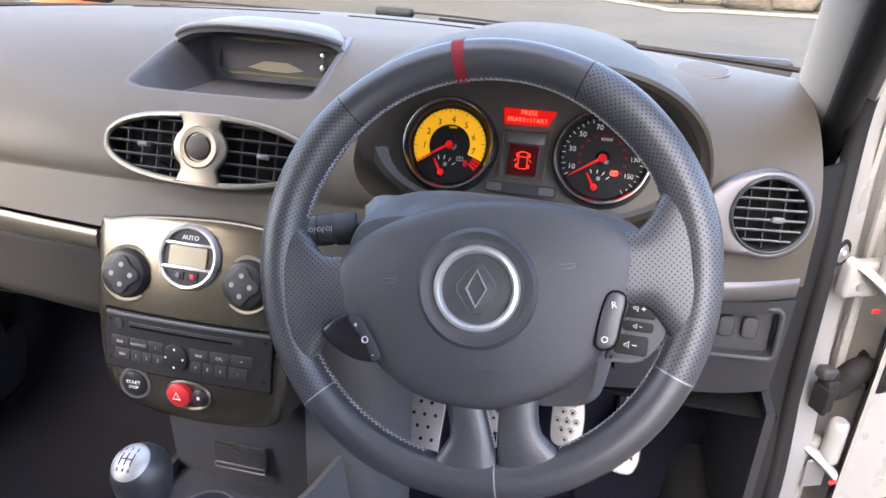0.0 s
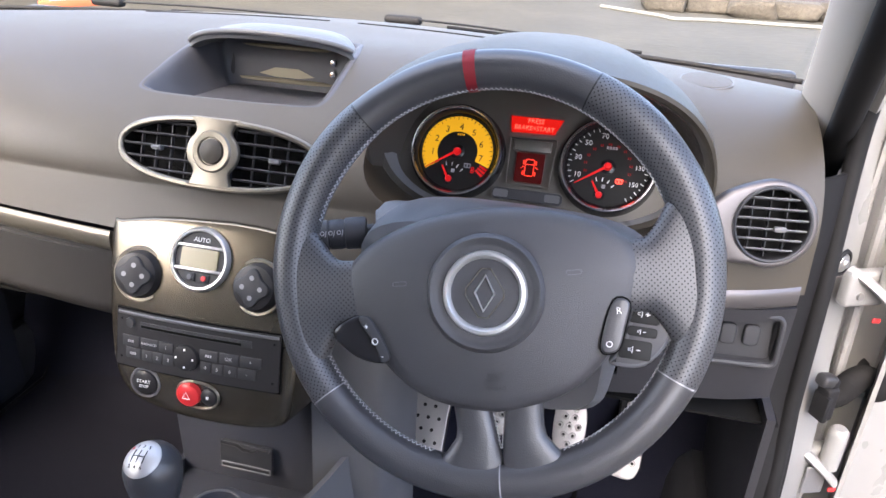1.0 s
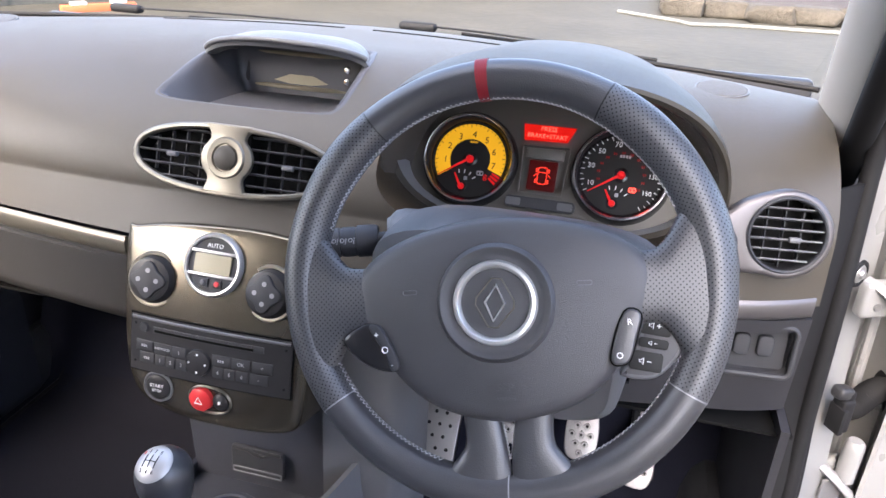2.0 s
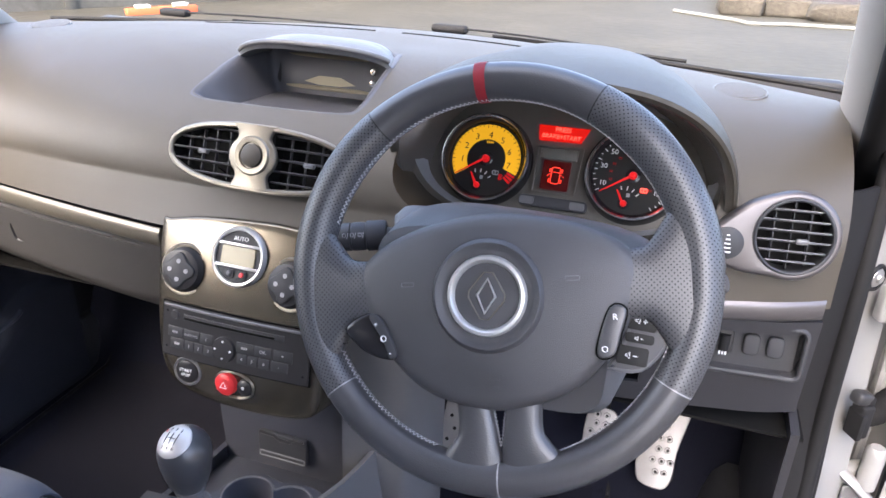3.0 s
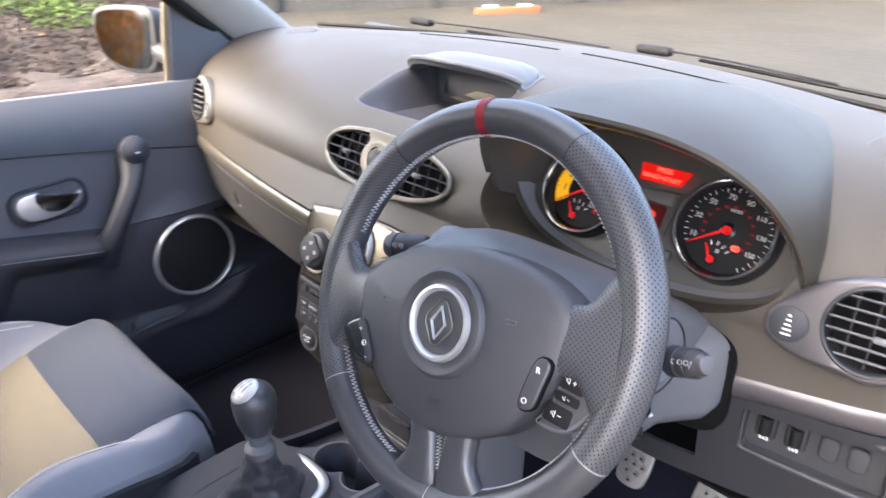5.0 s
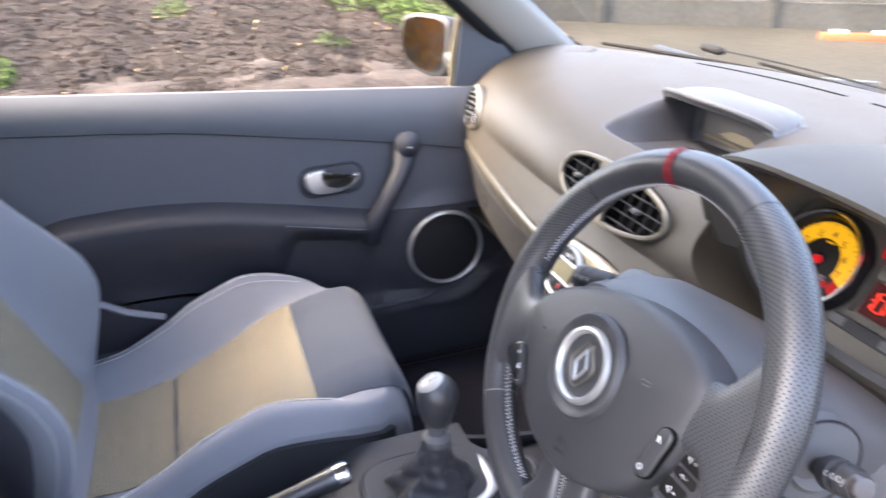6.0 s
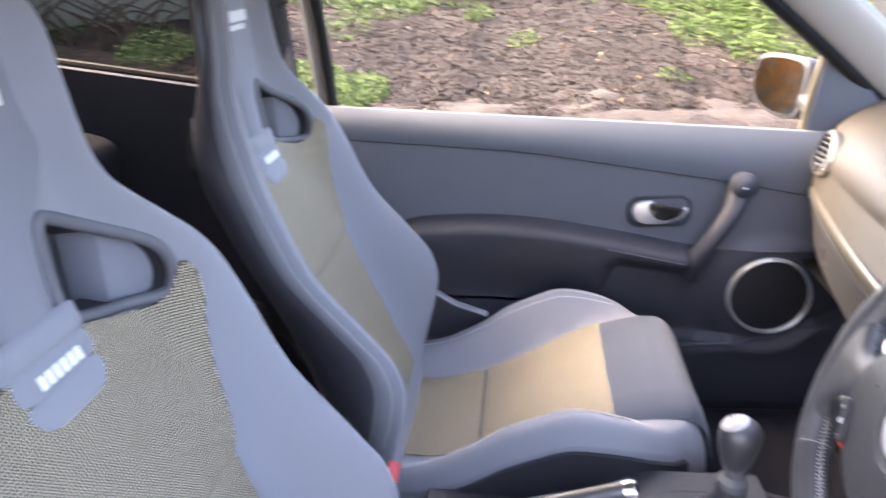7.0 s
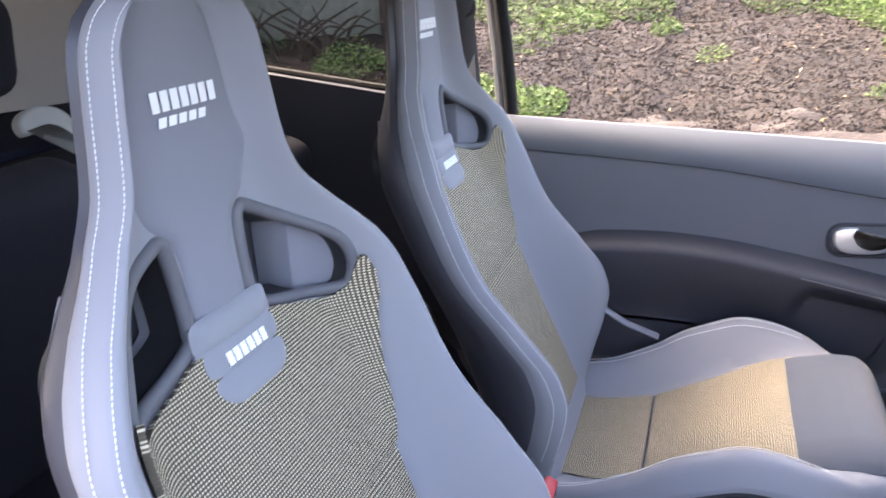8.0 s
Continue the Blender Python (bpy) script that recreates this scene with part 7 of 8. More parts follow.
def make_seat(cx, back, cushion_x, recline, yaw, label):
    seat = thing("sports_seat", pose(cx, -0.35, 0.25), label, "car seat", "front seats")
    F, S = pose(*back), pose(cushion_x, 0, 0)
    P = F @ pose(0, -0.74, 0, 0, 0, yaw) @ pose(0, 0.74, 0) @ pose(0, -0.52, 0.52, recline, 0, 0) @ pose(0, 0.52, -0.52)
    cutters = []
    for sx in (-1, 1):
        a = [Vector((sx * x, -0.60, z)) for x, z in HOLE]
        b = [Vector((sx * x, -0.95, z)) for x, z in HOLE]
        cutters.append(loft([a, b]))
    body = part("backrest", cut_out(backrest_solid(), cutters).at(P), CLOTH, seat, "grey-blue cloth backrest with an integral headrest")
    for sx in (-1, 1):
        rim = [Vector((sx * x, back_front(x, z) - 0.001, z)) for x, z in HOLE]
        part("belt_slot_rim", sweep(rim, 0.0075, 12, closed=True).at(P), SLOT, body, "dark plastic belt slot rim")
        funnel = [[Vector((sx * x, back_front(x, z), z)) for x, z in HOLE], [Vector((sx * (0.108 + (x - 0.11) * 0.96), back_y(z) - 0.048, 0.99 + (z - 0.99) * 0.86)) for x, z in HOLE]]
        part("slot_lining", loft(funnel, caps=False).at(P), BLACK, body, "dark slot lining")
        outline = [(0.130, 1.046), (0.150, 1.034), (0.172, 1.014), (0.190, 0.988), (0.192, 0.960), (0.184, 0.940), (0.150, 0.942), (0.130, 0.946)]

        def face(k, deep):
            y0, y1 = back_front(0.116, 0.99), back_front(0.180, 0.99)
            return [Vector((sx * x, y0 + (y1 - y0) * 0.7 * (x - 0.116) / 0.064 - deep, z)) for x, z in ((0.160 + (x - 0.160) * k, 0.990 + (z - 0.990) * k) for x, z in outline)]
        block = loft([face(1.0, 0.060), face(1.0, 0.016), face(0.985, 0.0142), face(0.955, 0.0135), face(0.6, 0.0134), face(0.2, 0.0133)])
        part("slot_pad", block.at(P), HEADCLOTH, body, "padded grey block in the slot")
    # striped insert, below the slots
    def top_of(x):
        a = abs(x)
        return along(a, (0.0, 0.915), (0.035, 0.925), (0.055, 0.958), (0.10, 0.945), (0.150, 0.934), (0.170, 0.946), (0.1765, 0.970), (0.180, 0.978), (0.184, 0.976), (0.1875, 0.966), (0.1905, 0.945))

    def ins(u, v):
        t = 2 * u - 1
        zz = 0.46 + (0.905 - 0.46) * v
        w = along(zz, (0.46, 0.112), (0.62, 0.126), (0.69, 0.136), (0.71, 0.139), (0.758, 0.165), (0.818, 0.180), (0.855, 0.186), (0.889, 0.1895), (0.92, 0.188))
        x = w * t
        z = 0.46 + (top_of(x) - 0.46) * v
        dent = 0.0040 * math.exp(-((z - 0.735 - 0.07 * abs(x)) / 0.007) ** 2)
        return x, back_front(x, z) + 0.0052 - dent, z
    g = sheet(ins, 112, 110, 0.0056, None, lambda u, v: (ins(u, v)[0], 1.06 * ins(u, v)[2]))
    part("backrest_insert", g.at(P), KNIT, seat, "olive and black striped knit insert")
    # crease where the insert folds at the waist
    fold = [Vector((x, back_front(x, 0.735 + 0.07 * abs(x)), 0.735 + 0.07 * abs(x))) for x in (-0.148 + 0.296 * k / 24 for k in range(25))]
    part("waist_seam", sweep([p + Vector((0, 0.0046, 0)) for p in fold], 0.0014, 8).at(P), FOLD, seat, "sewn fold across the insert")
    # head panel, creased along its sides, down to the waist between the slots
    def tongue(u, v):
        t = 2 * u - 1
        z = 0.980 + 0.288 * v
        x = along(z, (0.98, 0.040), (1.04, 0.040), (1.065, 0.047), (1.090, 0.074), (1.13, 0.086), (1.17, 0.077), (1.23, 0.066), (1.26, 0.056), (1.276, 0.040)) * t
        return x, back_front(x, z) - 0.001 - 0.008 * abs(t) ** 8 + 0.005 * (1 - t * t), z
    part("head_panel", sheet(tongue, 24, 60, 0.004).at(P), HEADCLOTH, seat)
    # padded patch of three rolls with the badge on its middle one
    def roll(z0, z1):
        def fn(u, v):
            t = 2 * u - 1
            z = z0 + (z1 - z0) * v
            w = along(z, (0.902, 0.036), (0.907, 0.047), (0.916, 0.055), (0.930, 0.060), (0.985, 0.056))
            x = w * t
            return x, back_front(x, z) - 0.001 + 0.0050 + 0.008 * math.sqrt(max(0.0, 1 - (2 * v - 1) ** 2)) * (1 - abs(t) ** 6), z
        return fn
    for z0, z1 in ((0.902, 0.932), (0.932, 0.960), (0.960, 0.986)):
        part("badge_pad", sheet(roll(z0, z1), 20, 12, 0.004).at(P), CLOTH, seat, "padded grey cloth roll")
    bz = 0.946
    bm_ = axes((0, back_front(0, bz) + 0.0165, bz), (0, 1, 0.36))
    for k in range(6):
        part("badge_bar", rbox((0.0082, 0.0135, 0.0012), 0.0003, 1).at(P @ bm_ @ pose(-0.0265 + 0.0106 * k, 0, 0.0002)), INK, seat, "plain white badge bar")
    for z, n, w, h, dx, lean in ((1.188, 7, 0.086, 0.0175, 0.0, 0.0), (1.1705, 5, 0.064, 0.0085, 0.006, 0.28)):
        for k in range(n):
            bar_ = rbox((w / n * 0.74, h, 0.0010), 0.0003, 1)
            bar_.v = [Vector((q.x + lean * q.y, q.y, q.z)) for q in bar_.v]
            part("embroidered_bar", bar_.at(P @ axes((dx, back_front(0, z) + 0.0090, z), (0, 1, 0.05)) @ pose(-w / 2 + w / n * (k + 0.5), 0, 0)), INK, seat, "plain white embroidered bar")
    # stitching along the front edge, and a second row round the corner
    for sx in (-1, 1):
        front, band = [], []
        for k in range(130):
            z = 0.50 + 0.771 * k / 129
            w = half_w(z)
            x = flat_w(z) + (w - flat_w(z)) * 0.975
            front.append(Vector((sx * x, back_front(x, z) + 0.0008, z)))
            band.append(Vector((sx * (w + 0.0054), wing_y(z) - 0.026, z)))
        part("edge_stitching", stitches(front, 0.0036, 0.0013, 0.0007).at(P), THREAD, seat, "pale edge stitching", kind="stuff")
        part("edge_stitching", stitches(band, 0.0036, 0.0013, 0.0007).at(P), THREAD, seat, "pale edge stitching", kind="stuff")
    arc = [Vector((0.060 * math.cos(math.pi * k / 24), back_front(0.060 * math.cos(math.pi * k / 24), 1.270) + 0.001, 1.271 + 0.009 * math.sin(math.pi * k / 24))) for k in range(25)]
    part("edge_stitching", stitches(arc, 0.0036, 0.0013, 0.0007).at(P), THREAD, seat, "pale edge stitching", kind="stuff")
    # shell behind, meeting the padded edge band
    rings = []
    for k in range(60):
        z = 0.38 + 0.895 * k / 59
        w, th, kb = half_w(z), along(z, (0.40, 0.10), (0.7, 0.075), (1.0, 0.06), (1.10, 0.042), (1.30, 0.036)), along(z, (1.0, 1.0), (1.1, 0.7), (1.3, 0.7))
        ey = wing_y(z) - 0.016
        by = min(back_y(z) - th, ey - along(z, (1.0, 0.045), (1.1, 0.034), (1.3, 0.034))) - 0.006
        half = [Vector((w - 0.003, ey - 0.036 * kb, z)), Vector((w - 0.002 - 0.02 * (1 - kb), ey - 0.046 * kb, z))]
        rear = [Vector((w * t * (0.99 - 0.1 * (1 - kb)), by + (ey - 0.058 * kb - by) * abs(t) ** 4, z)) for t in (1 - 2 * j / 24 for j in range(25))]
        rings.append(half + rear + [Vector((-p.x, p.y, p.z)) for p in reversed(half)])
    part("back_shell", loft(rings, loop=False).at(P), SHELL, seat, "dark satin backrest shell")
    # cushion
    def insert_w(y):
        return along(y, (-0.55, 0.128), (-0.385, 0.142), (-0.135, 0.172))

    def top(x, y):
        base = along(y, (-0.62, 0.420), (-0.50, 0.420), (-0.40, 0.437), (-0.28, 0.488), (-0.17, 0.540), (-0.07, 0.560))
        a = abs(x)
        bol = along(y, (-0.60, 0.025), (-0.49, 0.048), (-0.40, 0.074), (-0.33, 0.094), (-0.26, 0.092), (-0.17, 0.052), (-0.10, 0.014), (-0.06, -0.016))
        return base + bol * ease(insert_w(y) + 0.002, 0.226, a) * (1 - 0.15 * ease(0.235, 0.262, a)) - 0.004 * (1 - min(1, a / 0.12) ** 2)

    def cush_w(y):
        return along(y, (-0.62, 0.215), (-0.45, 0.252), (-0.20, 0.262), (-0.11, 0.250), (-0.06, 0.222), (0.01, 0.180))
    rings = []
    ys = [-0.62 + 0.578 * k / 48 for k in range(49)]
    for y in ys + [-0.031, -0.020, -0.010, -0.002, 0.003, 0.006]:
        over = min(1.0, max(0.0, (y + 0.044) / 0.050))
        drop = 0.10 * (1 - math.sqrt(max(0.0, 1 - over * over)))
        w = cush_w(y)
        row = []
        for j in range(41):
            x = w * math.sin(math.pi / 2 * (2 * j / 40 - 1))
            e = max(0.0, (abs(x) - w * 0.90) / (w * 0.10))
            row.append(Vector((x, y, top(x, min(y, -0.05)) - drop - 0.03 * e * e)))
        low = row[0].z - 0.016
        under = [Vector((w * 0.99, y, low))] + [Vector((w * (1 - 2 * j / 12) * 0.93, y, 0.37 + 0.03 * over)) for j in range(13)] + [Vector((-w * 0.99, y, low))]
        rings.append(row + under)
    part("cushion", loft(rings).at(S), CLOTH, seat, "grey-blue cloth cushion with raised side bolsters")

    def cin(u, v):
        y = -0.545 + (0.545 - 0.128) * v
        x = insert_w(y) * (2 * u - 1)
        return x, y, top(x, y) + 0.0040 - 0.005 * math.exp(-((y + 0.385) / 0.006) ** 2)
    part("cushion_insert", sheet(cin, 32, 90, 0.002, None, lambda u, v: (cin(u, v)[0], 1.02 * cin(u, v)[1])).at(S), KNIT, seat, "olive and black striped knit insert")
    def roll_front(u, v):
        y = -0.150 + 0.158 * v
        over = min(1.0, max(0.0, (y + 0.040) / 0.049))
        x = along(y, (-0.15, 0.172), (-0.10, 0.178), (-0.04, 0.180), (0.01, 0.172)) * (2 * u - 1)
        return x, y + 0.004 * over, top(x, min(y, -0.05)) - 0.10 * (1 - math.sqrt(max(0.0, 1 - over * over))) - 0.001 + 0.017 * math.sqrt(math.sin(math.pi * min(1, 0.02 + v * 0.7))) * (1 - abs(2 * u - 1) ** 10)
    part("front_roll", sheet(roll_front, 48, 30, -0.003).at(S), ROLLCLOTH, seat, "grey cloth thigh roll")
    part("cross_seam", sweep([Vector((x, -0.385, top(x, -0.385) + 0.0015)) for x in (-0.138 + 0.276 * k / 20 for k in range(21))], 0.0018, 8).at(S), FOLD, seat, "sewn fold across the insert")
    for sx in (-1, 1):
        for dx in (0.211, 0.221):
            line = [Vector((sx * dx, y, top(dx, y) + 0.0030)) for y in (-0.56 + 0.44 * k / 60 for k in range(61))]
            part("cushion_stitching", stitches(line, 0.0042, 0.0010, 0.0010).at(S), THREAD, seat, "pale double edge stitching", kind="stuff")
        def cover(u, v):
            y = -0.60 + 0.56 * u
            ztop = top(0.25, y) - 0.044
            return sx * (cush_w(y) * 0.982 - 0.012 * v * 0), y, 0.30 + (ztop - 0.30) * v
        part("side_cover", sheet(cover, 24, 8, 0.012 * (-sx)).at(S), DARK, seat, "dark side cover")
        part("rail", rbox((0.03, 0.52, 0.05), 0.004, centre=(sx * 0.19, -0.34, 0.28)).at(S), BLACK, seat)
    so = 1 if cx > 0 else -1
    part("side_strap", sweep([Vector((so * 0.232, -0.53, 0.60)), Vector((so * 0.240, -0.46, 0.552)), Vector((so * 0.244, -0.39, 0.525))], 0.011, 8, flat=0.5).at(S), CLOTH, seat)
    part("seat_pan", rbox((0.40, 0.50, 0.10), 0.01, centre=(0, -0.35, 0.335)).at(S), BLACK, seat)
    return seat


make_seat(0.348, (0.3480, 0.0003, -0.0024), 0.350, -0.34, -1.5, "grey-blue cloth driver's bucket seat with olive striped insert")
make_seat(-0.342, (-0.3420, -0.0180, 0.014), -0.342, 1.16, 0.0, "grey-blue cloth passenger's bucket seat, reclined a little further")

# ---- the yard ----
def patchy(name, cols, scale, rough=0.9, bump=0.6, dist=0.02, detail=8):
    """Ground: several tones mixed over two scales of noise."""
    m, t, b = nodes_of(name)
    tc, no, fi = t.nodes.new("ShaderNodeTexCoord"), t.nodes.new("ShaderNodeTexNoise"), t.nodes.new("ShaderNodeTexNoise")
    for n, s in ((no, scale), (fi, scale * 9)):
        t.links.new(tc.outputs["Object"], n.inputs["Vector"])
        n.inputs["Scale"].default_value, n.inputs["Detail"].default_value = s, detail
    add = t.nodes.new("ShaderNodeMixRGB")
    add.inputs[0].default_value = 0.45
    t.links.new(no.outputs[0], add.inputs[1])
    t.links.new(fi.outputs[0], add.inputs[2])
    ramp = t.nodes.new("ShaderNodeValToRGB")
    t.links.new(add.outputs[0], ramp.inputs[0])
    el = ramp.color_ramp.elements
    while len(el) < len(cols):
        el.new(0.5)
    for k, c in enumerate(cols):
        el[k].position = 0.34 + 0.32 * k / (len(cols) - 1)
        el[k].color = (*c, 1)
    t.links.new(ramp.outputs[0], b.inputs["Base Color"])
    b.inputs["Roughness"].default_value = rough
    bp = t.nodes.new("ShaderNodeBump")
    bp.inputs["Strength"].default_value, bp.inputs["Distance"].default_value = bump, dist
    t.links.new(fi.outputs[0], bp.inputs["Height"])
    t.links.new(bp.outputs[0], b.inputs["Normal"])
    return m


YARD = patchy("damp_yard_concrete", [(0.019, 0.0172, 0.0120), (0.028, 0.0255, 0.0180), (0.040, 0.036, 0.0265)], 1.1, 0.8, 0.3)
SOIL = patchy("leaf_strewn_soil", [(0.012, 0.0072, 0.0058), (0.019, 0.012, 0.0095), (0.028, 0.018, 0.0145), (0.040, 0.027, 0.0215)], 2.2, 0.95, 1.0, 0.03)
CONC = patchy("weathered_concrete", [(0.044, 0.043, 0.037), (0.062, 0.060, 0.052), (0.082, 0.079, 0.070)], 2.2, 0.9, 0.4, 0.004)
STONE = patchy("rough_stone", [(0.020, 0.017, 0.012), (0.037, 0.031, 0.023), (0.060, 0.051, 0.040)], 3.0, 0.9, 0.8, 0.02)
LEAF = stuff("green_leaves", (0.11, 0.19, 0.05), 0.6, grain=60, bump=0.0, var=0.35, spots=1.5)
AUTUMN = scraps("orange_leaves", [(0.30, 0.10, 0.015), (0.55, 0.21, 0.025), (0.70, 0.36, 0.05)], 0.7)
BARK = patchy("bark", [(0.06, 0.045, 0.035), (0.12, 0.09, 0.07)], 8.0)
ORANGE = stuff("orange_plastic", (0.5, 0.10, 0.035), 0.5, grain=80, bump=0.05)
HOSE = stuff("pale_hose", (0.13, 0.13, 0.12), 0.5, grain=80, bump=0.05)


def land(x, y):
    """Flat yard, with a bank of soil along the passenger's side."""
    d = -x - 4.2 + 0.25 * math.sin(0.8 * y)
    h = 0.0
    if d > 0 and y < 3.6:
        rise = min(1.0, d / 7.0)
        h = (0.10 * ease(0, 0.4, d) + 1.1 * rise) * ease(3.6, 2.6, y)
        h += (0.07 * noise.noise((x * 1.3, y * 1.3, 0)) + 0.05 * noise.noise((x * 4.1, y * 4.1, 5)) + 0.03 * noise.noise((x * 9, y * 9, 2))) * ease(0, 1, d)
    return h


def grid(x0, x1, y0, y1, nx, ny, dz=0.0):
    v = [(x0 + (x1 - x0) * i / nx, y0 + (y1 - y0) * j / ny) for i in range(nx + 1) for j in range(ny + 1)]
    f = [(i * (ny + 1) + j, (i + 1) * (ny + 1) + j, (i + 1) * (ny + 1) + j + 1, i * (ny + 1) + j + 1) for i in range(nx) for j in range(ny)]
    return Geo([(x, y, land(x, y) + dz) for x, y in v], f)


g = part("ground", grid(-400, 400, -400, 400, 8, 8, -0.03), YARD, None, kind="structure")
tagged(g, "brown damp concrete yard", "ground", kind="structure")
g = part("yard", grid(-4.4, 14, -8, 14, 60, 60), YARD, None)
tagged(g, "brown damp concrete yard surface", "ground", kind="structure")
g = part("soil_bank", grid(-16, -4.15, -9, 3.8, 190, 190, 0.004), SOIL, None)
tagged(g, "brown leaf-strewn soil bank", "soil", kind="structure")

# litter on the bank, and green growth at its top
rnd = random.Random(5)


def leaf_bits(n, area, size, mat, name, label, lift=0.02, stand=0.25):
    vs, fs = [], []
    for _ in range(n):
        x, y = area(rnd)
        s = size * rnd.uniform(0.5, 1.5)
        m = Matrix.LocRotScale((x, y, land(x, y) + lift * rnd.uniform(0.4, 1.6)), Euler((rnd.uniform(-stand, stand) * 3, rnd.uniform(-stand, stand) * 3, rnd.uniform(0, 6.3))), (s, s * 0.6, s))
        k = len(vs)
        vs += [m @ Vector(p) for p in ((-1, 0, 0), (-0.2, -0.7, 0.12), (1, 0, 0.05), (-0.2, 0.7, 0.12))]
        fs += [(k, k + 1, k + 2), (k, k + 2, k + 3)]
    o = part(name, Geo(vs, fs), mat, None)
    return tagged(o, label, "leaves", kind="stuff")


MULCH = scraps("bark_mulch", [(0.0125, 0.0078, 0.0062), (0.019, 0.012, 0.0096), (0.026, 0.0168, 0.0136), (0.034, 0.0225, 0.018), (0.045, 0.0305, 0.0245), (0.074, 0.052, 0.040)])
FALLEN = scraps("fallen_leaf_tones", [(0.10, 0.06, 0.03), (0.22, 0.13, 0.06), (0.36, 0.24, 0.12), (0.5, 0.38, 0.22)])
WEED = scraps("weed_greens", [(0.030, 0.055, 0.010), (0.058, 0.100, 0.015), (0.085, 0.135, 0.022), (0.115, 0.165, 0.040)], 0.6)
leaf_bits(70000, lambda r: (-4.5 - 4.5 * r.random() ** 1.2, r.uniform(-3.6, 3)), 0.015, MULCH, "bark_mulch", "brown and pinkish bark mulch on the bank", 0.010, 0.4)
leaf_bits(22000, lambda r: (-8 - 5 * r.random(), r.uniform(-7, 3)), 0.024, MULCH, "bark_mulch", "brown bark mulch further up the bank", 0.014, 0.4)
leaf_bits(800, lambda r: (-4.5 - 7 * r.random() ** 1.2, r.uniform(-6, 3)), 0.019, FALLEN, "fallen_leaves", "yellow and brown fallen leaves on the soil", 0.02, 0.3)


def clump(x, y, r, h, n, mat, name, label):
    vs, fs = [], []
    for _ in range(int(n * 1.8)):
        a, d = rnd.uniform(0, 6.3), r * math.sqrt(rnd.random())
        px, py = x + d * math.cos(a), y + d * math.sin(a)
        z = land(px, py) + h * rnd.random() ** 1.4 * (1 - (d / r) ** 2 * 0.7)
        s = rnd.uniform(0.010, 0.026)
        m = Matrix.LocRotScale((px, py, z), Euler((rnd.uniform(-1, 1), rnd.uniform(-1, 1), rnd.uniform(0, 6.3))), (s, s * 0.6, s))
        k = len(vs)
        vs += [m @ Vector(p) for p in ((-1, 0, 0), (0, -0.7, 0.1), (1, 0, 0), (0, 0.7, 0.1))]
        fs += [(k, k + 1, k + 2), (k, k + 2, k + 3)]
    o = part(name, Geo(vs, fs), mat, None)
    return tagged(o, label, "plants", kind="stuff")


for x, y, r, h, n in ((-8.9, -2.7, 0.9, 0.30, 2600), (-7.0, -2.3, 0.35, 0.14, 350), (-7.9, -2.0, 0.55, 0.22, 1100), (-8.5, -1.4, 0.6, 0.22, 1300), (-7.26, -0.83, 0.17, 0.16, 260), (-6.5, -0.35, 0.16, 0.10, 120), (-5.05, -1.75, 0.33, 0.16, 1300), (-5.4, -2.2, 0.35, 0.16, 900), (-8.6, 0.7, 0.8, 0.30, 2200), (-7.9, 1.4, 0.7, 0.30, 1800), (-7.0, 2.4, 0.8, 0.5, 2600), (-8.2, 2.2, 1.0, 0.6, 3000), (-6.4, 1.5, 0.5, 0.22, 1300), (-7.3, 1.6, 0.7, 0.3, 1900), (-5.75, 1.75, 0.35, 0.18, 600), (-5.2, 0.85, 0.14, 0.07, 60), (-9.8, 2.4, 1.2, 0.5, 2500), (-10.5, 0.3, 1.2, 0.4, 2200), (-10.8, -1.7, 1.4, 0.5, 2600), (-10.6, -3.8, 1.4, 0.5, 2400), (-8.4, -4.2, 0.7, 0.25, 700)):
    clump(x, y, r, h, n, WEED, "weeds", "bright green low weeds")
# autumn tree behind the car, on the bank
tree = thing("autumn_tree", pose(-6.6, -8.6, land(-6.6, -8.6)), "small tree with orange autumn leaves", "tree")
part("trunk", sweep(curve([(-6.6, -8.6, 0.0), (-6.55, -8.5, 1.2), (-6.7, -8.6, 2.4), (-6.6, -8.7, 3.8)], 4), [0.12 - 0.008 * k for k in range(13)], 8), BARK, tree)
for k in range(7):
    a = k * 0.9
    part("limb", sweep([(-6.6, -8.6, 0.8 + 0.3 * k), (-6.6 + 0.9 * math.cos(a), -8.6 + 0.9 * math.sin(a), 1.2 + 0.3 * k), (-6.6 + 1.8 * math.cos(a), -8.6 + 1.8 * math.sin(a), 1.5 + 0.33 * k)], [0.05, 0.035, 0.015], 6), BARK, tree)
vs, fs = [], []
for _ in range(9000):
    a, b, d = rnd.uniform(0, 6.3), rnd.uniform(-1, 1), 2.6 * rnd.random() ** 0.5
    p = Vector((-6.6 + d * math.cos(a) * math.sqrt(1 - b * b), -8.6 + d * math.sin(a) * math.sqrt(1 - b * b), 2.0 + 1.9 * d / 2.6 * b))
    if noise.noise(p * 1.4) < -0.12:
        continue
    s = rnd.uniform(0.07, 0.14)
    m = Matrix.LocRotScale(p, Euler((rnd.uniform(-2, 2), rnd.uniform(-2, 2), rnd.uniform(0, 6))), (s, s * 0.6, s))
    k = len(vs)
    vs += [m @ Vector(q) for q in ((-1, 0, 0), (0, -0.7, 0.1), (1, 0, 0), (0, 0.7, 0.1))]
    fs += [(k, k + 1, k + 2), (k, k + 2, k + 3)]
part("crown", Geo(vs, fs), AUTUMN, tree)

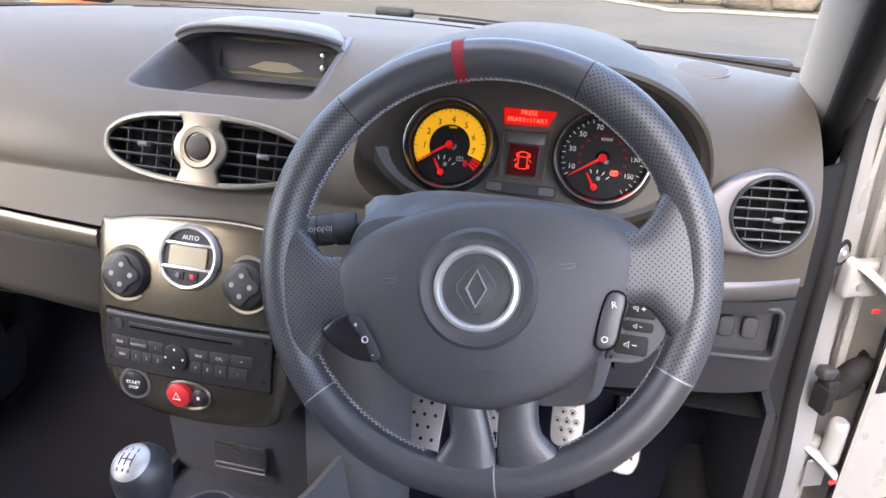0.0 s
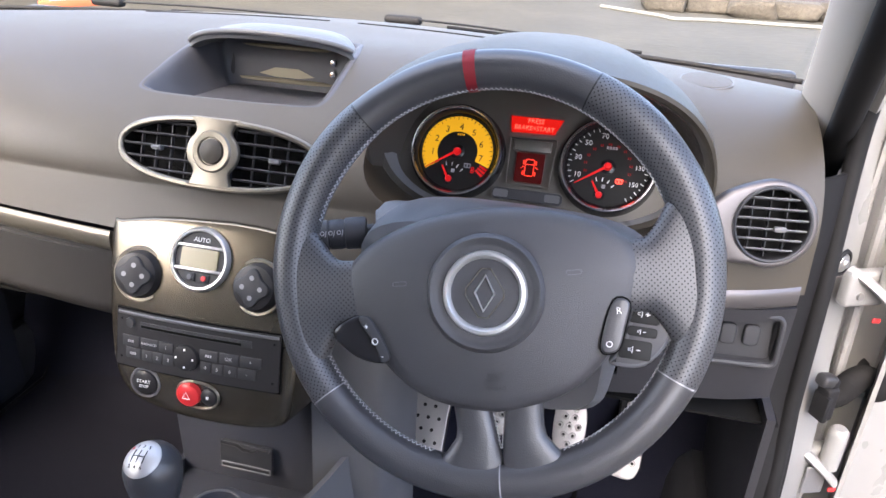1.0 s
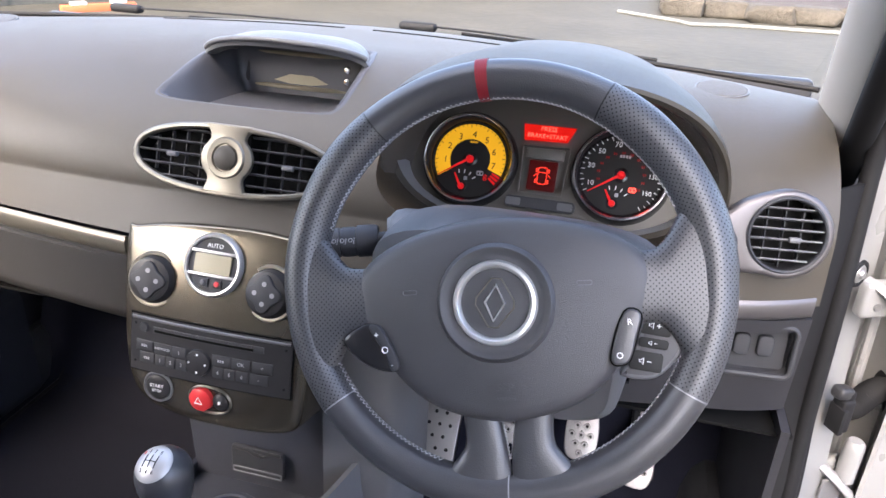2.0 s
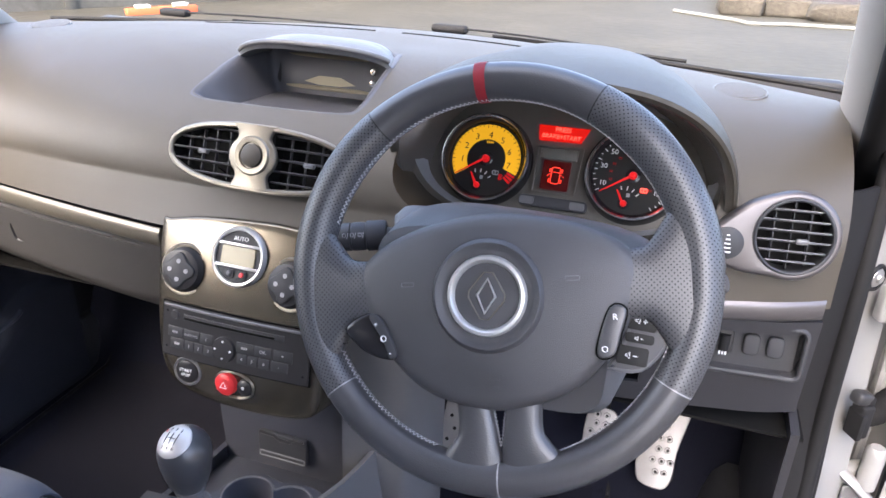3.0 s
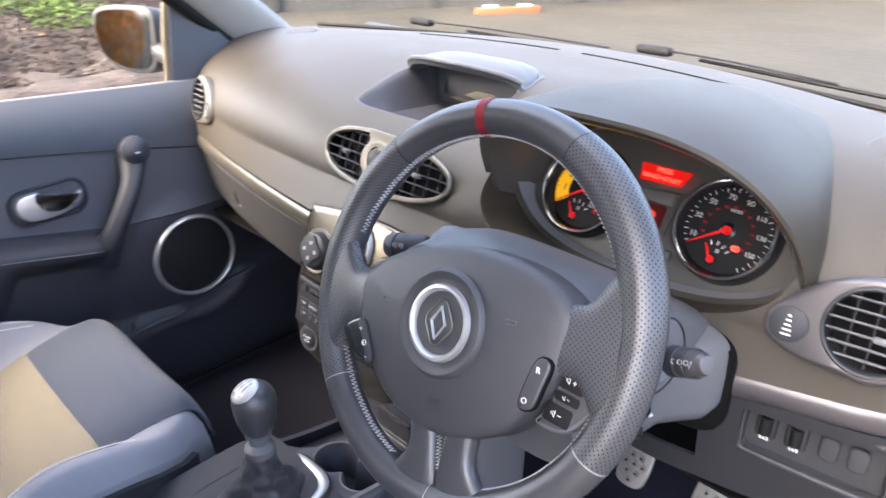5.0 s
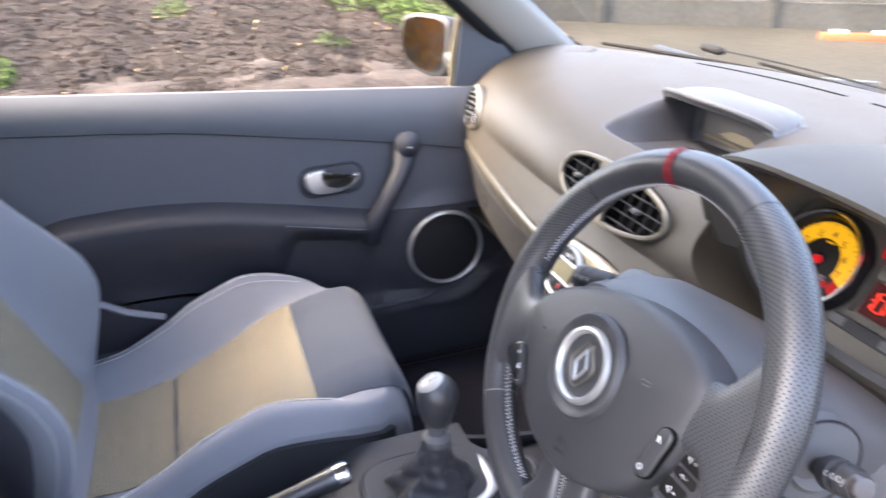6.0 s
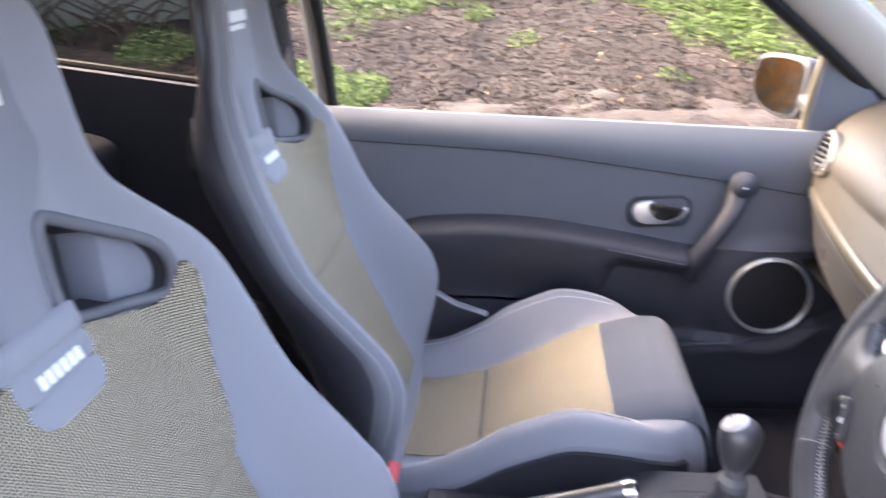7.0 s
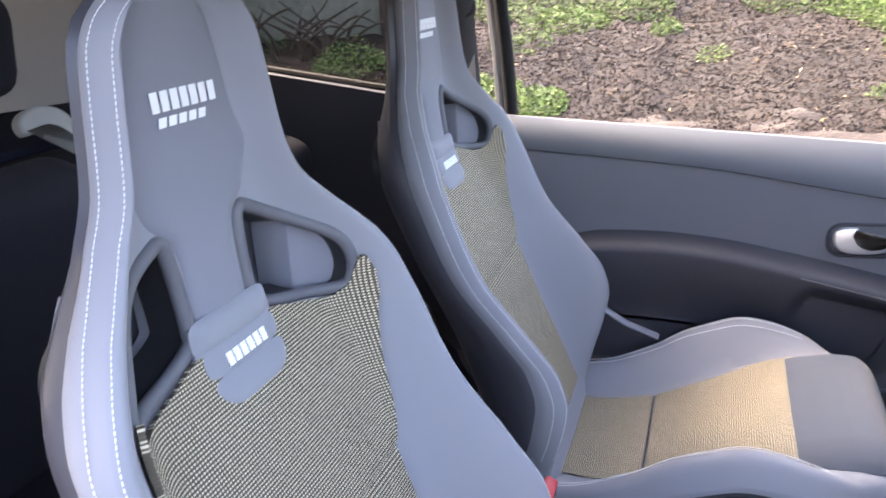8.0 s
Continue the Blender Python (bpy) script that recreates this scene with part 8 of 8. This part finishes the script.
# concrete post-and-panel fence beyond the yard
fence = thing("concrete_fence", pose(-5, 6, 0), "weathered concrete post and panel fence", "fence", kind="structure")
A, B = Vector((-7.95, 2.80, 0)), Vector((-4.20, 8.80, 0))
dirn = (B - A).normalized()
B = A + dirn * 16
FL = (B - A).length
n_p = int(FL / 1.85)
PANELMAT = patchy("grey_timber_panels", [(0.074, 0.073, 0.064), (0.100, 0.097, 0.086), (0.130, 0.126, 0.113)], 1.5, 0.9, 0.3, 0.004)
for k in range(n_p + 1):
    c = A + dirn * (1.85 * k)
    m = axes(c, (0, 0, 1), up=dirn)
    part("post", rbox((0.12, 0.12, 2.0), 0.01, 2, (0, 0, 1.0)).at(m), CONC, fence)
    if k < n_p:
        mid = c + dirn * 0.925
        m = axes(mid, (0, 0, 1), up=dirn)
        part("gravel_board", rbox((0.05, 1.74, 0.32), 0.006, 1, (0, 0, 0.16)).at(m), CONC, fence)
        for j in range(12):
            part("plank", rbox((0.022 + 0.006 * (j % 2), 0.147, 1.5), 0.003, 1, (0.004 * (j % 2), -0.80 + 0.1455 * j, 1.08)).at(m), PANELMAT, fence)

# stone edging ahead with a hose, orange barrier bar
for k in range(9):
    s = thing("edging_stone", pose(0.9 + 0.52 * k, 9.75 + 0.12 * math.sin(k * 2.1), 0.0), "rough pale stone edging block", "stone", "edging stones")
    gg = rbox((0.56, 0.38, 0.22), 0.07, 5, (0, 0, 0.10))
    gg.v = [p + Vector((0.07 * noise.noise(p * 6 + Vector((k, 0, 0))), 0.06 * noise.noise(p * 6 + Vector((0, k, 3))), 0.03 * noise.noise(p * 5 + Vector((k, 5, 0))))) for p in gg.v]
    part("block", gg, STONE, s, local=True)
bed = part("raised_bed", grid(0.6, 9, 9.9, 14, 30, 20, 0.14), SOIL, None)
tagged(bed, "raised soil behind the stone edging", "soil", kind="structure")
h = part("garden_hose", sweep(curve([(0.1, 9.5, 0.02), (0.8, 9.0, 0.02), (1.0, 8.8, 0.02), (1.5, 8.95, 0.02), (2.4, 9.0, 0.02), (3.6, 9.15, 0.02)], 6), 0.022, 8), HOSE, None)
tagged(h, "pale hose lying on the yard", "hose")
bar = thing("orange_barrier_bar", pose(-5.02, 6.22, 0), "orange and white bar lying near the fence", "barrier")
m = axes((-5.02, 6.22, 0.05), (0, 0, 1), up=(0.40, 0.59, 0))
part("bar", rbox((0.09, 0.75, 0.10), 0.015, 2).at(m), ORANGE, bar)
for yy in (-0.2, 0.2):
    part("reflector", rbox((0.085, 0.15, 0.03), 0.008, 2, (0, yy, 0.062)).at(m), INK, bar)

# garden wall and bare shrubs beyond the bank, behind the car
wall_ = thing("garden_wall", pose(-6.6, -6.8, 0), "grey-green concrete garden wall with posts", "wall", kind="structure")
C, D = Vector((-7.45, -4.05, 0)), Vector((-5.75, -9.60, 0))
e_ = (D - C).normalized()
MOSS = patchy("mossy_concrete", [(0.16, 0.165, 0.13), (0.23, 0.235, 0.19), (0.31, 0.31, 0.26)], 1.2, 0.9, 0.4, 0.004)
for k in range(6):
    c = C + e_ * (1.9 * k)
    m = axes(c, (0, 0, 1), up=e_)
    part("post", rbox((0.14, 0.14, 3.0), 0.01, 1, (0, 0, 1.5)).at(m), BARK, wall_)
    for j in range(4):
        part("panel", rbox((0.06, 1.78, 0.62), 0.008, 1, (0, 0.95, 0.85 + 0.63 * j)).at(m), MOSS, wall_)
shrub = thing("bare_shrub", pose(-6.35, -4.7, land(-6.35, -4.7)), "bare brown shrub branches against the wall", "shrub")
for k in range(26):
    x, y = -6.35 + rnd.uniform(-0.5, 0.35), -4.7 + rnd.uniform(-1.0, 0.7)
    z = land(x, y)
    a = rnd.uniform(0, 6.3)
    part("branch", sweep(curve([(x, y, z), (x + 0.1 * math.cos(a), y + 0.1 * math.sin(a), z + 0.2), (x + 0.2 * math.cos(a + 0.6), y + 0.35 * math.sin(a), z + 0.36), (x + 0.3 * math.cos(a + 1), y + 0.55 * math.sin(a), z + rnd.uniform(0.2, 0.6))], 3), [0.022, 0.021, 0.02, 0.018, 0.017, 0.015, 0.012, 0.010, 0.008, 0.006], 5), BARK, shrub)
for x, y, r, h, n in ((-6.05, -3.85, 0.42, 0.30, 900), (-6.6, -5.6, 0.6, 0.25, 500)):
    clump(x, y, r, h, n, LEAF, "weeds", "dull green low shrubs")

# sandy foot of the bank; unseen wall added to close the yard and cut skylight
SAND = patchy("sandy_soil_edge", [(0.024, 0.017, 0.0145), (0.042, 0.031, 0.026), (0.072, 0.055, 0.045)], 5.0, 0.95, 0.8, 0.02)
sg = grid(-5.3, -4.1, -6, 3.2, 60, 260, 0.0)
sg.v = [p + Vector((0, 0, 0.020 - 0.05 * abs((p.x + 4.55) / 0.5) ** 2 + 0.035 * noise.noise(p * 1.7) + 0.02 * noise.noise(p * 6))) for p in sg.v]
tagged(part("sandy_edge", sg, SAND, None), "pale sandy soil along the foot of the bank", "soil", kind="structure")
RENDER = patchy("unseen_wall_render", [(0.20, 0.18, 0.15), (0.25, 0.225, 0.19), (0.30, 0.27, 0.23)], 1.5, 0.9, 0.4, 0.01)
tagged(part("unseen_side_wall", rbox((0.3, 14.0, 3.0), 0.02, 1, (9.5, -5.0, 1.5)), RENDER, None), "unseen plain wall added to cut light from the driver's side", "wall", kind="structure")
